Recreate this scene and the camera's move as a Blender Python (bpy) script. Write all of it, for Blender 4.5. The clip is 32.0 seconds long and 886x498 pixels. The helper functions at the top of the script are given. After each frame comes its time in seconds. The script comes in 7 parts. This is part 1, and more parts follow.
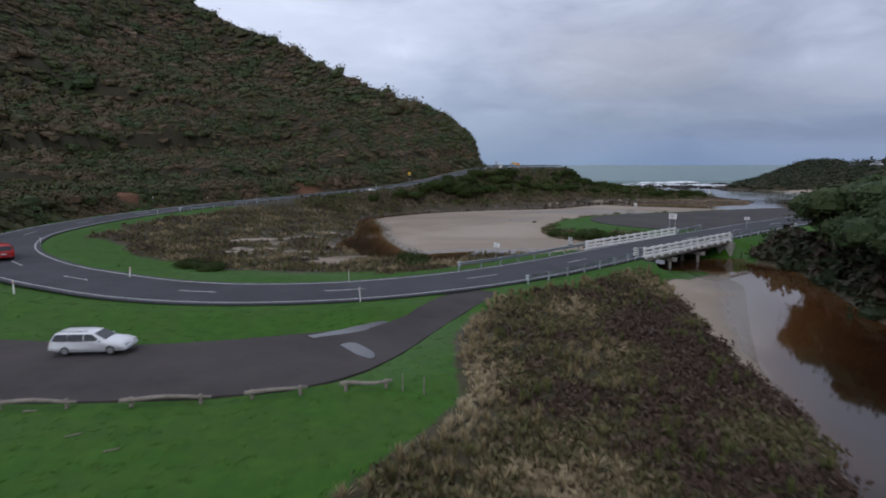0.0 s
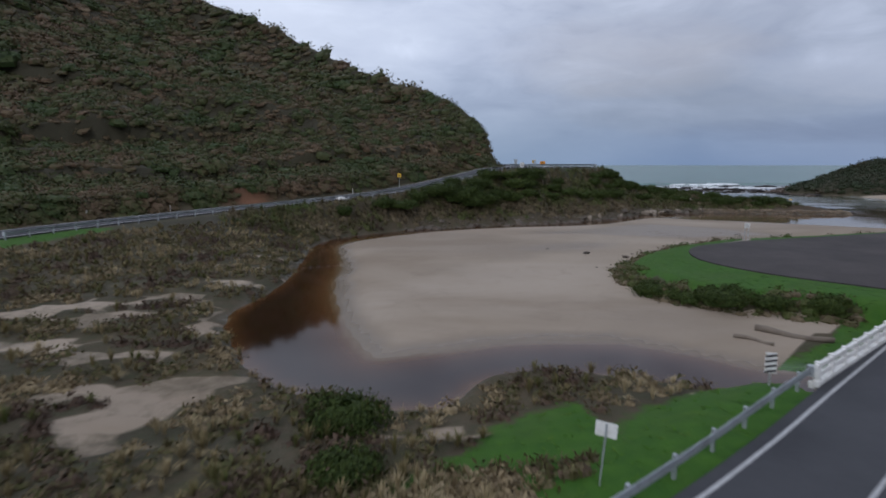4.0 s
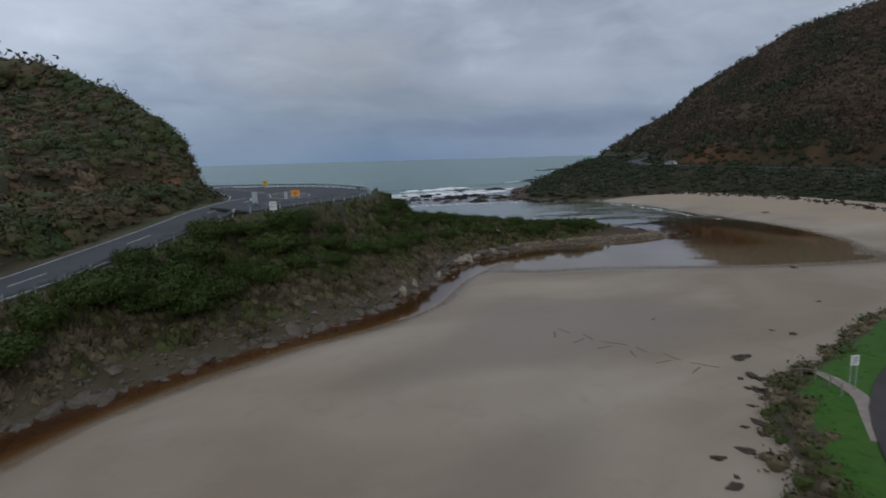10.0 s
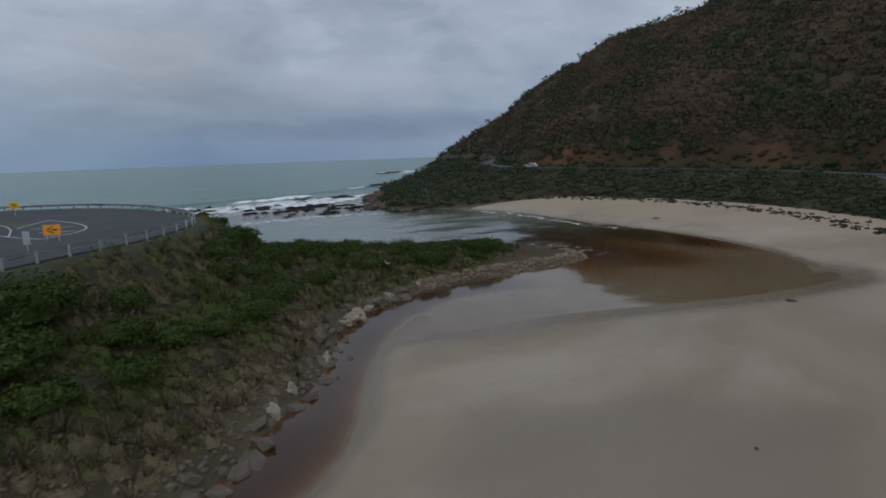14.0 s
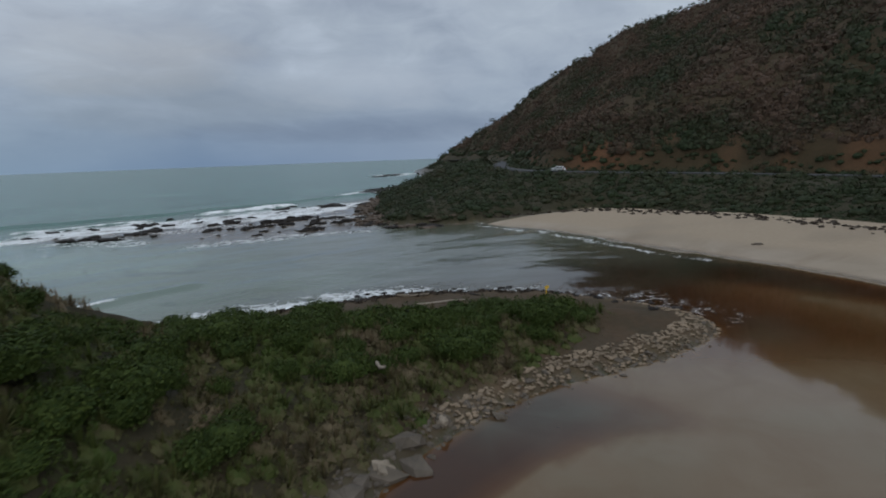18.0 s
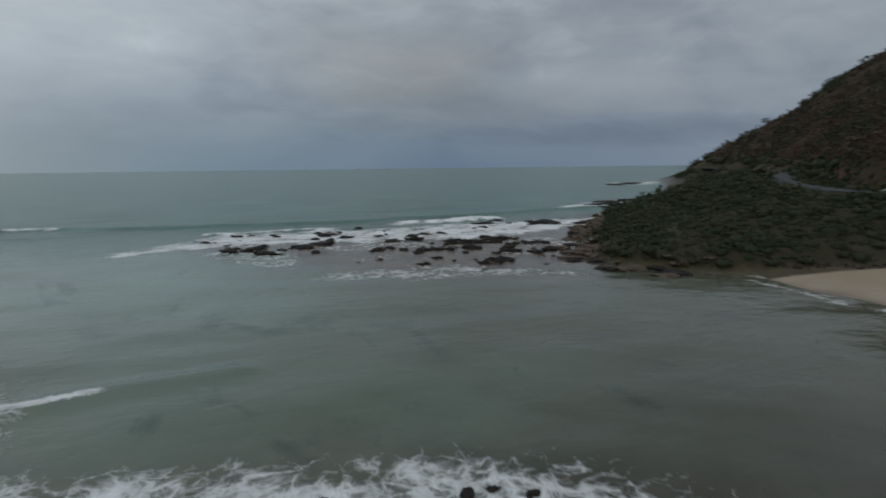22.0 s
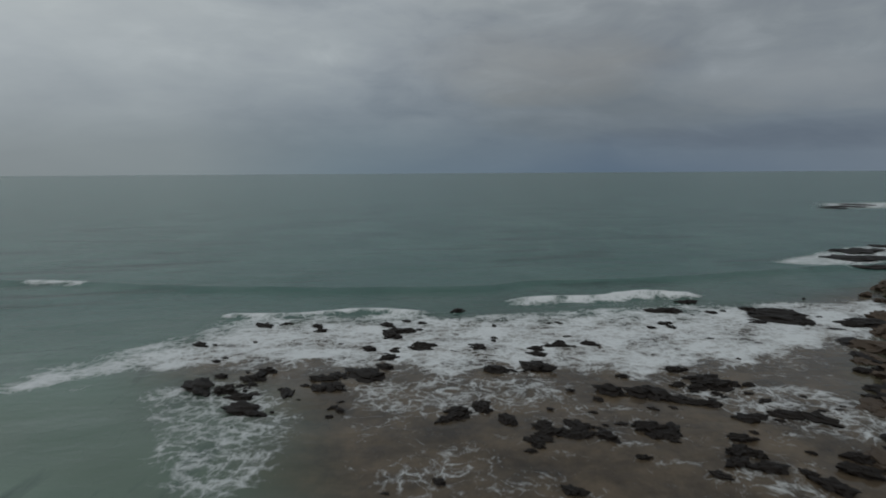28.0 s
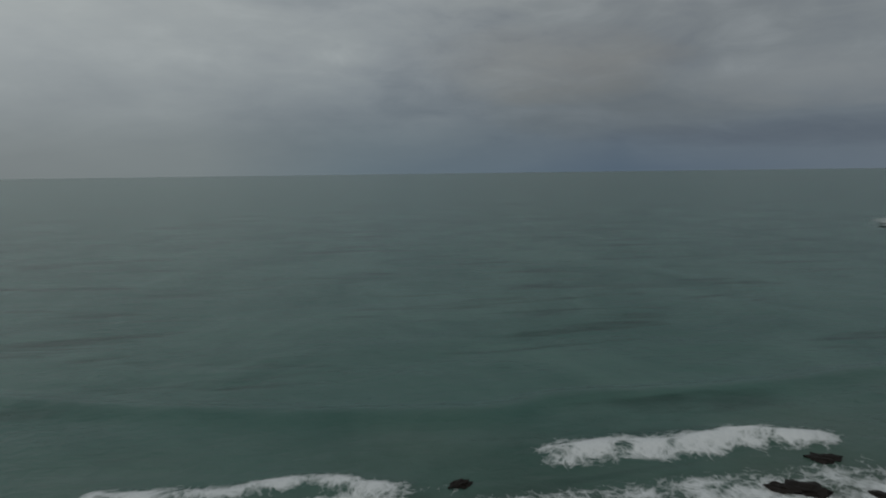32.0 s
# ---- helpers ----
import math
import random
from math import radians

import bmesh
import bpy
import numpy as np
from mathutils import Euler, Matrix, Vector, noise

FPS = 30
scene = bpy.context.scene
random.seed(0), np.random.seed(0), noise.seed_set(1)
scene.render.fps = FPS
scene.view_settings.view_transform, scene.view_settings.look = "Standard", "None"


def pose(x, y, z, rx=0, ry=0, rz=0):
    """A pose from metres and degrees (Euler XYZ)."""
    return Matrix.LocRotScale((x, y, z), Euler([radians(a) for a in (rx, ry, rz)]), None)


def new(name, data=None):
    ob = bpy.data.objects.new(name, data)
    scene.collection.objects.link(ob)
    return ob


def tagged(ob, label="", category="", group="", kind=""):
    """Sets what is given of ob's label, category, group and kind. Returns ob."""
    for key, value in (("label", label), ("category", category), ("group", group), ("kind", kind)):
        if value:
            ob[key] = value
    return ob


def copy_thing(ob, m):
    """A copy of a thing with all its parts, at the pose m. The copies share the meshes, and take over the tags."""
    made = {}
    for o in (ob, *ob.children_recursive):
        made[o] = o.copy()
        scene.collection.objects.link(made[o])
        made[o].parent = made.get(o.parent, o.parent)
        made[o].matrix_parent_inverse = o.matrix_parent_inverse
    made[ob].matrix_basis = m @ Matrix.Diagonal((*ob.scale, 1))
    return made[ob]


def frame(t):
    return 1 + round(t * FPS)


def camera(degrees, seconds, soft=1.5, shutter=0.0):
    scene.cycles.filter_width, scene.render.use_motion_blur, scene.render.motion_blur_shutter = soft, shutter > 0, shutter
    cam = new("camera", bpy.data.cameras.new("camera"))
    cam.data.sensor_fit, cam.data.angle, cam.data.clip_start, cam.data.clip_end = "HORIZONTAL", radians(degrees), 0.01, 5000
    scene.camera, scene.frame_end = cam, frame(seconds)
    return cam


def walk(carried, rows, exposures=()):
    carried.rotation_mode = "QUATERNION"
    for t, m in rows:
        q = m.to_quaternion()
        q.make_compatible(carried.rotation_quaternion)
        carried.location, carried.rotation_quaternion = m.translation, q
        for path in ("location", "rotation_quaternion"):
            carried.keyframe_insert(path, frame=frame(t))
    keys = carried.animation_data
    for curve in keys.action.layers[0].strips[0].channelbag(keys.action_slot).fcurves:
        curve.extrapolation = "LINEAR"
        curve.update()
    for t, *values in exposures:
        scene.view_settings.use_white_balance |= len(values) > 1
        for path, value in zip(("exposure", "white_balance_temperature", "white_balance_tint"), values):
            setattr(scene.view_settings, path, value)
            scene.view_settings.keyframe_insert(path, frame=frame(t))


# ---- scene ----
cam = camera(75.64, 32.0, soft=1.8, shutter=0.5)
PATH = [
    (0.0, pose(-0.000, 0.000, 11.429, 81.514, 0.040, 0.000)),
    (0.5, pose(0.147, 5.097, 11.392, 81.537, 0.058, 0.103)),
    (1.0, pose(0.274, 10.171, 11.357, 81.530, 0.022, 0.175)),
    (1.5, pose(0.381, 15.232, 11.324, 81.535, 0.007, 0.248)),
    (2.0, pose(0.466, 20.282, 11.290, 81.531, -0.016, 0.308)),
    (2.5, pose(0.537, 25.303, 11.250, 81.547, 0.011, 0.349)),
    (3.0, pose(0.612, 30.286, 11.186, 81.516, -0.011, 0.304)),
    (3.5, pose(0.673, 35.307, 11.138, 81.509, -0.003, 0.436)),
    (5.5, pose(0.869, 55.182, 10.900, 81.479, -0.084, 0.751)),
    (6.0, pose(0.850, 59.900, 11.216, 81.324, 0.079, 0.871)),
    (6.5, pose(0.826, 64.542, 11.746, 81.310, 0.040, 1.002)),
    (7.0, pose(0.786, 69.081, 12.485, 81.262, 0.050, 1.053)),
    (7.5, pose(0.731, 73.501, 13.352, 81.246, 0.015, 1.062)),
    (8.0, pose(0.688, 77.760, 14.180, 81.249, 0.093, -1.715)),
    (8.5, pose(0.688, 81.881, 14.821, 81.158, 0.605, -11.589)),
    (9.0, pose(0.792, 85.890, 15.287, 81.020, 1.180, -21.497)),
    (9.5, pose(1.081, 89.746, 15.569, 80.935, 1.527, -27.194)),
    (10.0, pose(1.593, 93.474, 15.747, 80.892, 1.584, -28.920)),
    (10.5, pose(2.293, 97.093, 15.864, 80.858, 1.656, -29.179)),
    (11.0, pose(3.129, 100.632, 15.929, 80.831, 1.714, -30.455)),
    (11.5, pose(4.077, 104.099, 15.934, 80.786, 1.827, -33.991)),
    (12.0, pose(5.175, 107.531, 15.913, 80.721, 2.049, -39.260)),
    (12.5, pose(6.514, 110.957, 15.920, 80.658, 2.179, -43.473)),
    (13.0, pose(8.127, 114.340, 15.982, 80.654, 2.139, -44.651)),
    (13.5, pose(10.019, 117.665, 16.075, 80.649, 2.097, -45.094)),
    (14.0, pose(12.133, 120.982, 16.156, 80.630, 2.062, -45.727)),
    (14.5, pose(14.406, 124.320, 16.226, 80.654, 2.051, -45.851)),
    (16.5, pose(25.213, 138.266, 16.323, 80.723, 2.072, -45.626)),
    (17.0, pose(28.564, 141.615, 16.332, 80.784, 2.134, -45.757)),
    (17.5, pose(32.043, 144.929, 16.301, 80.797, 2.120, -45.873)),
    (18.0, pose(35.642, 148.240, 16.239, 80.783, 2.103, -45.918)),
    (18.5, pose(39.360, 151.573, 16.194, 80.814, 2.069, -45.313)),
    (19.0, pose(43.178, 154.949, 16.201, 80.851, 2.038, -44.507)),
    (19.5, pose(47.053, 158.408, 16.256, 80.967, 1.959, -43.157)),
    (20.0, pose(50.913, 161.973, 16.369, 81.180, 1.723, -38.509)),
    (20.5, pose(54.665, 165.644, 16.495, 81.370, 1.457, -32.398)),
    (21.0, pose(58.229, 169.437, 16.582, 81.486, 1.207, -30.306)),
    (21.5, pose(61.508, 173.423, 16.654, 81.600, 1.040, -28.014)),
    (22.0, pose(64.530, 177.575, 16.744, 81.733, 0.676, -22.419)),
    (22.5, pose(67.344, 181.868, 16.893, 81.855, 0.499, -17.463)),
    (23.0, pose(69.977, 186.281, 17.155, 81.951, 0.304, -16.376)),
    (23.5, pose(72.449, 190.798, 17.570, 82.067, 0.215, -15.666)),
    (24.0, pose(74.780, 195.391, 18.102, 82.149, 0.175, -15.001)),
    (24.5, pose(76.997, 200.040, 18.710, 82.207, 0.224, -14.901)),
    (26.5, pose(83.683, 219.688, 22.316, 82.286, 0.139, -8.677)),
    (27.0, pose(85.193, 224.658, 22.986, 82.265, 0.159, -6.758)),
    (27.5, pose(86.647, 229.649, 23.668, 82.203, 0.220, -6.879)),
    (28.0, pose(87.993, 234.668, 24.437, 82.170, 0.337, -7.128)),
    (28.5, pose(89.216, 239.702, 25.333, 82.174, 0.531, -7.175)),
    (29.0, pose(90.302, 244.701, 26.351, 82.157, 0.685, -7.094)),
    (29.5, pose(91.251, 249.630, 27.479, 82.150, 0.715, -6.947)),
    (30.0, pose(92.090, 254.484, 28.674, 82.085, 0.681, -6.520)),
    (30.5, pose(92.853, 259.303, 29.934, 82.088, 0.724, -6.429)),
    (31.0, pose(93.570, 264.115, 31.229, 82.077, 0.863, -6.345)),
    (31.5, pose(94.289, 268.929, 32.550, 82.079, 0.754, -6.164)),
    (32.0, pose(95.008, 273.743, 33.881, 82.078, 0.712, -5.961)),
]
EXPOSURES = [(0.0, 0.38, 5900, 15), (3.5, 0.36, 5900, 14), (6.5, 0.21, 5960, 11), (9.0, 0.1, 5980, 9), (13.0, 0.08, 5950, 8), (17.0, 0.2, 6000, 6), (19.0, 0.17, 6150, 6), (20.5, 0.0, 6250, 5), (22.0, -0.24, 6380, 4), (24.0, -0.42, 6480, 4), (28.0, -0.55, 6560, 3), (30.0, -0.73, 6650, 2), (32.0, -0.78, 6700, 2)]
walk(cam, PATH, EXPOSURES)

# ---- sky and sun: an overcast coast ----
SUN_ELEV, SUN_ROT = radians(38), radians(200)
world = bpy.data.worlds.new("world")
scene.world = world
world.use_nodes = True


def build_sky():
    nt = world.node_tree
    nt.nodes.clear()
    N, L = nt.nodes.new, nt.links.new

    def math_node(op, a, b=None, c=None):
        n = N("ShaderNodeMath")
        n.operation = op
        for i, v in enumerate((a, b, c)):
            if v is None:
                continue
            if isinstance(v, (int, float)):
                n.inputs[i].default_value = v
            else:
                L(v, n.inputs[i])
        return n.outputs[0]

    def ramp(fac, stops):
        n = N("ShaderNodeValToRGB")
        el = n.color_ramp.elements
        while len(el) < len(stops):
            el.new(0.5)
        for e, (p, c) in zip(el, stops):
            e.position, e.color = p, (*c, 1)
        L(fac, n.inputs[0])
        return n.outputs[0]

    def mix(fac, a, b, kind="MIX"):
        n = N("ShaderNodeMix")
        n.data_type, n.blend_type = "RGBA", kind
        if isinstance(fac, (int, float)):
            n.inputs[0].default_value = fac
        else:
            L(fac, n.inputs[0])
        for i, v in ((6, a), (7, b)):
            if isinstance(v, tuple):
                n.inputs[i].default_value = (*v, 1)
            else:
                L(v, n.inputs[i])
        return n.outputs[2]

    co = N("ShaderNodeTexCoord").outputs["Generated"]
    sep = N("ShaderNodeSeparateXYZ")
    L(co, sep.inputs[0])
    x, y, z = sep.outputs
    up = math_node("MAXIMUM", z, 0.0)
    den = math_node("ADD", up, 0.3)
    flat = N("ShaderNodeCombineXYZ")
    L(math_node("DIVIDE", x, den), flat.inputs[0])
    L(math_node("DIVIDE", y, den), flat.inputs[1])

    def cloud(scale, detail, rough, off, stretch=(1, 1, 1)):
        mp = N("ShaderNodeMapping")
        mp.inputs["Location"].default_value = off
        mp.inputs["Scale"].default_value = stretch
        L(flat.outputs[0], mp.inputs[0])
        n = N("ShaderNodeTexNoise")
        n.inputs["Scale"].default_value, n.inputs["Detail"].default_value, n.inputs["Roughness"].default_value = scale, detail, rough
        n.inputs["Distortion"].default_value = 0.35
        L(mp.outputs[0], n.inputs[0])
        return n.outputs[0]

    sky = N("ShaderNodeTexSky")
    sky.sky_type, sky.sun_disc = "NISHITA", False
    sky.sun_elevation, sky.sun_rotation = SUN_ELEV, SUN_ROT
    sky.air_density, sky.dust_density = 1.2, 2.0
    big = cloud(0.34, 3.0, 0.5, (3.1, 1.7, 0.0))
    mid = cloud(0.95, 5.0, 0.55, (0.4, 7.3, 2.0), (1.0, 1.3, 1))
    fine = cloud(2.6, 5.0, 0.6, (5.0, 2.3, 4.0), (0.8, 1.3, 1))
    lump = math_node("ADD", math_node("MULTIPLY", big, 0.68), math_node("ADD", math_node("MULTIPLY", mid, 0.26), math_node("MULTIPLY", fine, 0.09)))
    deck = ramp(lump, [(0.36, (0.29, 0.315, 0.365)), (0.5, (0.40, 0.425, 0.47)), (0.6, (0.48, 0.50, 0.545)), (0.74, (0.62, 0.62, 0.64))])
    # the deck brightens towards the zenith and the west, rain haze lies blue on the horizon
    lift = ramp(up, [(0.0, (0.70, 0.74, 0.80)), (0.10, (0.90, 0.92, 0.96)), (0.26, (1.12, 1.12, 1.12)), (0.75, (1.12, 1.12, 1.12))])
    deck = mix(1.0, deck, lift, "MULTIPLY")
    azim = math_node("ARCTAN2", x, y)
    side = ramp(math_node("ADD", math_node("MULTIPLY", azim, 0.4), 0.5), [(0.18, (1.60, 1.57, 1.52)), (0.36, (1.50, 1.48, 1.44)), (0.50, (1.30, 1.30, 1.29)), (0.58, (1.06, 1.06, 1.06)), (0.66, (0.86, 0.865, 0.885)), (0.78, (0.88, 0.89, 0.91)), (0.95, (1.02, 1.02, 1.02))])
    deck = mix(1.0, deck, side, "MULTIPLY")
    # billows: lumps seen at their own height in the sky, plainest towards the west
    def billow(scale, detail, rough, off, tall):
        mp = N("ShaderNodeMapping")
        mp.inputs["Location"].default_value = off
        mp.inputs["Scale"].default_value = (1, 1, tall)
        L(co, mp.inputs[0])
        n = N("ShaderNodeTexNoise")
        n.inputs["Scale"].default_value, n.inputs["Detail"].default_value, n.inputs["Roughness"].default_value = scale, detail, rough
        n.inputs["Distortion"].default_value = 0.5
        L(mp.outputs[0], n.inputs[0])
        return n.outputs[0]

    puff = math_node("ADD", math_node("MULTIPLY", billow(3.4, 3.0, 0.5, (2.0, 5.1, 0.7), 2.4), 0.6), math_node("MULTIPLY", billow(9.0, 6.0, 0.6, (7.0, 1.1, 3.7), 2.6), 0.4))
    puff = ramp(puff, [(0.36, (0.74, 0.755, 0.79)), (0.47, (0.94, 0.94, 0.95)), (0.55, (1.04, 1.035, 1.02)), (0.66, (1.28, 1.26, 1.23))])
    east = ramp(math_node("ADD", math_node("MULTIPLY", azim, 0.4), 0.5), [(0.34, (0.30, 0.30, 0.30)), (0.58, (0.95, 0.95, 0.95))])
    deck = mix(east, deck, mix(1.0, deck, puff, "MULTIPLY"))
    haze = ramp(up, [(0.0, (0.85, 0.85, 0.85)), (0.03, (0.72, 0.72, 0.72)), (0.09, (0.30, 0.30, 0.30)), (0.18, (0.0, 0.0, 0.0))])
    hue = ramp(math_node("ADD", math_node("MULTIPLY", azim, 0.4), 0.5), [(0.25, (0.34, 0.37, 0.40)), (0.38, (0.34, 0.385, 0.425)), (0.48, (0.235, 0.305, 0.38)), (0.66, (0.15, 0.215, 0.32)), (0.85, (0.24, 0.29, 0.38))])
    deck = mix(haze, deck, hue)

    def bank(a0, wa, z0, wz, power=1.0):
        """How far a direction lies within a soft cloud bank round a bearing and a height."""
        da = math_node("DIVIDE", math_node("SUBTRACT", azim, a0), wa)
        dz = math_node("DIVIDE", math_node("SUBTRACT", z, z0), wz)
        r = math_node("ADD", math_node("MULTIPLY", da, da), math_node("MULTIPLY", dz, dz))
        r = math_node("ADD", r, math_node("MULTIPLY", math_node("SUBTRACT", fine, 0.5), 1.6))
        f = math_node("MAXIMUM", math_node("SUBTRACT", 1.0, r), 0.0)
        return math_node("MULTIPLY", math_node("MINIMUM", f, 1.0), power)

    deck = mix(bank(0.43, 0.30, 0.10, 0.055, 0.5), deck, (0.21, 0.235, 0.275))
    deck = mix(bank(0.72, 0.36, 0.05, 0.026, 0.62), deck, (0.145, 0.18, 0.255))
    deck = mix(bank(0.66, 0.22, 0.125, 0.05, 0.5), deck, (0.44, 0.46, 0.51))
    deck = mix(bank(0.29, 0.22, 0.165, 0.07, 0.22), deck, (0.52, 0.47, 0.42))
    nish = N("ShaderNodeBackground")
    L(sky.outputs[0], nish.inputs[0])
    nish.inputs[1].default_value = 0.05
    over = N("ShaderNodeBackground")
    L(deck, over.inputs[0])
    over.inputs[1].default_value = 1.0
    add = N("ShaderNodeMixShader")
    add.inputs[0].default_value = 0.93
    L(nish.outputs[0], add.inputs[1])
    L(over.outputs[0], add.inputs[2])
    out = N("ShaderNodeOutputWorld")
    L(add.outputs[0], out.inputs[0])


build_sky()
sun = new("sun", bpy.data.lights.new("sun", "SUN"))
sun.data.energy, sun.data.angle, sun.data.color = 0.5, radians(25), (1.0, 0.96, 0.9)
sun.rotation_euler = (radians(90) - SUN_ELEV, 0, math.pi - SUN_ROT)

# ---- materials ----
def material(name):
    m = bpy.data.materials.new(name)
    m.use_nodes = True
    nt = m.node_tree
    return m, nt, nt.nodes["Principled BSDF"]


class Nodes:
    """Short forms for shader nodes of one material."""

    def __init__(self, nt):
        self.nt = nt
        self.co = None

    def coords(self, kind="Object"):
        return self.nt.nodes.new("ShaderNodeTexCoord").outputs[kind]

    def position(self):
        return self.nt.nodes.new("ShaderNodeNewGeometry").outputs["Position"]

    def link(self, a, b):
        self.nt.links.new(a, b)

    def noise(self, vec, scale, detail=4.0, rough=0.55, dist=0.0, stretch=None):
        if stretch:
            mp = self.nt.nodes.new("ShaderNodeMapping")
            mp.inputs["Scale"].default_value = stretch
            self.link(vec, mp.inputs[0])
            vec = mp.outputs[0]
        n = self.nt.nodes.new("ShaderNodeTexNoise")
        n.inputs["Scale"].default_value, n.inputs["Detail"].default_value = scale, detail
        n.inputs["Roughness"].default_value, n.inputs["Distortion"].default_value = rough, dist
        self.link(vec, n.inputs[0])
        return n.outputs[0]

    def warp(self, vec, scale, amount):
        """The same places, pushed about by a noise of that scale."""
        n = self.nt.nodes.new("ShaderNodeTexNoise")
        n.inputs["Scale"].default_value, n.inputs["Detail"].default_value = scale, 3.0
        self.link(vec, n.inputs[0])
        m = self.nt.nodes.new("ShaderNodeVectorMath")
        m.operation = "MULTIPLY_ADD"
        self.link(n.outputs[1], m.inputs[0])
        m.inputs[1].default_value = (amount,) * 3
        self.link(vec, m.inputs[2])
        return m.outputs[0]

    def voronoi(self, vec, scale, feature="F1"):
        n = self.nt.nodes.new("ShaderNodeTexVoronoi")
        n.feature = feature
        n.inputs["Scale"].default_value = scale
        self.link(vec, n.inputs[0])
        return n.outputs[0]

    def ramp(self, fac, *stops):
        n = self.nt.nodes.new("ShaderNodeValToRGB")
        el = n.color_ramp.elements
        while len(el) < len(stops):
            el.new(0.5)
        for e, (p, c) in zip(el, stops):
            e.position = p
            e.color = (c, c, c, 1) if isinstance(c, (int, float)) else (*c, 1)
        self.link(fac, n.inputs[0])
        return n.outputs[0]

    def mix(self, fac, a, b, kind="MIX"):
        n = self.nt.nodes.new("ShaderNodeMix")
        n.data_type, n.blend_type = "RGBA", kind
        for i, v in ((0, fac), (6, a), (7, b)):
            if isinstance(v, tuple):
                n.inputs[i].default_value = (*v, 1)
            elif isinstance(v, (int, float)):
                n.inputs[i].default_value = v
            else:
                self.link(v, n.inputs[i])
        return n.outputs[2]

    def math(self, op, a, b=0.0, clamp=False):
        n = self.nt.nodes.new("ShaderNodeMath")
        n.operation, n.use_clamp = op, clamp
        for i, v in enumerate((a, b)):
            if isinstance(v, (int, float)):
                n.inputs[i].default_value = v
            else:
                self.link(v, n.inputs[i])
        return n.outputs[0]

    def attr(self, name, out="Fac"):
        n = self.nt.nodes.new("ShaderNodeAttribute")
        n.attribute_name = name
        return n.outputs[out]

    def random(self):
        return self.nt.nodes.new("ShaderNodeObjectInfo").outputs["Random"]

    def island(self):
        return self.nt.nodes.new("ShaderNodeNewGeometry").outputs["Random Per Island"]

    def bump(self, bsdf, height, strength=0.4, distance=0.05):
        n = self.nt.nodes.new("ShaderNodeBump")
        n.inputs["Strength"].default_value, n.inputs["Distance"].default_value = strength, distance
        self.link(height, n.inputs["Height"])
        self.link(n.outputs[0], bsdf.inputs["Normal"])


def plain(name, colour, rough=0.6, metal=0.0, vary=0.25, scale=6.0, bump=0.15, spec=0.5, dirt=None):
    """A surface with grain and patchy wear; the colour drifts by vary at two scales."""
    m, nt, b = material(name)
    k = Nodes(nt)
    co = k.coords()
    fine, wide = k.noise(co, scale * 6, 3.0), k.noise(co, scale, 4.0)
    dark = tuple(c * (1 - vary) for c in colour)
    lite = tuple(min(1.0, c * (1 + vary * 0.6)) for c in colour)
    col = k.mix(k.ramp(wide, (0.3, 0.0), (0.7, 1.0)), dark, lite)
    if dirt:
        col = k.mix(k.ramp(k.noise(co, scale * 0.7, 6.0, 0.7), (0.52, 0.0), (0.7, 0.8)), col, dirt)
    k.link(k.mix(0.35, col, k.mix(fine, dark, lite)), b.inputs["Base Color"])
    b.inputs["Roughness"].default_value, b.inputs["Metallic"].default_value = rough, metal
    b.inputs["Specular IOR Level"].default_value = spec
    if bump:
        k.bump(b, fine, bump, 0.01)
    return m


def leaves(name, dark, lite, dry=None):
    """Foliage: every clump has its own shade, some are dry."""
    m, nt, b = material(name)
    k = Nodes(nt)
    isl = k.island()
    pos = k.position()
    col = k.mix(isl, dark, lite)
    wide = k.noise(pos, 0.11, 3.0)
    col = k.mix(k.ramp(wide, (0.35, 0.0), (0.65, 0.4)), col, tuple(c * 0.7 for c in dark))
    if dry:
        col = k.mix(k.ramp(k.noise(pos, 0.19, 4.0), (0.5, 0.0), (0.62, 0.75)), col, dry)
    k.link(col, b.inputs["Base Color"])
    b.inputs["Roughness"].default_value = 0.68
    b.inputs["Specular IOR Level"].default_value = 0.14
    return m


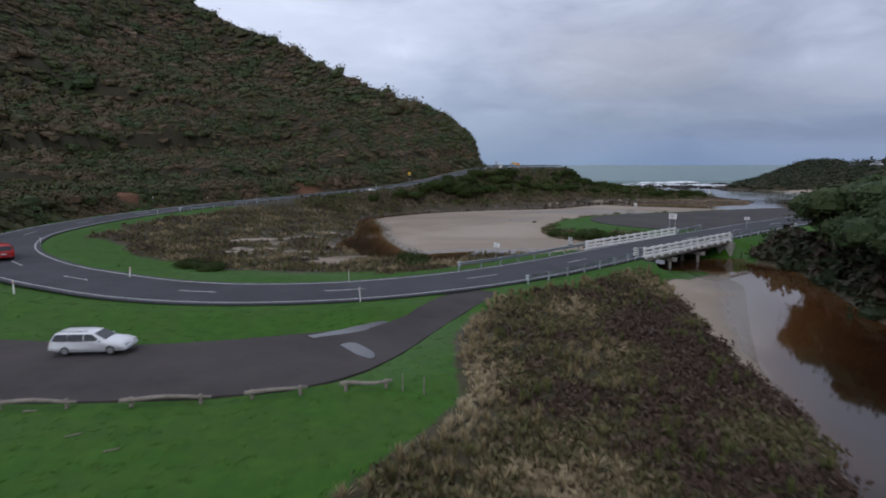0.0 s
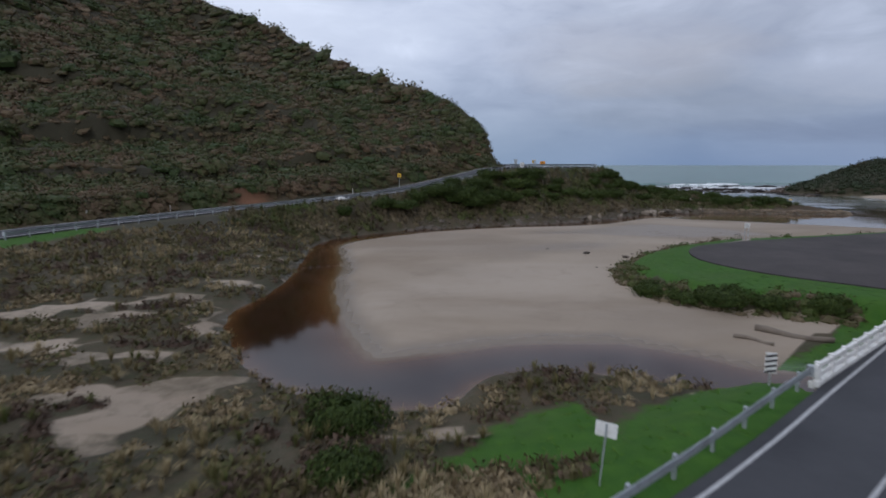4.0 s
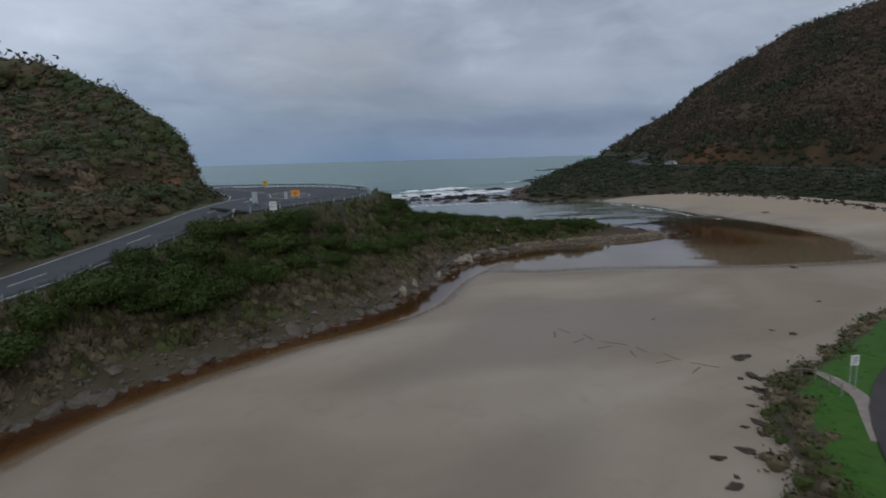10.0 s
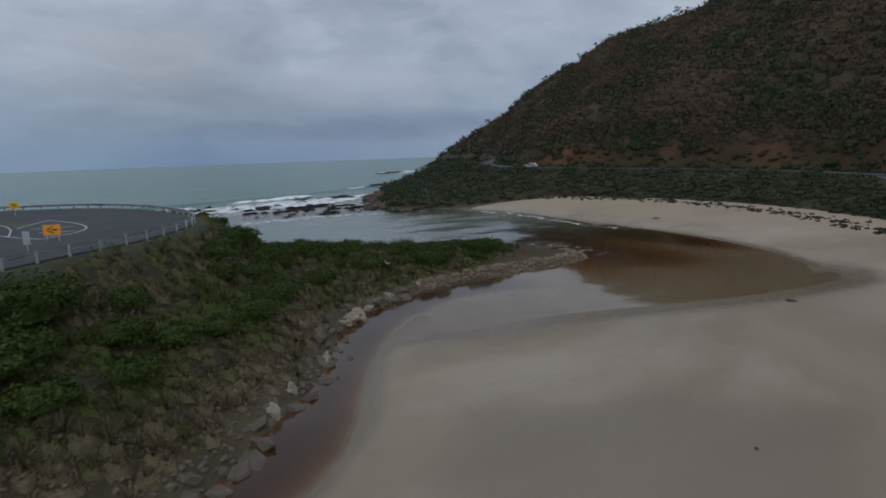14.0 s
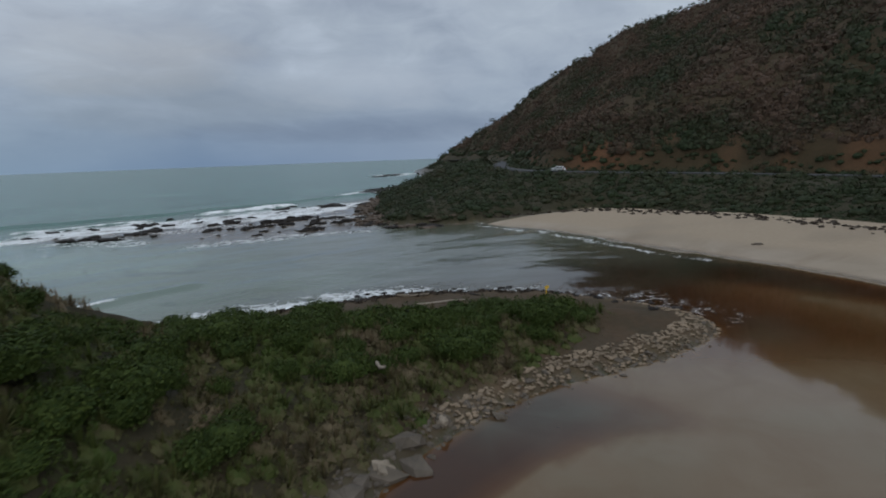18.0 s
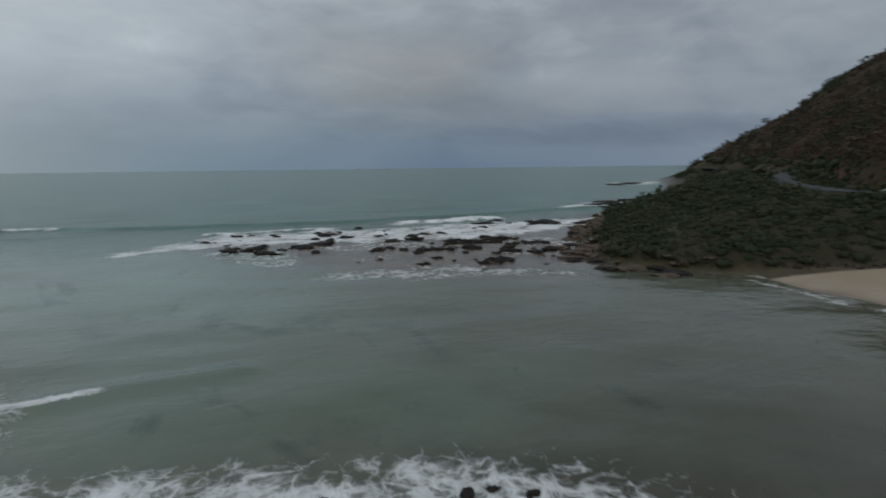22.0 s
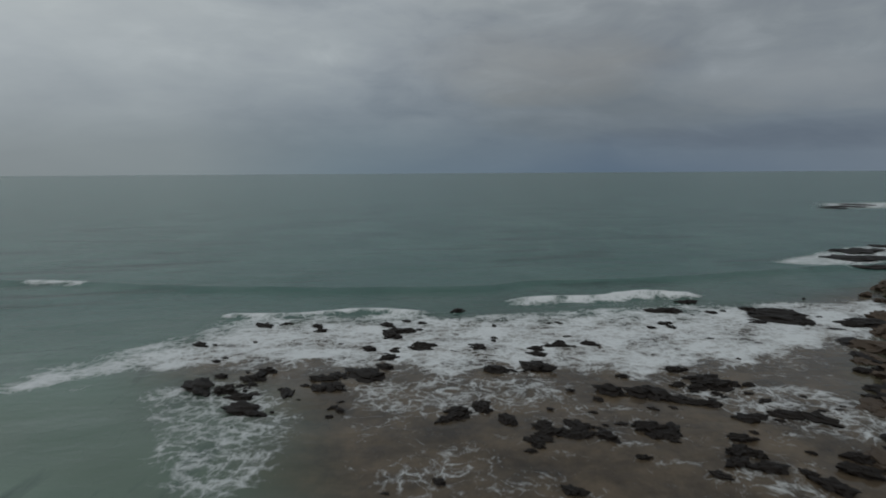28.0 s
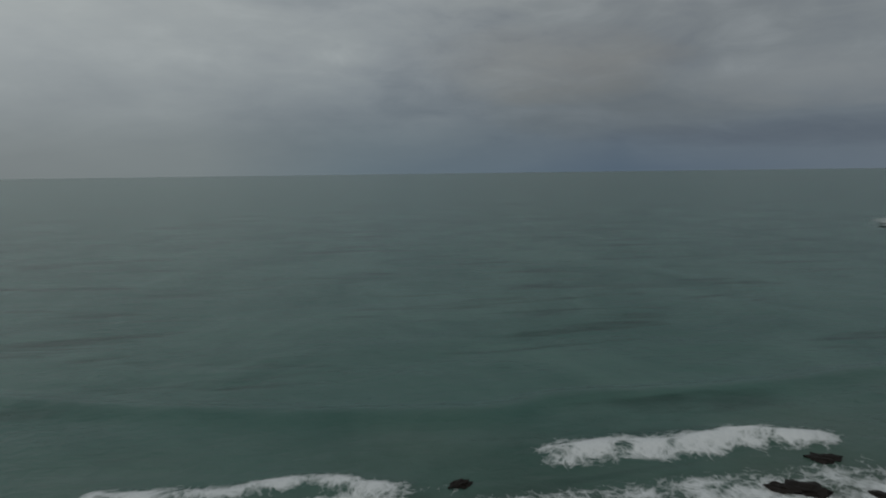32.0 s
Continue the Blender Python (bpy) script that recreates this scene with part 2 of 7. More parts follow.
def ground_material():
    m, nt, b = material("ground")
    k = Nodes(nt)
    pos = k.position()
    sep = nt.nodes.new("ShaderNodeSeparateColor")
    k.link(k.attr("cover", "Color"), sep.inputs[0])
    grass, sand, wet = sep.outputs
    red = k.attr("redsoil")
    patch, fine, grain = k.noise(pos, 0.12, 5.0, 0.6), k.noise(pos, 1.3, 5.0, 0.65), k.noise(pos, 9.0, 3.0, 0.6)
    # heath soil; litter under scrub, darkened to stand in for shade between plants
    soil = k.mix(k.ramp(patch, (0.35, 0.0), (0.65, 1.0)), (0.040, 0.033, 0.018), (0.082, 0.062, 0.036))
    soil = k.mix(k.ramp(fine, (0.42, 0.0), (0.65, 0.7)), soil, (0.034, 0.040, 0.014))
    soil = k.mix(k.attr("litter_shade"), soil, k.mix(fine, (0.018, 0.018, 0.007), (0.040, 0.032, 0.015)))
    soil = k.mix(red, soil, k.mix(fine, (0.070, 0.032, 0.017), (0.24, 0.108, 0.052)))
    # mown and rough grass
    green = k.mix(k.ramp(fine, (0.3, 0.0), (0.7, 1.0)), (0.020, 0.073, 0.003), (0.041, 0.110, 0.005))
    green = k.mix(k.ramp(k.noise(pos, 0.3, 4.0), (0.45, 0.0), (0.7, 0.35)), green, (0.055, 0.080, 0.016))
    # sand: drier crests, damp hollows, wind and tide streaks
    streak = k.noise(pos, 0.028, 4.0, 0.5, 1.0, (1.0, 1.7, 1.0))
    dry = k.mix(k.ramp(streak, (0.38, 0.0), (0.62, 1.0)), (0.225, 0.175, 0.124), (0.322, 0.266, 0.203))
    dry = k.mix(k.ramp(grain, (0.3, 0.0), (0.8, 0.35)), dry, (0.28, 0.232, 0.184))
    blown = k.ramp(k.noise(pos, 0.05, 5.0, 0.6, 0.5, (0.8, 1.7, 1.0)), (0.47, 0.0), (0.66, 0.42))
    dry = k.mix(blown, dry, (0.385, 0.328, 0.268))
    dry = k.mix(k.ramp(k.noise(pos, 0.33, 6.0, 0.7, 0.8), (0.54, 0.0), (0.72, 0.4)), dry, (0.19, 0.148, 0.112))
    dry = k.mix(k.attr("warm"), dry, k.mix(fine, (0.26, 0.20, 0.142), (0.345, 0.28, 0.205)))
    damp = k.mix(fine, (0.135, 0.100, 0.066), (0.180, 0.138, 0.093))
    dry = k.mix(wet, dry, damp)
    edge = k.math("ADD", k.math("MULTIPLY", k.math("SUBTRACT", fine, 0.5), 0.6), 0.0)
    gmask = k.ramp(k.math("ADD", grass, edge), (0.4, 0.0), (0.6, 1.0))
    smask = k.ramp(k.math("ADD", sand, k.math("MULTIPLY", edge, 0.5)), (0.42, 0.0), (0.58, 1.0))
    col = k.mix(smask, k.mix(gmask, soil, green), dry)
    k.link(col, b.inputs["Base Color"])
    rough = k.math("SUBTRACT", 0.95, k.math("MULTIPLY", wet, 0.78))
    k.link(rough, b.inputs["Roughness"])
    b.inputs["Specular IOR Level"].default_value = 0.35
    h = k.math("ADD", k.math("MULTIPLY", fine, k.math("SUBTRACT", 1.0, k.math("MAXIMUM", k.math("MULTIPLY", smask, 0.92), k.math("MULTIPLY", gmask, 0.75)))), k.math("MULTIPLY", grain, 0.12))
    k.bump(b, h, 0.7, 0.25)
    return m


def water_material():
    m, nt, b = material("sea_water")
    k = Nodes(nt)
    pos = k.position()
    brown, foam, shallow, swell = k.attr("brown"), k.attr("foam"), k.attr("shallow"), k.attr("open_sea")
    wide = k.noise(pos, 0.03, 4.0, 0.6, 0.8)
    sea = k.mix(k.ramp(wide, (0.35, 0.0), (0.65, 1.0)), (0.050, 0.122, 0.106), (0.090, 0.174, 0.153))
    # the milky tint also carries low-angle sky reflection, put into the base colour
    lagoon = k.mix(k.attr("milky"), k.mix(wide, (0.056, 0.064, 0.043), (0.088, 0.096, 0.062)), k.mix(k.noise(pos, 0.05, 5.0, 0.6, 1.5), (0.118, 0.188, 0.146), (0.185, 0.262, 0.212)))
    sea = k.mix(swell, lagoon, sea)
    # long dark swell faces, their shade put into the colour, and smears of drifting weed
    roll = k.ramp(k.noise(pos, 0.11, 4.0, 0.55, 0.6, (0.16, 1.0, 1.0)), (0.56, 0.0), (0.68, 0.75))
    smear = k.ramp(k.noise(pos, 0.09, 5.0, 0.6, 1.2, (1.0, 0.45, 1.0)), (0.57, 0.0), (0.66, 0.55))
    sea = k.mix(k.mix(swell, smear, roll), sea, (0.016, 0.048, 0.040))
    bed = k.mix(k.ramp(k.noise(pos, 0.16, 8.0, 0.72, 0.2), (0.36, 0.0), (0.68, 1.0)), (0.045, 0.034, 0.026), (0.165, 0.122, 0.082))
    sea = k.mix(shallow, sea, bed)
    # tea-stained river: sand shows through where it is shallow
    deep = k.math("ADD", k.attr("depth"), k.math("MULTIPLY", k.math("SUBTRACT", k.noise(pos, 0.22, 5.0, 0.6, 0.8), 0.5), 0.16))
    tea = k.ramp(deep, (0.0, (0.150, 0.108, 0.066)), (0.06, (0.128, 0.084, 0.045)), (0.16, (0.090, 0.045, 0.018)), (0.32, (0.066, 0.028, 0.010)), (0.6, (0.042, 0.018, 0.007)), (1.0, (0.020, 0.009, 0.004)))
    sea = k.mix(brown, sea, tea)
    # foam: torn sheets, with finer and finer threads between
    bent = k.warp(pos, 0.22, 4.0)
    fine_bent = k.warp(bent, 0.9, 1.1)
    lace = k.noise(bent, 0.42, 8.0, 0.68, 0.4, (0.75, 1.25, 1.0))
    veins = k.ramp(k.voronoi(fine_bent, 0.62, "DISTANCE_TO_EDGE"), (0.0, 1.0), (0.22, 0.0))
    threads = k.ramp(k.voronoi(fine_bent, 1.7, "DISTANCE_TO_EDGE"), (0.0, 1.0), (0.25, 0.0))
    thick = k.math("ADD", k.math("MULTIPLY", lace, 0.95), k.math("ADD", k.math("MULTIPLY", veins, 0.17), k.math("MULTIPLY", threads, 0.10)))
    fm = k.ramp(k.math("ADD", thick, k.math("SUBTRACT", foam, 1.0)), (0.0, 0.0), (0.12, 0.28), (0.24, 0.7), (0.42, 1.0))
    white = k.mix(k.noise(pos, 1.6, 5.0, 0.7), (0.64, 0.67, 0.69), (0.92, 0.93, 0.94))
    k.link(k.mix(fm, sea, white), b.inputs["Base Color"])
    k.link(k.math("ADD", k.math("ADD", 0.05, k.math("MULTIPLY", swell, 0.2)), k.math("MULTIPLY", fm, 0.6)), b.inputs["Roughness"])
    b.inputs["IOR"].default_value = 1.33
    k.link(k.math("MULTIPLY", k.attr("gloss"), k.math("SUBTRACT", 0.5, k.math("MULTIPLY", k.math("MAXIMUM", swell, shallow), 0.14))), b.inputs["Specular IOR Level"])
    calm = k.math("MULTIPLY", k.math("SUBTRACT", 1.0, k.math("MULTIPLY", brown, 0.985)), k.math("ADD", 0.4, k.math("MULTIPLY", swell, 0.6)))
    chop = k.math("ADD", k.noise(pos, 0.7, 4.0, 0.6, 0.4, (0.6, 1.0, 1.0)), k.math("MULTIPLY", k.noise(pos, 0.11, 3.0, 0.5, 0.3, (0.35, 1.2, 1.0)), 2.0))
    k.bump(b, k.math("ADD", k.math("MULTIPLY", chop, calm), k.math("MULTIPLY", k.math("MULTIPLY", fm, lace), 0.9)), 0.6, 0.4)
    return m


def asphalt_material(name, colour, light):
    m, nt, b = material(name)
    k = Nodes(nt)
    pos = k.position()
    col = k.mix(k.ramp(k.noise(pos, 0.22, 5.0, 0.65), (0.35, 0.0), (0.68, 1.0)), colour, light)
    col = k.mix(k.ramp(k.noise(pos, 28.0, 3.0), (0.3, 0.35), (0.75, 0.0)), col, tuple(c * 0.55 for c in colour))
    k.link(col, b.inputs["Base Color"])
    b.inputs["Roughness"].default_value = 0.85
    b.inputs["Specular IOR Level"].default_value = 0.3
    k.bump(b, k.noise(pos, 40.0, 2.0), 0.3, 0.01)
    return m


MAT = dict(
    ground=ground_material(), water=water_material(),
    asphalt=asphalt_material("asphalt", (0.042, 0.043, 0.048), (0.065, 0.066, 0.072)),
    gravel=asphalt_material("gravel", (0.040, 0.034, 0.033), (0.074, 0.063, 0.059)),
    line=plain("road_paint", (0.42, 0.42, 0.42), 0.7, vary=0.3, scale=2.0),
    white=plain("white_paint", (0.74, 0.73, 0.70), 0.55, vary=0.14, scale=3.0, dirt=(0.32, 0.29, 0.24)),
    concrete=plain("concrete", (0.30, 0.28, 0.25), 0.85, vary=0.35, scale=1.5, bump=0.4),
    zinc=plain("galvanised_steel", (0.50, 0.53, 0.55), 0.45, 0.6, vary=0.2, scale=2.0, dirt=(0.22, 0.22, 0.21)),
    timber=plain("weathered_timber", (0.23, 0.20, 0.165), 0.9, vary=0.4, scale=3.0, bump=0.6),
    rock=plain("dark_wet_rock", (0.019, 0.015, 0.013), 0.6, vary=0.5, scale=0.9, bump=0.9, spec=0.2),
    stone=plain("bank_stone", (0.108, 0.087, 0.066), 0.85, vary=0.6, scale=1.2, bump=0.8),
    wood=plain("bark", (0.16, 0.13, 0.10), 0.9, vary=0.4, scale=2.0, bump=0.6),
    green=leaves("coast_leaves", (0.020, 0.037, 0.007), (0.062, 0.083, 0.017)),
)



def toned(name, *stops, rough=0.65):
    """Foliage in a drift of tones: each plant has its own, each spray differs a little."""
    m, nt, b = material(name)
    k = Nodes(nt)
    t = k.math("ADD", k.attr("tone"), k.math("MULTIPLY", k.math("SUBTRACT", k.island(), 0.5), 0.35), True)
    k.link(k.ramp(t, *stops), b.inputs["Base Color"])
    b.inputs["Roughness"].default_value, b.inputs["Specular IOR Level"].default_value = rough, 0.2
    return m


MAT["scrub"] = toned("hill_scrub", (0.0, (0.026, 0.043, 0.010)), (0.3, (0.047, 0.054, 0.016)), (0.55, (0.072, 0.056, 0.026)), (0.8, (0.088, 0.054, 0.031)), (1.0, (0.145, 0.108, 0.062)))
MAT["woods"] = toned("far_woods", (0.0, (0.016, 0.026, 0.008)), (0.35, (0.028, 0.031, 0.013)), (0.65, (0.048, 0.031, 0.019)), (1.0, (0.080, 0.050, 0.033)))
MAT["marsh_green"] = toned("bank_heath", (0.0, (0.042, 0.064, 0.011)), (0.35, (0.062, 0.066, 0.019)), (0.65, (0.088, 0.068, 0.037)), (1.0, (0.150, 0.116, 0.070)))
MAT["marsh"] = toned("marsh_heath", (0.0, (0.052, 0.032, 0.022)), (0.28, (0.092, 0.062, 0.040)), (0.5, (0.070, 0.074, 0.022)), (0.72, (0.130, 0.096, 0.054)), (1.0, (0.25, 0.195, 0.11)))
MAT["tussock"] = toned("tussock", (0.0, (0.085, 0.10, 0.028)), (0.35, (0.16, 0.13, 0.058)), (0.7, (0.30, 0.24, 0.135)), (1.0, (0.42, 0.35, 0.215)))
MAT["grass"] = toned("verge_grass", (0.0, (0.034, 0.100, 0.004)), (0.6, (0.048, 0.128, 0.006)), (1.0, (0.074, 0.128, 0.012)))
MAT.update(
    blue=plain("blue_sign_face", (0.05, 0.16, 0.42), 0.4, vary=0.1),
    orange=plain("orange_sign_face", (0.75, 0.30, 0.02), 0.45, vary=0.12),
    yellow=plain("yellow_sign_face", (0.72, 0.45, 0.03), 0.45, vary=0.12),
    black=plain("black_paint", (0.015, 0.015, 0.016), 0.5, vary=0.2),
    reflector=plain("red_reflector", (0.55, 0.03, 0.02), 0.3, vary=0.1),
    car_white=plain("white_car_paint", (0.72, 0.73, 0.74), 0.22, vary=0.05, bump=0.0, dirt=(0.5, 0.48, 0.44)),
    car_red=plain("red_car_paint", (0.35, 0.02, 0.02), 0.22, vary=0.08, bump=0.0),
    glass=plain("dark_car_glass", (0.02, 0.022, 0.025), 0.06, vary=0.1, bump=0.0),
    rubber=plain("rubber", (0.02, 0.02, 0.02), 0.8, vary=0.3),
    alloy=plain("alloy", (0.45, 0.46, 0.47), 0.35, 0.8, vary=0.15),
    lamp=plain("lamp_lens", (0.6, 0.62, 0.64), 0.12, vary=0.1, bump=0.0),
    tail=plain("tail_lens", (0.5, 0.02, 0.015), 0.15, vary=0.1, bump=0.0),
    weed=plain("dried_seaweed", (0.045, 0.031, 0.021), 0.85, vary=0.5, scale=4.0, bump=0.8),
    log=plain("bleached_log", (0.25, 0.21, 0.17), 0.9, vary=0.35, scale=3.0, bump=0.7),
    scratch=plain("damp_scratched_sand", (0.125, 0.10, 0.078), 0.9, vary=0.3, scale=3.0),
    pool=plain("rain_puddle", (0.05, 0.045, 0.045), 0.04, vary=0.3, scale=0.5, bump=0.0),
)
MAT["dark_green"] = leaves("riverbank_leaves", (0.024, 0.040, 0.014), (0.058, 0.076, 0.028))
MAT["shingle"] = plain("shingle", (0.215, 0.162, 0.110), 0.85, vary=0.6, scale=0.6, bump=0.5)

MAT["brown_rock"] = plain("brown_shelf_rock", (0.085, 0.058, 0.038), 0.7, vary=0.55, scale=0.7, bump=0.9)
MAT["path"] = plain("sandy_path", (0.24, 0.205, 0.165), 0.9, vary=0.3, scale=2.0)
# ---- the lie of the land ----
def smooth_line(points, step=2.0):
    """A Catmull-Rom curve through the points, in pieces of about step metres."""
    p = np.array(points, float)
    p = np.vstack([2 * p[0] - p[1], p, 2 * p[-1] - p[-2]])
    out = []
    for a, b, c, d in zip(p[:-3], p[1:-2], p[2:-1], p[3:]):
        n = max(2, int(np.hypot(*(c - b)[:2]) / step))
        t = np.linspace(0, 1, n, endpoint=False)[:, None]
        out.append(0.5 * (2 * b + (c - a) * t + (2 * a - 5 * b + 4 * c - d) * t**2 + (3 * b - a - 3 * c + d) * t**3))
    return np.vstack(out + [p[-2:-1]])


def near(x, y, line):
    """Distance from each place to a line, and the line's further columns (height) at the nearest spot."""
    best = np.full(x.shape, 1e9)
    val = np.zeros(x.shape)
    for a, b in zip(line[:-1], line[1:]):
        d = b[:2] - a[:2]
        t = np.clip(((x - a[0]) * d[0] + (y - a[1]) * d[1]) / max(d @ d, 1e-9), 0, 1)
        r = np.hypot(x - a[0] - t * d[0], y - a[1] - t * d[1])
        hit = r < best
        best = np.where(hit, r, best)
        if len(a) > 2:
            val = np.where(hit, a[2] + t * (b[2] - a[2]), val)
    return best, val


def inside(x, y, ring):
    c = np.zeros(x.shape, bool)
    for a, b in zip(ring, np.roll(ring, -1, axis=0)):
        if a[1] == b[1]:
            continue
        c ^= ((a[1] > y) != (b[1] > y)) & (x < (b[0] - a[0]) * (y - a[1]) / (b[1] - a[1]) + a[0])
    return c


def signed(x, y, ring):
    """Distance to a ring's edge, positive within."""
    closed = np.vstack([ring, ring[:1]])
    d, _ = near(x, y, closed)
    return np.where(inside(x, y, ring), d, -d)


def step01(v, a, b):
    t = np.clip((v - a) / (b - a), 0, 1)
    return t * t * (3 - 2 * t)


def wobble(x, y, size, seed=0.0):
    """Cheap smooth noise from crossed waves, about -1 to 1."""
    s = 0
    for i, (ax, ay, k) in enumerate(((1, .31, 1), (-.42, 1, 1.13), (.77, -.68, 1.71), (.2, 1, 2.3), (1, .93, 2.9))):
        s = s + np.sin((ax * x + ay * y) * k * 6.28 / size + seed * (i + 1) * 1.7 + 1.3 * np.sin((ay * x - ax * y) * 2.1 / size + i)) / (k ** 0.7)
    return s / 2.9


# centre line of the coast road: east approach, bridge, hairpin, climb to the point
ROAD = smooth_line([(180, 140, 7.8), (150, 126, 6), (110, 115, 4.2), (80, 104.5, 3.2), (55, 89.3, 2.5), (33.3, 73, 2.15), (18.3, 60.2, 1.95), (10, 53, 1.85), (2, 47.3, 1.8), (-5, 43.8, 1.8),
                    (-13, 41.9, 1.85), (-21, 42.6, 1.9), (-29, 45.8, 2.0), (-37, 50.5, 2.1), (-45.5, 58, 2.35), (-51.5, 68, 2.6), (-53.5, 80, 2.8), (-52, 93, 3.05),
                    (-47.5, 106, 3.4), (-40, 118, 3.85), (-31, 127.5, 4.45), (-21, 136.5, 5.1), (-10, 147.5, 6.05), (1, 158.5, 8.0), (11, 169.5, 10.0), (17.5, 183, 10.25),
                    (18.5, 200, 10.6), (8, 228, 11), (-30, 290, 12), (-100, 360, 13)])
ROAD_HALF = 3.6
EAST_ROAD = smooth_line([(180, 140, 7.8), (189, 165, 8.6), (191, 200, 9.4), (185, 235, 10.3), (190, 265, 11), (225, 300, 11.5), (290, 350, 12), (370, 440, 12.5), (418, 520, 13), (450, 570, 13), (520, 600, 12)], 4)
LOOKOUT = smooth_line([(13.5, 160.5), (20, 165.3), (27, 169.5), (33.5, 176), (37.3, 184), (38.8, 194), (38.5, 206), (34.5, 218), (26, 226), (14, 232), (10, 224), (17, 204), (14.5, 182), (10.5, 171)])
CAR_PARK = smooth_line([(33, 82), (27.5, 88), (25, 95), (27, 102), (31, 105.5), (38, 109), (50, 112), (64, 115.3), (76, 115.5), (74, 109), (60, 98), (48, 90), (40, 84)])
ISLE = smooth_line([(16.3, 91), (17.6, 97), (20.8, 102), (26.3, 106.6), (32.3, 111.6), (37, 114), (46, 115.6), (58, 118.2), (76, 121), (100, 122), (130, 122), (170, 110), (140, 60), (60, 62), (38, 70), (29, 77.2), (22, 80), (17.5, 84.5)])
# sand flats of the river mouth and the east beach
SAND = smooth_line([(-3.5, 71.5), (-6, 77), (-9.6, 90), (-11.3, 104), (-13.5, 116), (-12.2, 122), (-6.8, 128.5), (0.5, 134.6), (11, 139.6), (22, 142.3), (30, 146), (37.5, 153.6), (46, 160.3),
                    (54, 163.6), (64, 161.5), (77, 146.5), (89, 138.5), (103, 141), (118, 162), (127, 190), (136, 215), (138, 236), (150, 242), (185, 225), (185, 118), (100, 100), (40, 70), (20, 69.5),
                    (16, 72), (11, 75), (4, 74.5)], 3)
# land west of the river: marsh, embankment and spit; its edge is the foot of the bank
WEST = smooth_line([(14.6, 66), (8, 69.2), (2.6, 68.5), (0.8, 64.8), (-4.5, 65.4), (-9, 68), (-13.2, 75), (-15.5, 81), (-14.8, 91), (-16, 104), (-17.6, 116), (-16.5, 124), (-12, 130), (-6.8, 134.8),
                    (0.7, 139.3), (11, 143.4), (20, 147), (26.8, 151.5), (34.3, 156.6), (43, 165.4), (50.5, 168.8), (59.8, 170.4), (69, 169.4), (78, 166.3), (87.5, 165.2), (91, 170), (91.3, 177),
                    (89.3, 186), (84, 193), (76, 199.5), (67.8, 202), (58.5, 204.6), (51.4, 207.6), (46.2, 214), (43.5, 225), (36, 238), (20, 250), (-10, 275), (-60, 345), (-160, 460), (-900, 900),
                    (-900, -400), (24, -300), (24, -200), (22, -100), (18.5, -45), (15.5, -18), (13.2, 0), (12.6, 10), (13.4, 16.4), (14.5, 19.2), (16, 24.2), (16.2, 27), (17.6, 36), (19, 44.4), (20.6, 54), (19, 61)], 3)
EAST = smooth_line([(36.5, 66), (38.5, 61), (37, 54), (34.8, 47), (32.5, 40), (32, 31), (34, 18), (38, 0), (60, -60), (200, -400), (1500, -400), (1500, 900), (640, 700), (470, 600), (440, 572), (400, 520),
                    (345, 452), (280, 395), (205, 345), (160, 300), (137, 272), (128, 256), (138, 240), (152, 236), (164, 222), (163, 197), (155, 164), (143, 141), (130, 127), (100, 117), (60, 80), (40, 72)], 4)
CREST = smooth_line([(38.8, 192, 9.4), (42, 191, 7.2), (45, 190, 5.8), (52, 186.5, 4.5), (60, 182.5, 3.5), (68, 179, 2.7), (77, 175.5, 2.1), (84, 173, 1.5)])
BRINK = smooth_line([(p[0], p[1], 10.3) for p in LOOKOUT[:-12]])
# the ridge of the west hill, and its foot behind the road
# last two points, unseen, are raised to keep sky off the river water
RIDGE = smooth_line([(15, 195, 11.5), (12, 199, 17), (7.5, 205, 23.4), (-6, 230, 34), (-36, 260, 46.8), (-81, 300, 72), (-140, 328, 104), (-240, 345, 192), (-420, 360, 270)], 6)
HILL = smooth_line([(-56, 62), (-58.5, 78), (-57, 94), (-52, 108.5), (-44, 121.5), (-34.5, 131.5), (-24.5, 141), (-13.5, 151.8), (-3, 162.5), (6.5, 172.5), (12.6, 184), (13.8, 198), (3.5, 227),
                    (-34, 290), (-106, 362), (-300, 500), (-900, 700), (-900, -60), (-300, -20), (-120, 20), (-74, 45)], 4)
EAST_RIDGE = smooth_line([(440, 545, 15), (446, 520, 28), (452, 471, 59.5), (459, 411, 92.5), (452, 351, 111.5), (440, 268, 117), (400, 180, 125), (350, 100, 135), (330, 0, 140)], 8)


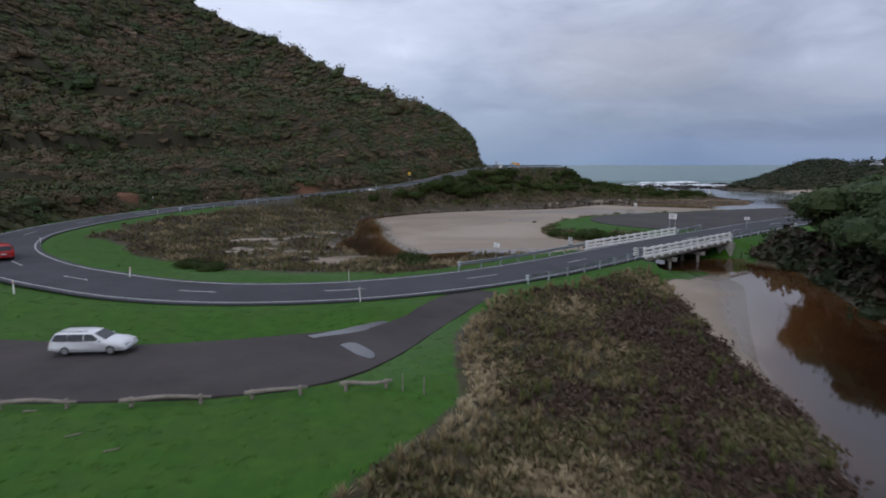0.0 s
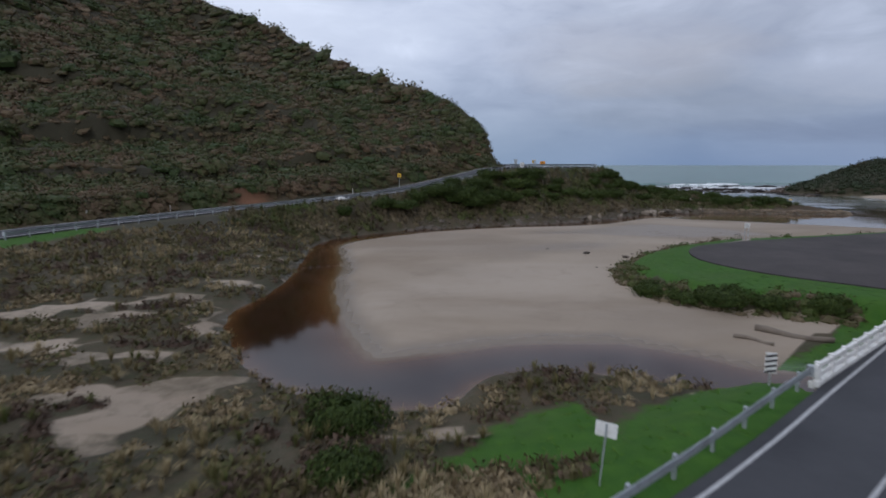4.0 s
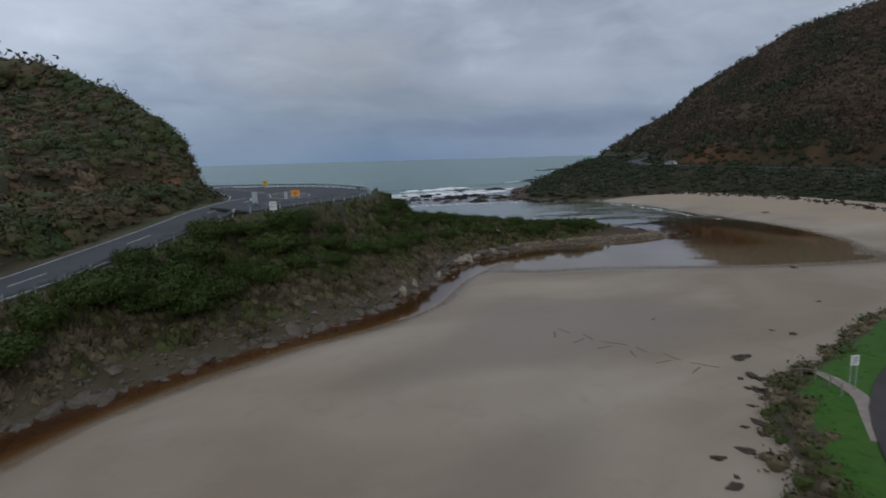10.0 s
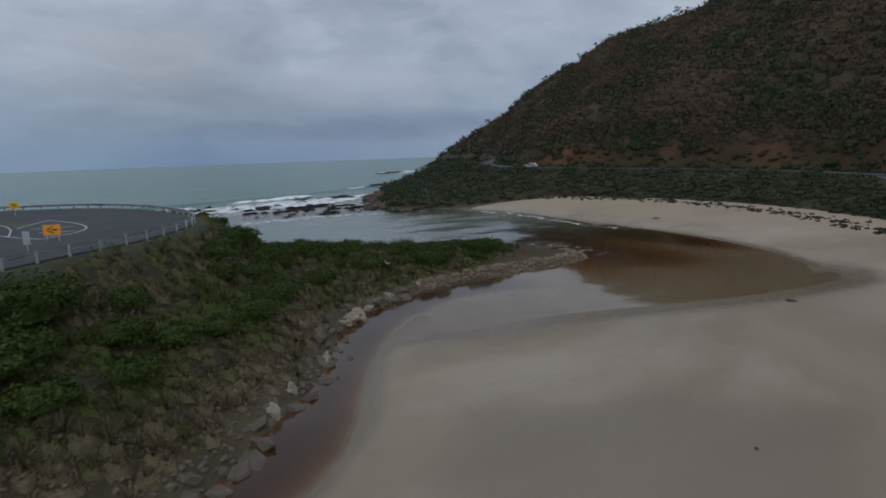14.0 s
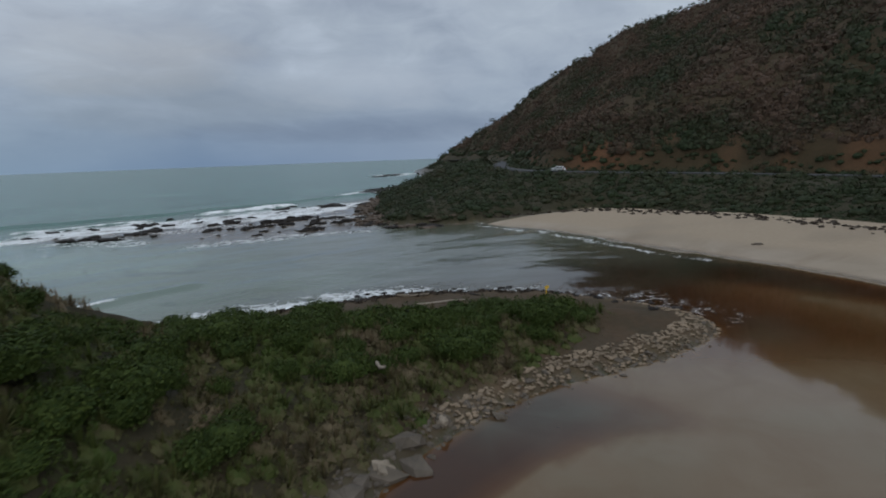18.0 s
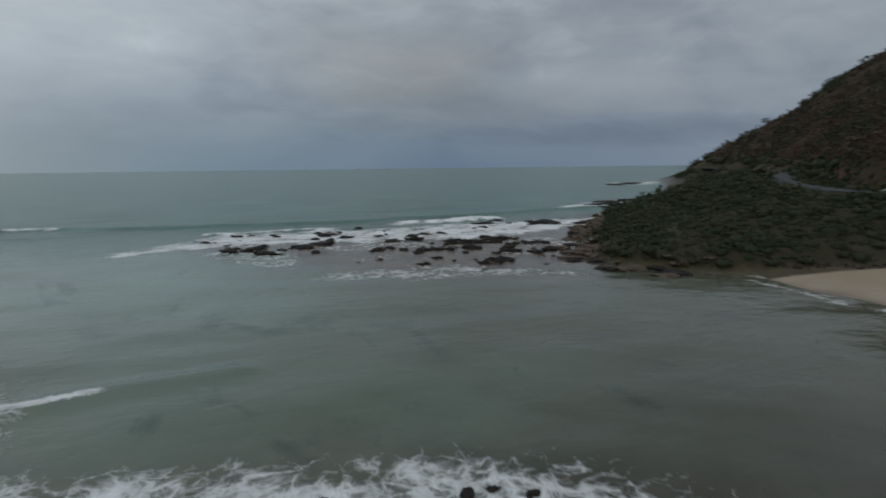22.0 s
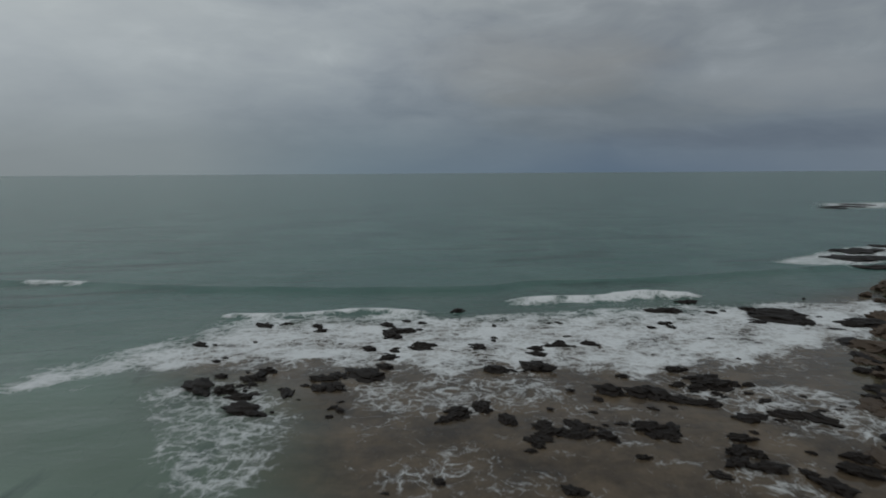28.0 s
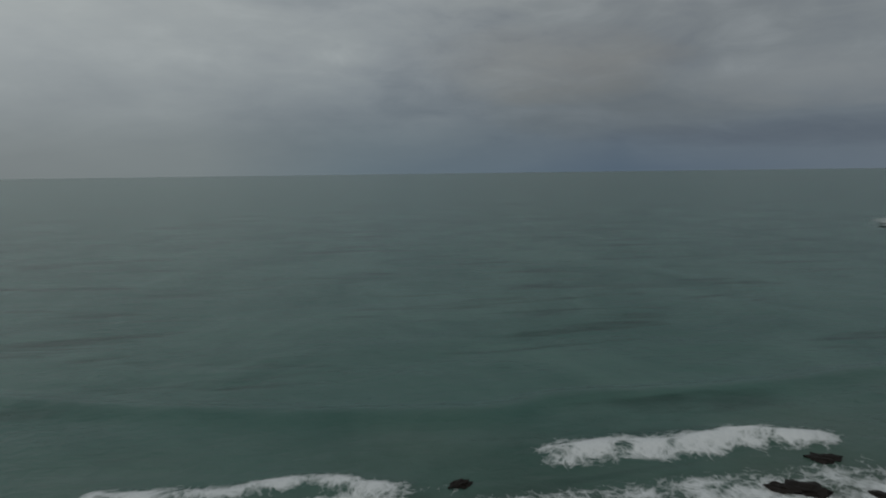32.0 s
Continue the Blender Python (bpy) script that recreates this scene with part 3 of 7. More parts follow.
def land(x, y):
    """Height of the ground, metres above the sea, and its cover: grass, sand, wet, warm sand, red soil, scrub."""
    far = np.hypot(x - 60, y - 120)
    z = -0.6 - np.clip((far - 60) * 0.02, 0, 4)
    # reef flat in front of the headland
    reef = signed(x, y, REEF)
    z = np.maximum(z, np.clip(-0.35 + 0.04 * reef, -3, -0.34 + 0.10 * wobble(x, y, 11) + 0.07 * wobble(x, y, 4, 2)))
    sd = signed(x, y, SAND)
    sd = sd + 0.6 * step01(y, 98, 116) * (1 - step01(x, 44, 56))
    beach = step01(x, 118, 158) * np.clip(sd * 0.075, 0, 2.1)
    sand_z = np.clip(0.10 * sd, -1.5, 0.42) + beach + 0.10 * wobble(x, y, 46, 1) * step01(sd, 2, 14)
    sand_z = np.where(sd < 0, np.maximum(3.0 * sand_z, -1.5), sand_z)
    shelf = step01(x, 58, 72) * (1 - step01(y, 168, 186)) * (1 - step01(x, 104, 116))
    sand_z = np.where(sd < 0, sand_z * (1 - shelf) + shelf * np.interp(sd, [-28, -19, -11, 0], [-0.9, -0.38, -0.08, 0.0]), sand_z)
    film = step01(signed(x, y, FILM), -5, 2)
    sand_z = np.where(sd > -1, sand_z * (1 - film) - 0.02 * film, sand_z)
    z = np.maximum(z, sand_z)
    wd = signed(x, y, WEST)
    rd, rz = near(x, y, ROAD)
    top_d, top_z = rd - ROAD_HALF - 1.2, rz
    for line in (CREST, BRINK):
        d, v = near(x, y, line)
        top_z = np.where(d < top_d, v, top_z)
        top_d = np.minimum(top_d, d)
    top_d = np.maximum(top_d, 0)
    u = np.clip(wd, 0, None) / (np.clip(wd, 0, None) + top_d + 1e-6)
    west = 0.15 + np.minimum(0.35, 0.5 * np.clip(wd, 0, 1)) + (top_z - 0.5) * u ** (1.15 + 0.5 * (top_z < 3)) + 0.16 * wobble(x, y, 9, 3) * step01(top_d, 1, 5)
    west = np.where(wd > 0, west, np.where((y < 60) & (x > 8), 0.32 + wd * 0.26 / np.interp(y, [18, 24, 31, 38, 46, 54], [0.15, 0.3, 0.9, 2.6, 4.6, 6.6]), 0.15 + wd * 0.9))
    z = np.maximum(z, west)
    is_west = (west >= z - 1e-6) & (wd > 0)
    ed = signed(x, y, EAST)
    erd, erz = near(x, y, EAST_ROAD)
    knob = 4.5 * np.exp(-((x - 180) / 17) ** 2 - ((y - 286) / 15) ** 2)
    e_u = np.clip(ed, 0, None) / (np.clip(ed, 0, None) + np.maximum(erd - 5, 0) + 1e-6)
    inner = step01(x + y, 150, 260)
    east = 0.5 + np.minimum(1.3, 0.5 * np.clip(ed, 0, 4)) + inner * (erz - 1.8) * e_u ** 0.9 + 0.3 * wobble(x, y, 14, 5) * step01(ed, 3, 9) * inner
    east = np.where(ed > 0, east + knob * step01(ed, 0, 8), 0.5 + ed * 0.7)
    z = np.maximum(z, east)
    is_east = (east >= z - 1e-6) & (ed > 0)
    # flat of the car park and its grass rim
    iso = signed(x, y, ISLE)
    isle = 0.35 + np.clip(iso * 0.62, -2, 1.45)
    on_isle = (iso > -0.3) & (x + y < 215)
    z = np.where(on_isle, np.maximum(np.minimum(z, 2.2 + 0.03 * np.clip(x - 40, 0, 60)), isle + 0.022 * np.clip(x - 40, 0, 45) * step01(iso, 0, 6)), z)
    # hills
    hd = signed(x, y, HILL)
    gd, gz = near(x, y, RIDGE)
    hu = np.clip(hd, 0, None) / (np.clip(hd, 0, None) + gd + 1e-6)
    gully = 2.6 * wobble(x + 0.4 * y, y, 52, 2) + 1.1 * wobble(x, y, 21, 7)
    hill = rz + np.minimum(2.6, 1.1 * np.clip(hd, 0, 3)) + (gz - rz - 2.6) * hu ** 0.92 + gully * step01(hu, 0.05, 0.4) * (1 - step01(hu, 0.8, 1.0))
    z = np.where(hd > 0, np.maximum(hill, z), z)
    hx = signed(x, y, EAST_HILL)
    qd, qz = near(x, y, EAST_RIDGE)
    qu = np.clip(hx, 0, None) / (np.clip(hx, 0, None) + qd + 1e-6)
    e_hill = erz + np.minimum(5, 1.2 * np.clip(hx, 0, 5)) + (qz - erz - 5) * qu ** 1.0 + (5 * wobble(x, y, 90, 4) + 2 * wobble(x, y, 33, 1)) * step01(qu, 0.05, 0.4) * (1 - step01(qu, 0.75, 1))
    z = np.where(hx > 0, np.maximum(e_hill, z), z)
    # benches for the roads, the lookout and the car park
    k = 1 - step01(rd, ROAD_HALF + 0.6, ROAD_HALF + 4.5)
    bridge = (np.abs((x - 25.8) * 0.78 + (y - 66.6) * 0.62) < 9.6) & (rd < 9) & (np.hypot(x - 25.8, y - 66.6) < 18)
    k = np.where(bridge, 0, k)
    ke = 1 - step01(erd, 4.2, 8)
    z = z * (1 - ke) + (erz - 0.12) * ke
    lk = step01(signed(x, y, LOOKOUT), -3.2, -0.4)
    z = z * (1 - lk) + 10.2 * lk
    z = z * (1 - k) + (rz - 0.12) * k
    z = np.where(bridge, np.minimum(z, 0.9), z)
    ck = step01(signed(x, y, CAR_PARK), -4, -1)
    z = z * (1 - ck) + (1.88 + 0.02 * np.clip(x - 40, 0, 45)) * ck
    low_south = (1 - step01(rd, ROAD_HALF + 1.0, ROAD_HALF + 5.0))
    south = (y < 48) & (x < 14) & (hd < 0) & (signed(x, y, WEST) > 2)
    lawn_z = 1.0 + 0.75 * low_south + 0.25 * step01(x, -8, 3) * step01(y, 26, 40)
    z = np.where(south, np.where(x < 4, np.minimum(z, lawn_z), z), z)
    tk = step01(signed(x, y, TRACK), -0.3, 1.0)
    z = z - 0.3 * tk * (y < 48)
    # covers
    verge = (1 - step01(rd, ROAD_HALF + 2.0, ROAD_HALF + 5.5 + 2.0 * wobble(x, y, 13)))
    verge = np.maximum(verge, np.where((hd < -1) & (y > 44) & (x < 6) & (y < 70) & (x > -48), 1 - step01(rd, ROAD_HALF + 5.5, ROAD_HALF + 9 + 2 * wobble(x, y, 11)), 0))
    verge = verge * np.where(x < 0, 1 - 0.75 * step01(y, 103, 111), 1)
    lawn = step01(signed(x, y, LAWN), -0.8, 0.8)
    grass = np.where(on_isle & (iso > 1.6), 0.95, 0.0)
    grass = np.maximum(grass, np.where(rz < 5.0, verge, verge * 0.42) * (hd < 0.5))
    grass = np.maximum(grass, lawn)
    grass = np.maximum(grass, 0.42 * step01(signed(x, y, LOOKOUT), -6, -1.5))
    marsh_bare = np.where(is_west & (wd < 16) & (top_z < 3) & (wobble(x, y, 13, 6) > 0.40), 0.57, 0.0) * (y < 112) * (y > 60)
    marsh_bare = np.maximum(marsh_bare, np.where(is_west & (wd < 10) & (y > 58) & (y < 92) & (x < -7) & (wobble(x * 0.7 + y * 0.4, y * 1.5, 9, 3) > 0.28), 0.51, 0.0))
    for bx, by, brx, bry in BARE:
        r2 = ((x - bx) / brx) ** 2 + ((y - by + 0.25 * (x - bx)) / bry) ** 2
        marsh_bare = np.maximum(marsh_bare, np.where(wd > 0, 0.78 * np.exp(-r2) + 0.34 * wobble(x, y * 1.6, 3.8, 2) * np.exp(-r2 * 0.5), 0))
    river_beach = np.where((wd < 0) | ((wd < 2.2) & (x > 14) & (y < 58)), 1.0, 0.0)
    sand = np.where(y > 60, 1 - step01(wd, -1.3, -0.5), 1 - step01(wd, -0.4, 0.6))
    sand = sand * (1 - step01(y + 0.35 * (x - 118), 236, 246))
    sand = np.minimum(sand, np.where(y < 80, 1 - step01(ed, -2.5, -1.2), 1 - step01(ed, 0.2, 1.8)))
    sand = np.maximum(sand, np.maximum(marsh_bare, np.where((x > 12) & (y < 58) & (wd < 0.3) & (ed < -2.0), river_beach, 0)))
    sand = np.where(on_isle & (iso > 0.4), 0.0, sand)
    sand = np.where((hd > 0) | (hx > 0) | (rd < ROAD_HALF + 4) | (erd < 7), 0.0, sand)
    wet = 1 - step01(z + 0.05 * wobble(x, y, 15, 2), 0.07, 0.24)
    wet = np.maximum(wet, 0.6 * step01(signed(x, y, HOLLOW), -1.5, 4.0))
    wet = np.maximum(wet, 0.32 * step01(wobble(x, y, 38, 4) + 0.3 * wobble(x, y, 11, 2), 0.1, 1.0))
    wet = np.maximum(wet, step01(y - 0.1 * x, 98, 124) * (1 - step01(x, 70, 110)) * (0.22 + 0.2 * wobble(x, y * 1.6, 44, 7)))
    wet = np.maximum(wet, 0.72 * step01(signed(x, y, DAMP) + 1.2 * wobble(x, y, 22, 3), -1.5, 4.5))
    wet = wet * (1 - 0.6 * np.exp(-((signed(x, y, DAMP) + 4.5) / 2.6) ** 2) * (sd > 3) * (film < 0.3))
    wet = np.maximum(wet, 0.95 * step01(signed(x, y, FILM), -6, -1))
    warm = step01(x, 100, 135) * step01(z, 0.5, 0.9) + 0.15 * marsh_bare
    red = 0 * x
    for sx, sy, rx, ry in ((-30.5, 134, 6.5, 3.2), (5, 181, 4, 8), (-58.5, 104, 3.5, 5), (8.5, 190, 3, 4)):
        red = np.maximum(red, np.exp(-((x - sx) / rx) ** 2 - ((y - sy) / ry) ** 2) * (0.9 + 0.5 * wobble(x, y, 6, 2)))
    red = np.where(hd > 0, np.clip(red, 0, 1), 0)
    red = np.maximum(red, np.where(hx > 0, np.clip(0.2 + 0.7 * wobble(x, y, 37, 3), 0, 0.55) * (1 - step01(hx, 5, 13)) + 0.12, 0))
    red = np.maximum(red, np.where(is_west & (y > 116) & (x < 86), 0.08 * (1 - step01(wd, 4, 11)) * (0.8 + 0.4 * wobble(x, y, 9, 2)), 0))
    red = np.maximum(red, np.where(is_west & (x > 56), 0.23 * (0.8 + 0.4 * wobble(x, y, 7, 2)), 0))
    sand = np.where((x > 172) | (y > 262), 0.0, sand)
    rocky = (reef > 0) & (z < 0.3)
    sand = np.where(rocky & (sand_z < z - 0.01), 0.55, sand)
    wet = np.where(rocky, np.maximum(wet, 0.9), wet)
    # where the ground takes litter colour with the plants' shade painted in
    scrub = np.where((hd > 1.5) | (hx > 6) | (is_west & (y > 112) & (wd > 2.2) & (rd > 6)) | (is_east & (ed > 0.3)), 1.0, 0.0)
    return z, grass, sand, np.clip(wet, 0, 1), np.clip(warm, 0, 1), red, scrub, dict(wd=wd, ed=ed, hd=hd, hx=hx, rd=rd, erd=erd, iso=iso, sd=sd, reef=reef, rz=rz)


TRACK = smooth_line([(-60, 36), (-40, 34), (-26.5, 33), (-17.5, 32), (-8.5, 34.2), (-3.5, 36.3), (-1.7, 38.6), (1, 43.2), (4.2, 42.6), (0.6, 36.8), (-2.6, 29.9), (-5.1, 26.6), (-8.6, 24.9), (-13.5, 24.2), (-19.5, 23.9), (-40, 24), (-60, 25)], 2)
HOLLOW = smooth_line([(9.8, 116.4), (14.5, 119.2), (20.7, 122.5), (25.5, 123.4), (27.1, 120.1), (24.8, 115.0), (21.3, 111.7), (17, 109), (10, 108), (6, 111)], 2)
FILM = smooth_line([(46, 157.5), (54, 163.8), (66, 163), (77, 147.5), (86, 139.5), (97, 136), (92, 132.5), (78, 138), (67, 145), (58, 151), (50, 154)], 3)
DAMP = smooth_line([(12, 131), (22.9, 136.5), (30.4, 141.8), (38.5, 144.5), (45.5, 139), (51, 130.3), (52.5, 124.5), (44, 122), (34, 122), (24, 124), (15, 126)], 3)
BARE = [(-20, 102, 5, 1.5), (-20.5, 96, 4.5, 1.4), (-14.8, 98.3, 1.6, 2.0), (-14.6, 93.5, 1.6, 1.1), (-17, 89.5, 3, 1.2), (-22.5, 71.5, 3, 1.6), (-16.5, 65.3, 3.5, 1.4), (-12.8, 62, 2.5, 0.9), (-21.5, 79.5, 3.5, 1), (-18, 82, 2.5, 0.8), (-24, 68, 1.6, 2.2)]
REEF = smooth_line([(76, 297), (64, 304), (60, 311), (66, 320), (76, 326), (95, 325), (118, 322), (146, 322), (180, 334), (215, 352), (262, 390), (200, 340), (150, 296), (130, 264), (118, 254), (106, 258), (92, 262),
                    (86, 267), (82, 277), (80.5, 288)], 4)
EAST_HILL = smooth_line([(198.5, 196), (197, 214), (193, 238), (199, 262), (232, 294), (296, 343), (376, 434), (424, 516), (452, 556), (600, 560), (1200, 500), (1200, -300), (180, -300), (150, 20), (157, 116), (187, 134), (195.5, 163)], 6)
LAWN = smooth_line([(4.3, 44), (0.6, 33), (0.8, 25), (-1.8, 19.8), (-6, 13), (-14, 0), (-60, -30), (-75, 10), (-55, 45), (-40, 46), (-20, 38), (-6, 39)], 3)


def axis(lo, a, b, hi, step):
    """Coordinates that are step apart between a and b and widen outwards to lo and hi."""
    mid = np.arange(a, b + step * 0.5, step)
    up, s = [b], step
    while up[-1] < hi:
        s *= 1.16
        up.append(up[-1] + s)
    dn, s = [a], step
    while dn[-1] > lo:
        s *= 1.16
        dn.append(dn[-1] - s)
    return np.concatenate([dn[:0:-1], mid, up[1:]])


def sheet(name, xs, ys, height, attrs, mat):
    """One grid mesh with float attributes at its points."""
    nx, ny = len(xs), len(ys)
    gx, gy = np.meshgrid(xs, ys)
    me = bpy.data.meshes.new(name)
    me.vertices.add(nx * ny)
    me.vertices.foreach_set("co", np.stack([gx, gy, height], -1).astype(np.float32).ravel())
    i = (np.arange(ny - 1)[:, None] * nx + np.arange(nx - 1)[None, :]).ravel()
    quad = np.stack([i, i + 1, i + nx + 1, i + nx], -1)
    me.loops.add(quad.size)
    me.polygons.add(len(quad))
    me.loops.foreach_set("vertex_index", quad.ravel().astype(np.int32))
    me.polygons.foreach_set("loop_start", np.arange(0, quad.size, 4, dtype=np.int32))
    me.polygons.foreach_set("use_smooth", np.ones(len(quad), bool))
    for key, val in attrs.items():
        if isinstance(val, tuple):
            at = me.attributes.new(key, "FLOAT_COLOR", "POINT")
            at.data.foreach_set("color", np.stack([*val, np.ones_like(val[0])], -1).astype(np.float32).ravel())
        else:
            at = me.attributes.new(key, "FLOAT", "POINT")
            at.data.foreach_set("value", val.astype(np.float32).ravel())
    me.update()
    me.validate()
    me.materials.append(mat)
    return new(name, me)


GX, GY = axis(-4600, -90, 196, 4600, 0.95), axis(-4600, 2, 300, 4600, 0.95)
gx, gy = np.meshgrid(GX, GY)
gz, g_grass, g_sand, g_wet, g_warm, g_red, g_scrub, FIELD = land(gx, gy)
ground = tagged(sheet("ground", GX, GY, gz, {"cover": (g_grass, g_sand, g_wet), "warm": g_warm, "redsoil": g_red, "litter_shade": g_scrub}, MAT["ground"]),
                "river-mouth ground of sand flats, green verge and scrubby hillsides", "ground", kind="structure")


def ground_z(x, y):
    """Height of the ground sheet at places, by bilinear reading."""
    x, y = np.asarray(x, float), np.asarray(y, float)
    i = np.clip(np.searchsorted(GX, x) - 1, 0, len(GX) - 2)
    j = np.clip(np.searchsorted(GY, y) - 1, 0, len(GY) - 2)
    u, v = (x - GX[i]) / (GX[i + 1] - GX[i]), (y - GY[j]) / (GY[j + 1] - GY[j])
    return (gz[j, i] * (1 - u) + gz[j, i + 1] * u) * (1 - v) + (gz[j + 1, i] * (1 - u) + gz[j + 1, i + 1] * u) * v


def field(grid, x, y):
    i = np.clip(np.searchsorted(GX, np.asarray(x)) - 1, 0, len(GX) - 2)
    j = np.clip(np.searchsorted(GY, np.asarray(y)) - 1, 0, len(GY) - 2)
    return grid[j, i]


# ---- sea and river, one sheet of water ----
SHORE = smooth_line([(36, 240), (44, 227), (46.8, 215), (51.4, 208.6), (58.5, 205.6), (67.8, 203), (76, 200.5), (84.5, 194), (90, 186.5), (92.5, 177), (92, 170)])
EAST_SHORE = smooth_line([(104, 152), (118, 166), (126, 190), (135, 215), (137, 236)])
FRONT = smooth_line([(46, 302), (50, 310.5), (58.5, 318.5), (66, 328), (72, 333), (82, 328), (92, 329), (110, 326.5), (135, 328), (158, 327.5), (182, 328), (215, 345)])
SURF = smooth_line([(44, 300), (49, 311), (58.5, 319.5), (67, 333), (74, 333), (83, 327.5), (92, 329.5), (110, 327), (135, 329), (158, 328), (182, 327), (178, 312), (151, 302), (124, 297), (114, 298.5), (104, 301), (97, 297), (92, 303),
                    (84, 302.5), (78, 305), (62.5, 306.5), (51, 301.5)], 3)
LACE = [smooth_line([(60, 300), (65, 292), (70, 279), (76, 275), (80.5, 282), (79, 296), (70, 303)], 3), smooth_line([(84, 300), (87, 290), (101, 288), (112, 296), (98, 300)], 3), smooth_line([(120, 293), (124, 283), (135, 277), (143, 284), (134, 293)], 3),
        smooth_line([(77, 263), (82, 269), (92, 268), (101, 268.5), (109, 263), (120.5, 247.5), (108, 252), (92, 255)], 3), smooth_line([(192, 372), (212, 382), (240, 396), (262, 392), (230, 372), (205, 358)], 4), smooth_line([(352, 545), (380, 575), (420, 598), (452, 592), (410, 560), (370, 540)], 5)]


def crest(x, y, line, ahead):
    """A long low swell along a line, steeper on its landward face."""
    d, _ = near(x, y, line)
    return np.exp(-(d / ahead) ** 2)


SWELL = [smooth_line([(-60, 382), (12, 369.6), (26, 366), (53, 357.5), (74, 352.5), (92, 350), (110, 349), (121, 352.7), (142, 352.6), (162, 354.3), (210, 362)]), smooth_line([(40, 222.5), (53, 225), (58, 225.8), (66, 226.4)]),
         smooth_line([(116, 336.2), (122, 336.8), (128, 336.2), (134, 336.6), (141, 337.4), (148, 336)]), smooth_line([(64, 333), (75, 332), (86, 333.5), (96, 330.5)]), smooth_line([(134, 338), (139, 338.6), (146, 335)])]
WX, WY = axis(-4700, -20, 190, 4700, 1.0), axis(-4700, 60, 375, 4700, 1.0)
wx, wy = np.meshgrid(WX, WY)
off = np.clip((np.hypot(wx - 70, wy - 260) - 200) / 600, 0, 1)
open_sea = step01(wx * 0.55 + wy, 215, 262)
w_reef, w_shore = signed(wx, wy, REEF), near(wx, wy, SHORE)[0]
front_d = near(wx, wy, FRONT)[0]
w_east = near(wx, wy, EAST_SHORE)[0]
w_foam = (0.42 + 0.16 * wobble(wx, wy, 9, 6) + 0.12 * wobble(wx, wy, 23, 2)) * np.exp(-((w_shore - 2.0) / 4.6) ** 2) * (1 - 0.65 * step01(wx, 78, 90)) + 0.24 * np.exp(-(w_shore / 9) ** 2)
w_surf = signed(wx, wy, SURF)
w_foam = np.maximum(w_foam, step01(w_surf + 2.6 * wobble(wx, wy, 8, 6) + 1.5 * wobble(wx, wy, 21, 9), -4.5, 5.0) * (0.70 + 0.17 * wobble(wx, wy, 15, 3) + 0.10 * wobble(wx, wy, 6, 8)))
w_foam = np.maximum(w_foam, (0.56 + 0.26 * wobble(wx, wy, 19, 5)) * np.exp(-(front_d / 2.8) ** 2))
for k, ring in enumerate(LACE):
    w_foam = np.maximum(w_foam, (0.52 if k < 4 else 0.72) * step01(signed(wx, wy, ring), -3.0, 2.5) * (0.95 + 0.15 * wobble(wx, wy, 9, k)))
w_foam = np.maximum(w_foam, step01(w_reef, -3, 6) * (0.30 + 0.14 * wobble(wx, wy, 18, 4)))
w_foam = np.maximum(w_foam, (0.5 + 0.14 * wobble(wx, wy, 11, 2)) * np.exp(-((w_east - 2 - 1.2 * wobble(wx, wy, 16, 7)) / 1.9) ** 2) * step01(wy, 165, 185))
w_brown = np.clip(1 - step01(0.72 * wx + 0.7 * wy, 190, 244) + 0.12 * wobble(wx, wy, 20), 0, 1)
w_brown = w_brown * (1 - step01(wy - 0.5 * (wx - 70) + 6 * wobble(wx + wy, (wy - wx) * 0.35, 13, 3) + 4 * wobble(wx, wy, 7, 5), 160, 226))
w_brown = np.maximum(w_brown, (1 - step01(wx, 56, 72)) * (1 - step01(wy, 170, 178)))
w_shallow = np.maximum(0.95 * step01(w_reef, -7, 6), np.exp(-(w_shore / 9) ** 2) * 0.5)
w_shallow = np.maximum(w_shallow, 0.35 * np.exp(-(w_east / 22) ** 2) * (wy > 180))
# milky water at low x, its colour lightened further in place of reflected sky
w_milky = (1 - 0.85 * step01(wx + 0.15 * (wy - 220) + 7 * wobble(wx, wy, 31, 4), 62, 104)) * (0.85 + 0.3 * wobble(wx, wy, 60, 3))
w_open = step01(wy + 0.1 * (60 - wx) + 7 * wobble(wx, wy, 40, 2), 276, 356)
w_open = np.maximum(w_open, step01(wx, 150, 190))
w_milky = np.clip(w_milky * (1 - 0.6 * np.exp(-((wx - 80) / 24) ** 2 - ((wy - 222) / 22) ** 2)), 0, 1)
w_z = 0.16 * open_sea * (wobble(wx, wy, 17, 3) * 0.5 + wobble(wx * 0.4, wy, 31, 5)) * (1 - off)
for line, amp, wide in ((SWELL[0], 0.85, 2.6), (SWELL[1], 0.45, 1.6), (SWELL[2], 0.9, 1.8), (SWELL[3], 0.6, 1.5), (SWELL[4], 0.4, 1.2)):
    w_z = w_z + amp * crest(wx, wy, line, wide)
ragged = 0.8 + 0.35 * wobble(wx, wy, 7, 2)
w_foam = np.maximum(w_foam, 1.0 * crest(wx, wy, SWELL[0], 2.6) * np.clip(1.3 * np.exp(-((wx - 19) / 7.5) ** 4), 0, 1) * (0.9 + 0.3 * wobble(wx, wy, 6, 1)))
w_foam = np.maximum(w_foam, 0.9 * crest(wx, wy, SWELL[1][:8], 0.9))
w_foam = np.maximum(w_foam, 1.12 * crest(wx, wy, SWELL[2], 3.6) * ragged)
w_foam = np.maximum(w_foam, 0.95 * crest(wx, wy, SWELL[3], 2.0) * ragged)
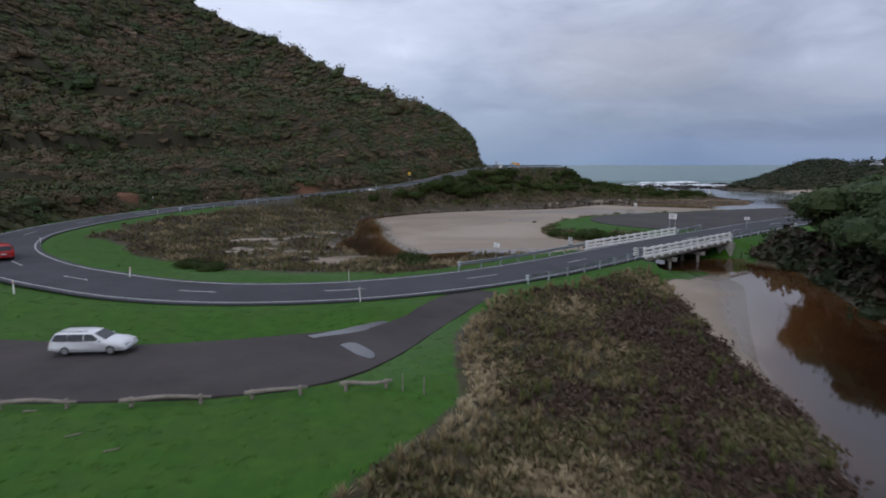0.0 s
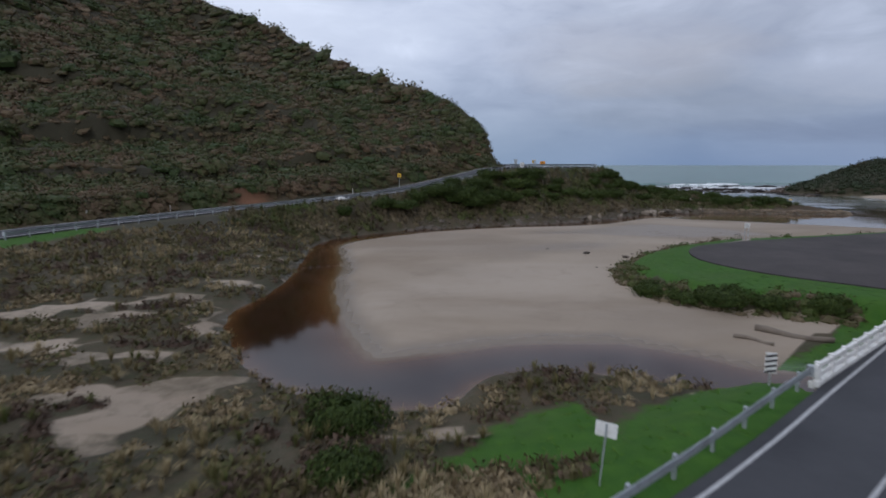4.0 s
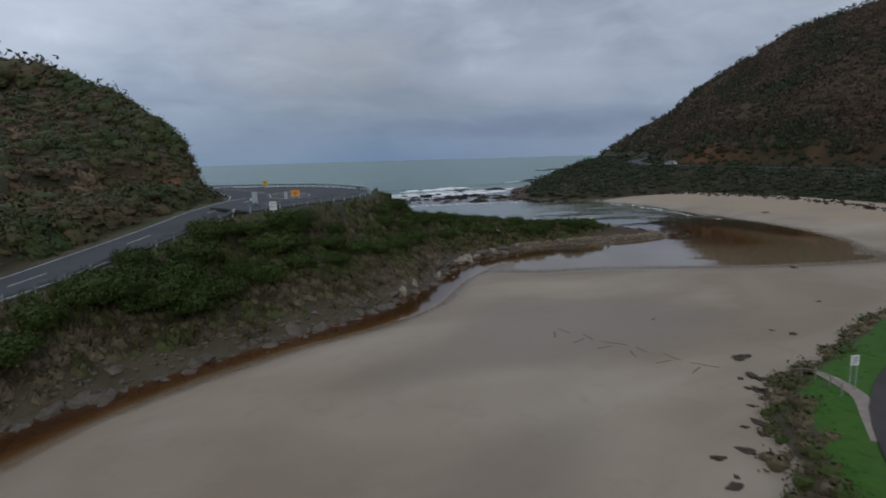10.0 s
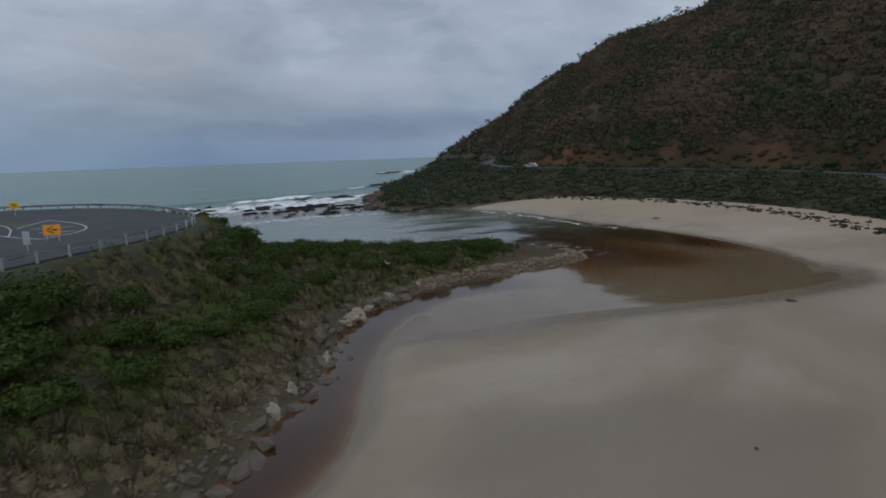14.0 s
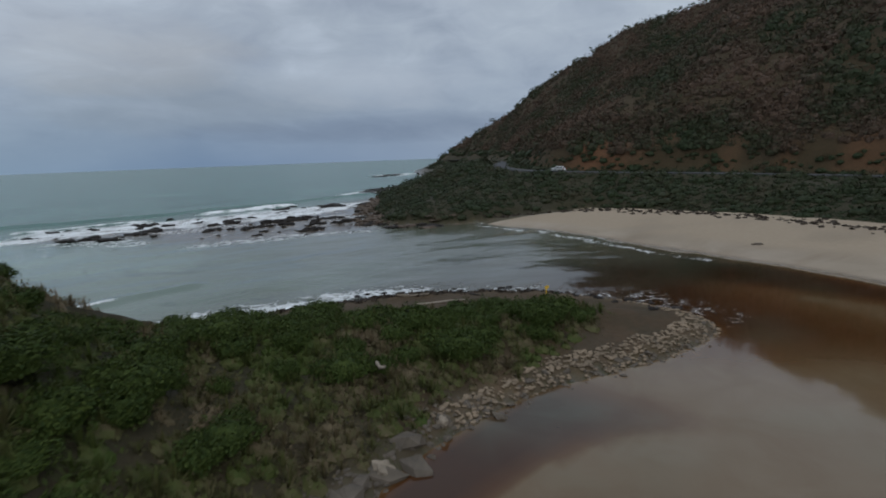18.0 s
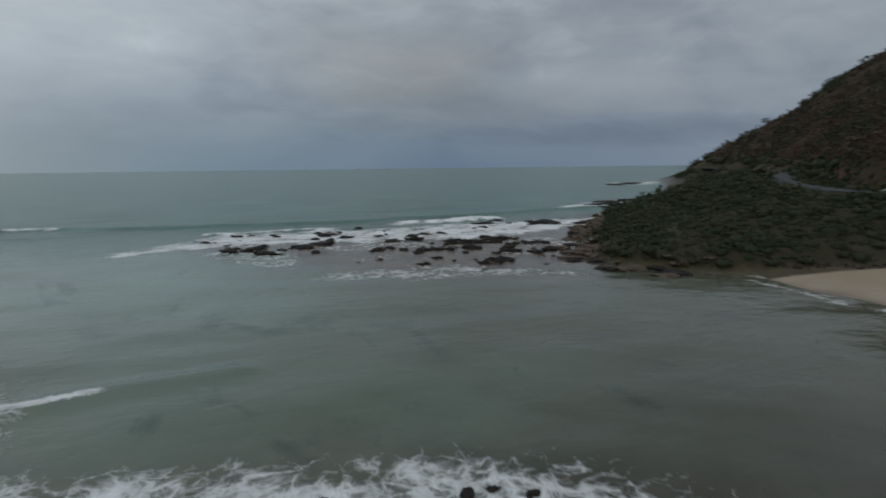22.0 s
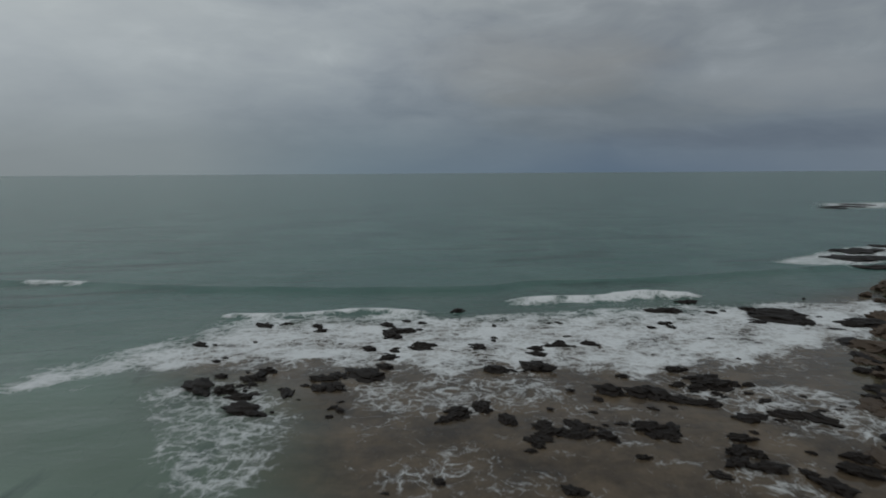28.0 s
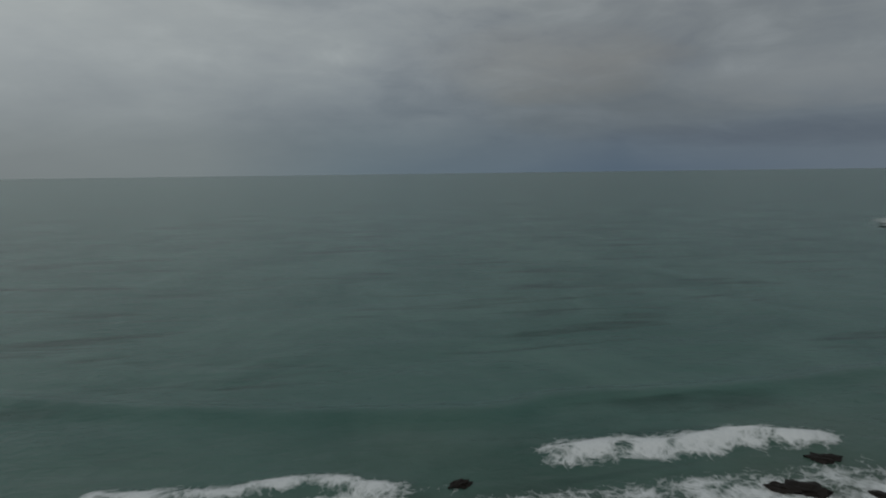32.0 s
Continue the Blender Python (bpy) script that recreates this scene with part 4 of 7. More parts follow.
w_foam = np.maximum(w_foam, 0.85 * crest(wx, wy, SWELL[4], 1.2) * ragged)
# sky reflection set by place: weakened inside the hairpin, strengthened above the bridge
w_gloss = 1 + 0.7 * (1 - step01(wy, 56, 70)) - 0.75 * (1 - step01(wx, -4, 8)) * step01(wy, 66, 76) * (1 - step01(wy, 122, 134))
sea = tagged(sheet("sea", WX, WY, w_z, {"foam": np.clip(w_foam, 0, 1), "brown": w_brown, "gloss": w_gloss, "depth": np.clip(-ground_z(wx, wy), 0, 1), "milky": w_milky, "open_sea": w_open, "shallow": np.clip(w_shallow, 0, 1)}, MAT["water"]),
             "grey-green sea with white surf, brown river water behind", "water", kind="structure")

# ---- helpers for things ----
def link_mesh(name, bm, mat, parent=None, label="", smooth=False):
    me = bpy.data.meshes.new(name)
    bm.to_mesh(me)
    bm.free()
    if smooth:
        me.polygons.foreach_set("use_smooth", np.ones(len(me.polygons), bool))
    for one in (mat if isinstance(mat, (list, tuple)) else [mat]):
        me.materials.append(one)
    ob = new(name, me)
    if parent:
        ob.parent = parent
    if label:
        ob["label"] = label
    return ob


part = link_mesh


def holder(name, m, label, category, group="", kind=""):
    ob = new(name)
    ob.empty_display_size = 0.2
    ob.matrix_basis = m
    return tagged(ob, label, category, group, kind)


def box(bm, size, at=(0, 0, 0), turn=None, bevel=0.0):
    m = Matrix.Translation(at) @ (turn.to_4x4() if turn else Matrix()) @ Matrix.Diagonal((*size, 1))
    made = bmesh.ops.create_cube(bm, size=1, matrix=m)["verts"]
    if bevel:
        edges = list({e for v in made for e in v.link_edges})
        bmesh.ops.bevel(bm, geom=edges, offset=bevel, segments=2, affect="EDGES", profile=0.6)


def rod(bm, a, b, r1, r2=None, seg=8):
    a, b = Vector(a), Vector(b)
    d = b - a
    m = Matrix.Translation((a + b) / 2) @ d.to_track_quat("Z", "Y").to_matrix().to_4x4()
    bmesh.ops.create_cone(bm, cap_ends=True, segments=seg, radius1=r1, radius2=r1 if r2 is None else r2, depth=d.length, matrix=m)


def along(line):
    """Unit directions along a line and to its left."""
    d = np.gradient(line[:, :2], axis=0)
    d /= np.maximum(np.hypot(d[:, 0], d[:, 1]), 1e-9)[:, None]
    return d, np.stack([-d[:, 1], d[:, 0]], -1)


def ribbon(name, line, left, right, up, mat, thick=0.0):
    """A strip that follows a line of (x, y, z), from left to right metres off it."""
    _, n = along(line)
    bm = bmesh.new()
    rows = []
    for p, q in zip(line, n):
        offs = np.linspace(left, right, 5)
        rows.append([bm.verts.new((p[0] + q[0] * o, p[1] + q[1] * o, p[2] + up + 0.02 * (1 - (o / max(abs(left), abs(right), 1e-6)) ** 2))) for o in offs])
    for a, b in zip(rows[:-1], rows[1:]):
        for i in range(4):
            bm.faces.new((a[i], a[i + 1], b[i + 1], b[i]))
    bmesh.ops.recalc_face_normals(bm, faces=bm.faces)
    if thick:
        bmesh.ops.solidify(bm, geom=bm.faces[:], thickness=thick)
    return link_mesh(name, bm, mat)


def slab(name, ring, top, bottom, mat):
    """A flat slab with the outline ring."""
    bm = bmesh.new()
    up = [bm.verts.new((p[0], p[1], top + (p[2] if len(p) > 2 else 0))) for p in ring]
    dn = [bm.verts.new((p[0], p[1], bottom + (p[2] if len(p) > 2 else 0))) for p in ring]
    bm.faces.new(up)
    for i in range(len(up)):
        j = (i + 1) % len(up)
        bm.faces.new((up[i], dn[i], dn[j], up[j]))
    bmesh.ops.triangulate(bm, faces=[f for f in bm.faces if len(f.verts) > 4])
    bmesh.ops.recalc_face_normals(bm, faces=bm.faces)
    return link_mesh(name, bm, mat)


# ---- roads ----
R2 = smooth_line([tuple(p) for p in ROAD[::3]], 1.0)
road = tagged(ribbon("road", R2, 3.55, -3.55, 0.02, MAT["asphalt"], 0.1), "two-lane grey asphalt coast road with painted lines", "road", kind="structure")
road_east = tagged(ribbon("road_east", EAST_ROAD, 3.4, -3.4, 0.02, MAT["asphalt"], 0.1), "asphalt coast road cut along the far hillside", "road", kind="structure")
lookout = tagged(slab("lookout_pavement", LOOKOUT, 10.33, 10.1, MAT["asphalt"]), "grey asphalt lookout car park on the point", "pavement", kind="structure")
car_park = tagged(slab("car_park_pavement", [(p[0], p[1], 0.02 * max(0.0, min(45.0, p[0] - 40))) for p in CAR_PARK], 1.98, 1.7, MAT["gravel"]), "dark gravel car park beside the sand flat", "pavement", kind="structure")
# ---- plants ----
RNG = np.random.default_rng(7)


def cards(n, rx, rz, size, lump=0.25, low=-0.15, aspect=1.6):
    """Small leaf sprays set over a lumpy dome: their corners, four to a spray."""
    a, s = RNG.uniform(0, 2 * np.pi, n), RNG.uniform(low, 1, n)
    r = np.sqrt(np.clip(1 - s * s, 0, 1))
    d = np.stack([np.cos(a) * r, np.sin(a) * r, s], -1)
    bulge = 0.96 + lump * (np.sin(3 * a + 5 * s) * 0.5 + np.sin(5 * a - 7 * s + 1) * 0.5) - RNG.uniform(0, 0.28, n) ** 1.0
    c = d * bulge[:, None] * np.array([rx, rx, rz])
    nrm = d + RNG.normal(0, 0.55, (n, 3))
    nrm /= np.linalg.norm(nrm, axis=1)[:, None]
    t = np.cross(nrm, RNG.normal(0, 1, (n, 3)))
    t /= np.linalg.norm(t, axis=1)[:, None]
    b = np.cross(nrm, t)
    w = size * RNG.uniform(0.6, 1.3, n)[:, None]
    return np.stack([c - t * w * aspect * 0.5, c - b * w * 0.45, c + t * w * aspect * 0.5 + nrm * w * 0.2, c + b * w * 0.45], 1)


def blades(n, reach, tall, width):
    """A tussock: narrow arching blades as long slim diamonds."""
    a = RNG.uniform(0, 2 * np.pi, n)
    lean = RNG.uniform(0.15, 1.0, n)
    tip = np.stack([np.cos(a) * lean * reach, np.sin(a) * lean * reach, tall * (1.1 - 0.55 * lean) * RNG.uniform(0.7, 1.1, n)], -1)
    foot = tip * np.array([0.12, 0.12, 0.0])
    mid = tip * np.array([0.42, 0.42, 0.62])
    side = np.stack([-np.sin(a), np.cos(a), 0 * a], -1) * width
    return np.stack([foot, mid - side, tip, mid + side], 1)


def core(rx, rz):
    """A lumpy dark round inside a crown, as quads."""
    rows = []
    for k, h in ((1.0, -0.25), (1.02, 0.3), (0.78, 0.68), (0.3, 0.93)):
        a = np.arange(7) * 2 * np.pi / 7 + RNG.uniform(-0.25, 0.25, 7)
        r = rx * k * RNG.uniform(0.82, 1.12, 7)
        rows.append(np.stack([np.cos(a) * r, np.sin(a) * r, rz * (h + RNG.uniform(-0.07, 0.07, 7))], -1))
    out = []
    for p, q in zip(rows[:-1], rows[1:]):
        for i in range(7):
            j = (i + 1) % 7
            out.append([p[i], p[j], q[j], q[i]])
    return np.array(out)


def quads_mesh(name, q, mat, tone=None):
    me = bpy.data.meshes.new(name)
    n = len(q)
    me.vertices.add(n * 4)
    me.vertices.foreach_set("co", q.astype(np.float32).ravel())
    me.loops.add(n * 4)
    me.polygons.add(n)
    me.loops.foreach_set("vertex_index", np.arange(n * 4, dtype=np.int32))
    me.polygons.foreach_set("loop_start", np.arange(0, n * 4, 4, dtype=np.int32))
    if tone is not None:
        at = me.attributes.new("tone", "FLOAT", "FACE")
        at.data.foreach_set("value", tone.astype(np.float32))
    me.update()
    me.materials.append(mat)
    return me


SLOPE_Y, SLOPE_X = np.gradient(gz, GY, GX)


def scatter(name, forms, x, y, z, size, mat, label, category, tall=None, tone=None, cling=0.0):
    """Many plants of a few forms as one joined mesh of kind stuff; cling lays them along the slope."""
    n = len(x)
    lean_x, lean_y = np.clip(field(SLOPE_X, x, y), -1.2, 1.2) * cling, np.clip(field(SLOPE_Y, x, y), -1.2, 1.2) * cling
    tall = np.ones(n) if tall is None else tall
    tone = RNG.uniform(0, 1, n) if tone is None else tone
    pick, turn = RNG.integers(0, len(forms), n), RNG.uniform(0, 2 * np.pi, n)
    chunks, tones = [], []
    for f, form in enumerate(forms):
        s = np.where(pick == f)[0]
        if not len(s):
            continue
        c, sn = np.cos(turn[s])[:, None, None], np.sin(turn[s])[:, None, None]
        k = size[s][:, None, None]
        q = form[None]
        px = (q[..., 0] * c - q[..., 1] * sn) * k + x[s][:, None, None]
        py = (q[..., 0] * sn + q[..., 1] * c) * k + y[s][:, None, None]
        pz = q[..., 2] * k * tall[s][:, None, None] + z[s][:, None, None]
        pz = pz + (px - x[s][:, None, None]) * lean_x[s][:, None, None] + (py - y[s][:, None, None]) * lean_y[s][:, None, None]
        chunks.append(np.stack([px, py, pz], -1).reshape(-1, 4, 3))
        tones.append(np.repeat(tone[s], len(form)))
    me = quads_mesh(name, np.concatenate(chunks), mat, np.concatenate(tones))
    return tagged(new(name, me), label, category, kind="stuff")


def jitter(x0, x1, y0, y1, gap):
    xs, ys = np.meshgrid(np.arange(x0, x1, gap), np.arange(y0, y1, gap))
    n = xs.size
    return xs.ravel() + RNG.uniform(-0.5, 0.5, n) * gap, ys.ravel() + RNG.uniform(-0.5, 0.5, n) * gap


def form_bush(n, rx, rz, size):
    return np.concatenate([core(rx * 0.62, rz * 0.62), cards(n, rx, rz, size, 0.35)])


# scrub of the west hill
HEATH = [form_bush(60, 1.0, 0.75, 0.16), form_bush(70, 1.1, 0.9, 0.17), form_bush(52, 0.9, 0.6, 0.15)]
SCRUB = [form_bush(34, 1.0, 0.8, 0.34), form_bush(40, 1.1, 1.05, 0.36), form_bush(26, 0.9, 0.6, 0.3), form_bush(30, 1.25, 0.7, 0.3)]
LOW = [np.concatenate([core(0.7, 0.48), cards(56, 1.0, 0.7, 0.2, 0.4, -0.1)]), np.concatenate([core(0.72, 0.6), cards(62, 1.1, 0.9, 0.2, 0.45, -0.1)]), np.concatenate([core(0.66, 0.38), cards(46, 1.0, 0.55, 0.21, 0.4, -0.05)])]
ax, ay = jitter(-95, 16, 55, 235, 1.5)
bx, by = jitter(-200, 0, 55, 350, 3.0)
far_off = (bx < -95) | (by > 235)
px, py = np.concatenate([ax, bx[far_off]]), np.concatenate([ay, by[far_off]])
grow = np.concatenate([np.ones(len(ax)), np.full(far_off.sum(), 2.1)])
cx, cy = jitter(-70, 14, 55, 215, 0.95)
steep = (field(FIELD["hd"], cx, cy) > 0.6) & (field(FIELD["hd"], cx, cy) < 5)
px, py, grow = np.concatenate([px, cx[steep]]), np.concatenate([py, cy[steep]]), np.concatenate([grow, np.full(steep.sum(), 0.8)])
behind = (px - 15) * 133 + (py - 195) * 155 > 155 * 26
keep = (field(FIELD["hd"], px, py) > 0.6) & ~behind & (px > -0.8 * py - 10) & (RNG.uniform(0, 1, len(px)) < 0.92) & (field(g_red, px, py) < 0.62 + 0.3 * wobble(px, py, 3.5, 1)) & (near(px, py, RIDGE)[0] < 170)
px, py, grow = px[keep], py[keep], grow[keep]
# taller shrubs stand out of it in groups
qx, qy = jitter(-110, 14, 55, 240, 4.2)
keep = (field(FIELD["hd"], qx, qy) > 2.5) & (RNG.uniform(0, 1, len(qx)) < 0.7 + 0.45 * wobble(qx, qy, 30, 7)) & (field(g_red, qx, qy) < 0.3)
qx, qy = qx[keep], qy[keep]
SHRUB = [form_bush(110, 1.0, 0.85, 0.13), form_bush(120, 1.1, 1.0, 0.13), form_bush(105, 1.2, 0.75, 0.13)]
scatter("hillside_shrubs", SHRUB, qx, qy, ground_z(qx, qy) - 0.2, RNG.uniform(1.3, 2.7, len(qx)), MAT["scrub"], "taller dark green shrubs scattered over the hillside", "shrubs", cling=0.2, tone=np.clip(0.2 + 0.3 * wobble(qx, qy, 25, 2) + RNG.normal(0, 0.1, len(qx)), 0, 1))
drift = 0.5 * wobble(px, py, 36, 3) + 0.4 * wobble(px + 0.6 * py, py, 15, 5)
size = (1.05 + 1.15 * RNG.uniform(0, 1, len(px)) ** 2.0) * (1 - 0.25 * drift) * grow
scatter("hillside_scrub", LOW, px, py, ground_z(px, py) - 0.15, size, MAT["scrub"], "dense olive and brown scrub over the steep hillside", "scrub", tall=RNG.uniform(0.55, 1.05, len(px)), cling=0.4, tone=np.clip(0.44 + 0.8 * drift + RNG.normal(0, 0.05, len(px)), 0, 1))

# woods of the east hill, seen from afar
WOOD = [np.concatenate([core(0.58, 0.5), cards(50, 1.0, 0.9, 0.22, 0.35, 0.0)]), np.concatenate([core(0.6, 0.62), cards(56, 1.1, 1.15, 0.23, 0.4, 0.0)]), np.concatenate([core(0.5, 0.6), cards(50, 1.0, 1.0, 0.24, 0.4, 0.0), blades(8, 0.6, 1.7, 0.03)])]
px, py = jitter(150, 520, 0, 600, 3.7)
cx, cy = jitter(150, 330, 90, 400, 1.8)
steep = signed(cx, cy, EAST_HILL)
cx, cy = cx[(steep > 2) & (steep < 22)], cy[(steep > 2) & (steep < 22)]
small = np.concatenate([np.ones(len(px)), np.full(len(cx), 0.62)])
px, py = np.concatenate([px, cx]), np.concatenate([py, cy])
hx = signed(px, py, EAST_HILL)
keep = (hx > 3) & (near(px, py, EAST_RIDGE)[0] < 330) & (RNG.uniform(0, 1, len(px)) < np.where(hx < 14, 0.75, 0.96))
keep &= px < np.interp(py, [0, 180, 300, 420, 560], [370, 418, 462, 475, 466])
keep &= (py > 60) & (px + py > 300)
px, py, small = px[keep], py[keep], small[keep]
scatter("east_hill_woods", WOOD, px, py, ground_z(px, py) - 0.3, (1.9 + 2.0 * RNG.uniform(0, 1, len(px)) ** 1.8) * small, MAT["woods"], "dark dense bush covering the far hillside", "woods", cling=0.3, tone=np.clip(0.55 + 0.5 * wobble(px, py, 70, 3) + 0.2 * wobble(px, py, 24, 6) + RNG.normal(0, 0.06, len(px)), 0, 1))

# heath on the bank below the road, the lookout and the spit
px, py = jitter(-30, 93, 118, 250, 0.88)
d = {k: field(FIELD[k], px, py) for k in ("wd", "rd", "hd")}
lk = signed(px, py, LOOKOUT)
bank = (d["wd"] > 0.9) & (d["rd"] > 5.2) & (d["hd"] < -7) & (lk < -1.6)
SPIT_SCRUB = np.array([(30, 150), (48, 168.2), (58, 170.6), (70, 171), (79, 172.3), (83.8, 175.3), (82.4, 179.6), (74.5, 185.6), (66, 190.3), (56.5, 196), (47, 200), (39, 210), (20, 240), (-40, 200), (-40, 130)])
in_scrub = signed(px, py, SPIT_SCRUB) + 0.8 * wobble(px, py, 6, 4) > 0
keep = bank & ((px < 46) | in_scrub) & (near(px, py, SHORE)[0] > 2.6) & (RNG.uniform(0, 1, len(px)) < np.where(d["wd"] > 2, 0.95, 0.7))
ax, ay = px[keep], py[keep]
seaward = np.exp(-(near(ax, ay, SHORE)[0] / 7.5) ** 2)
BANK = [np.concatenate([core(0.45, 0.4), cards(60, 1.0, 0.7, 0.12, 0.3, 0.0), blades(16, 0.8, 0.95, 0.025)]), np.concatenate([blades(46, 0.9, 1.0, 0.028), cards(30, 1.1, 0.6, 0.13, 0.3, 0.0)]), np.concatenate([core(0.55, 0.5), blades(40, 0.6, 1.15, 0.025), cards(36, 0.9, 0.6, 0.12, 0.3, 0.0)])]
scatter("bank_heath", BANK, ax, ay, ground_z(ax, ay) - 0.1, RNG.uniform(0.65, 1.35, len(ax)) * (1 - 0.4 * seaward), MAT["marsh_green"], "low mixed heath on the bank above the river", "heath", cling=0.8, tone=np.clip(0.38 + 0.42 * wobble(ax, ay, 14, 3) + 0.4 * seaward + 0.2 * (1 - step01(field(FIELD["wd"], ax, ay), 2, 9)) * (ax < 62) + RNG.normal(0, 0.08, len(ax)), 0, 1))

# marsh heath and tussocks inside the hairpin, and the foreground heath by the river
BRUSH = [np.concatenate([core(0.55, 0.35), cards(44, 1.0, 0.72, 0.19, 0.35, 0.0, 2.2), blades(14, 0.8, 1.1, 0.03)]), np.concatenate([core(0.55, 0.45), cards(44, 1.05, 0.9, 0.2, 0.35, 0.0, 2.0)]), np.concatenate([core(0.5, 0.3), cards(34, 0.95, 0.6, 0.18, 0.3, 0.0, 2.4), blades(22, 0.8, 1.0, 0.028)])]
TUFT = [blades(40, 0.42, 0.62, 0.016), blades(46, 0.5, 0.5, 0.018), blades(34, 0.34, 0.74, 0.015)]
px, py = jitter(-52, 16, 46, 134, 0.72)
d = {k: field(FIELD[k], px, py) for k in ("wd", "rd", "hd")}
keep = (d["wd"] > 0.5) & (d["rd"] > 7.5 + 1.6 * wobble(px, py, 13)) & (d["hd"] < -1) & (field(g_sand, px, py) < 0.5) & (field(g_grass, px, py) < 0.5) & (RNG.uniform(0, 1, len(px)) < 0.8)
fx, fy = jitter(-8, 22, -4, 58, 0.5)
d = {k: field(FIELD[k], fx, fy) for k in ("wd", "rd")}
keep2 = (d["wd"] > 0.4) & (d["rd"] > 6.0) & (signed(fx, fy, LAWN) < -0.4) & (field(g_sand, fx, fy) < 0.5) & (fx > -6) & (RNG.uniform(0, 1, len(fx)) < 0.9)
ax, ay = np.concatenate([px[keep], fx[keep2]]), np.concatenate([py[keep], fy[keep2]])
rim = np.where(ay < 48, np.exp(-(np.clip(-signed(ax, ay, LAWN), 0, None) / 2.2) ** 2), 0)
dusk = np.where((ay < 44) & (ax > 2), step01(ax - 0.12 * (ay - 12), 4.5, 9.5), 0)
tone = np.clip(0.45 + 0.55 * wobble(ax, ay, 11, 5) + 0.4 * rim - 0.38 * dusk + RNG.normal(0, 0.07, len(ax)), 0, 1)
tuft = RNG.uniform(0, 1, len(ax)) < 0.40 + 0.35 * wobble(ax, ay, 9, 1) + 0.5 * rim - 0.3 * dusk
scatter("marsh_tussocks", TUFT, ax[tuft], ay[tuft], ground_z(ax[tuft], ay[tuft]) - 0.03, RNG.uniform(0.7, 1.45, tuft.sum()), MAT["tussock"], "straw-coloured tussock grass of the river marsh", "grass", tone=tone[tuft])
scatter("marsh_heath", BRUSH, ax[~tuft], ay[~tuft], ground_z(ax[~tuft], ay[~tuft]) - 0.05, RNG.uniform(0.36, 0.8, (~tuft).sum()), MAT["marsh"], "brown and maroon low marsh heath", "heath", tone=tone[~tuft])

# short grass along the verges, the lawn and the car park rim
LAWN_TUFT = [blades(9, 0.26, 0.05, 0.016), blades(10, 0.3, 0.045, 0.016)]
px, py = jitter(-60, 70, 8, 125, 0.72)
keep = (field(g_grass, px, py) > 0.55) & (field(FIELD["rd"], px, py) > 4.1) & (signed(px, py, CAR_PARK) < -0.6) & (signed(px, py, TRACK) < -0.3)
px, py = px[keep], py[keep]
scatter("verge_grass", LAWN_TUFT, px, py, ground_z(px, py) - 0.01, RNG.uniform(0.8, 1.7, len(px)), MAT["grass"], "short bright green grass of the verges", "grass")


# single bushes
def bush_thing(i, rx, rz, n, size):
    top = holder("coastal_bush", Matrix(), "rounded dark green coastal bush on the bank", "bush", "bushes on the bank")
    bm = bmesh.new()
    for k in range(4):
        a = k * 1.57 + i
        rod(bm, (0.1 * math.cos(a), 0.1 * math.sin(a), -0.25), (rx * 0.5 * math.cos(a), rx * 0.5 * math.sin(a), rz * 0.55), 0.07, 0.025, 6)
    part("stem", bm, MAT["wood"], top)
    lobes = [cards(n, rx, rz, size, 0.3, -0.35) + np.array([0, 0, rz * 0.35])]
    for k in range(5):
        a, r = k * 1.256 + i * 0.7, rx * RNG.uniform(0.5, 0.75)
        lobes.append(cards(n // 3, rx * 0.5, rz * 0.55, size, 0.2, -0.3) + np.array([r * math.cos(a), r * math.sin(a), rz * RNG.uniform(0.35, 0.75)]))
    lobes.append(core(rx * 0.68, rz * 0.8) + np.array([0, 0, rz * 0.22]))
    crown = new("crown", quads_mesh("crown", np.concatenate(lobes), MAT["green"]))
    crown.parent = top
    return top


BUSHES = [bush_thing(0, 1.7, 1.25, 1300, 0.115), bush_thing(1, 2.2, 1.45, 1800, 0.12), bush_thing(2, 1.35, 1.2, 1000, 0.11), bush_thing(3, 2.7, 1.5, 2200, 0.125), bush_thing(4, 1.9, 0.95, 1400, 0.115)]

# scrub on the crumbling rim of the car park flat
px, py = jitter(14, 60, 76, 122, 0.7)
d_iso = signed(px, py, ISLE)
keep = (d_iso > -0.5) & (d_iso < 1.9 + 0.9 * wobble(px, py, 7)) & (near(px, py, ROAD)[0] > 7) & (RNG.uniform(0, 1, len(px)) < np.where(py < 96, 0.85, 0.5))
px, py = px[keep], py[keep]
scatter("rim_heath", HEATH, px, py, ground_z(px, py) - 0.08, RNG.uniform(0.5, 0.95, len(px)), MAT["marsh_green"], "dark heath hanging over the sandy rim of the flat", "heath")
# ---- road furniture ----
def z_road(x, y):
    return float(near(np.array([x]), np.array([y]), ROAD)[1][0])


def z_at(x, y):
    return float(ground_z(x, y))


def cut(line, a, b):
    """The piece of a line between the spots nearest to a and b."""
    i = int(np.argmin(np.hypot(line[:, 0] - a[0], line[:, 1] - a[1])))
    j = int(np.argmin(np.hypot(line[:, 0] - b[0], line[:, 1] - b[1])))
    return line[min(i, j):max(i, j) + 1]


def offset(line, side):
    _, n = along(line)
    out = line.copy()
    out[:, :2] += n * side
    return out


def even(line, gap):
    """Spots along a line at even gaps."""
    s = np.concatenate([[0], np.cumsum(np.hypot(*np.diff(line[:, :2], axis=0).T))])
    t = np.arange(0, s[-1], gap)
    return np.stack([np.interp(t, s, line[:, k]) for k in range(line.shape[1])], -1)


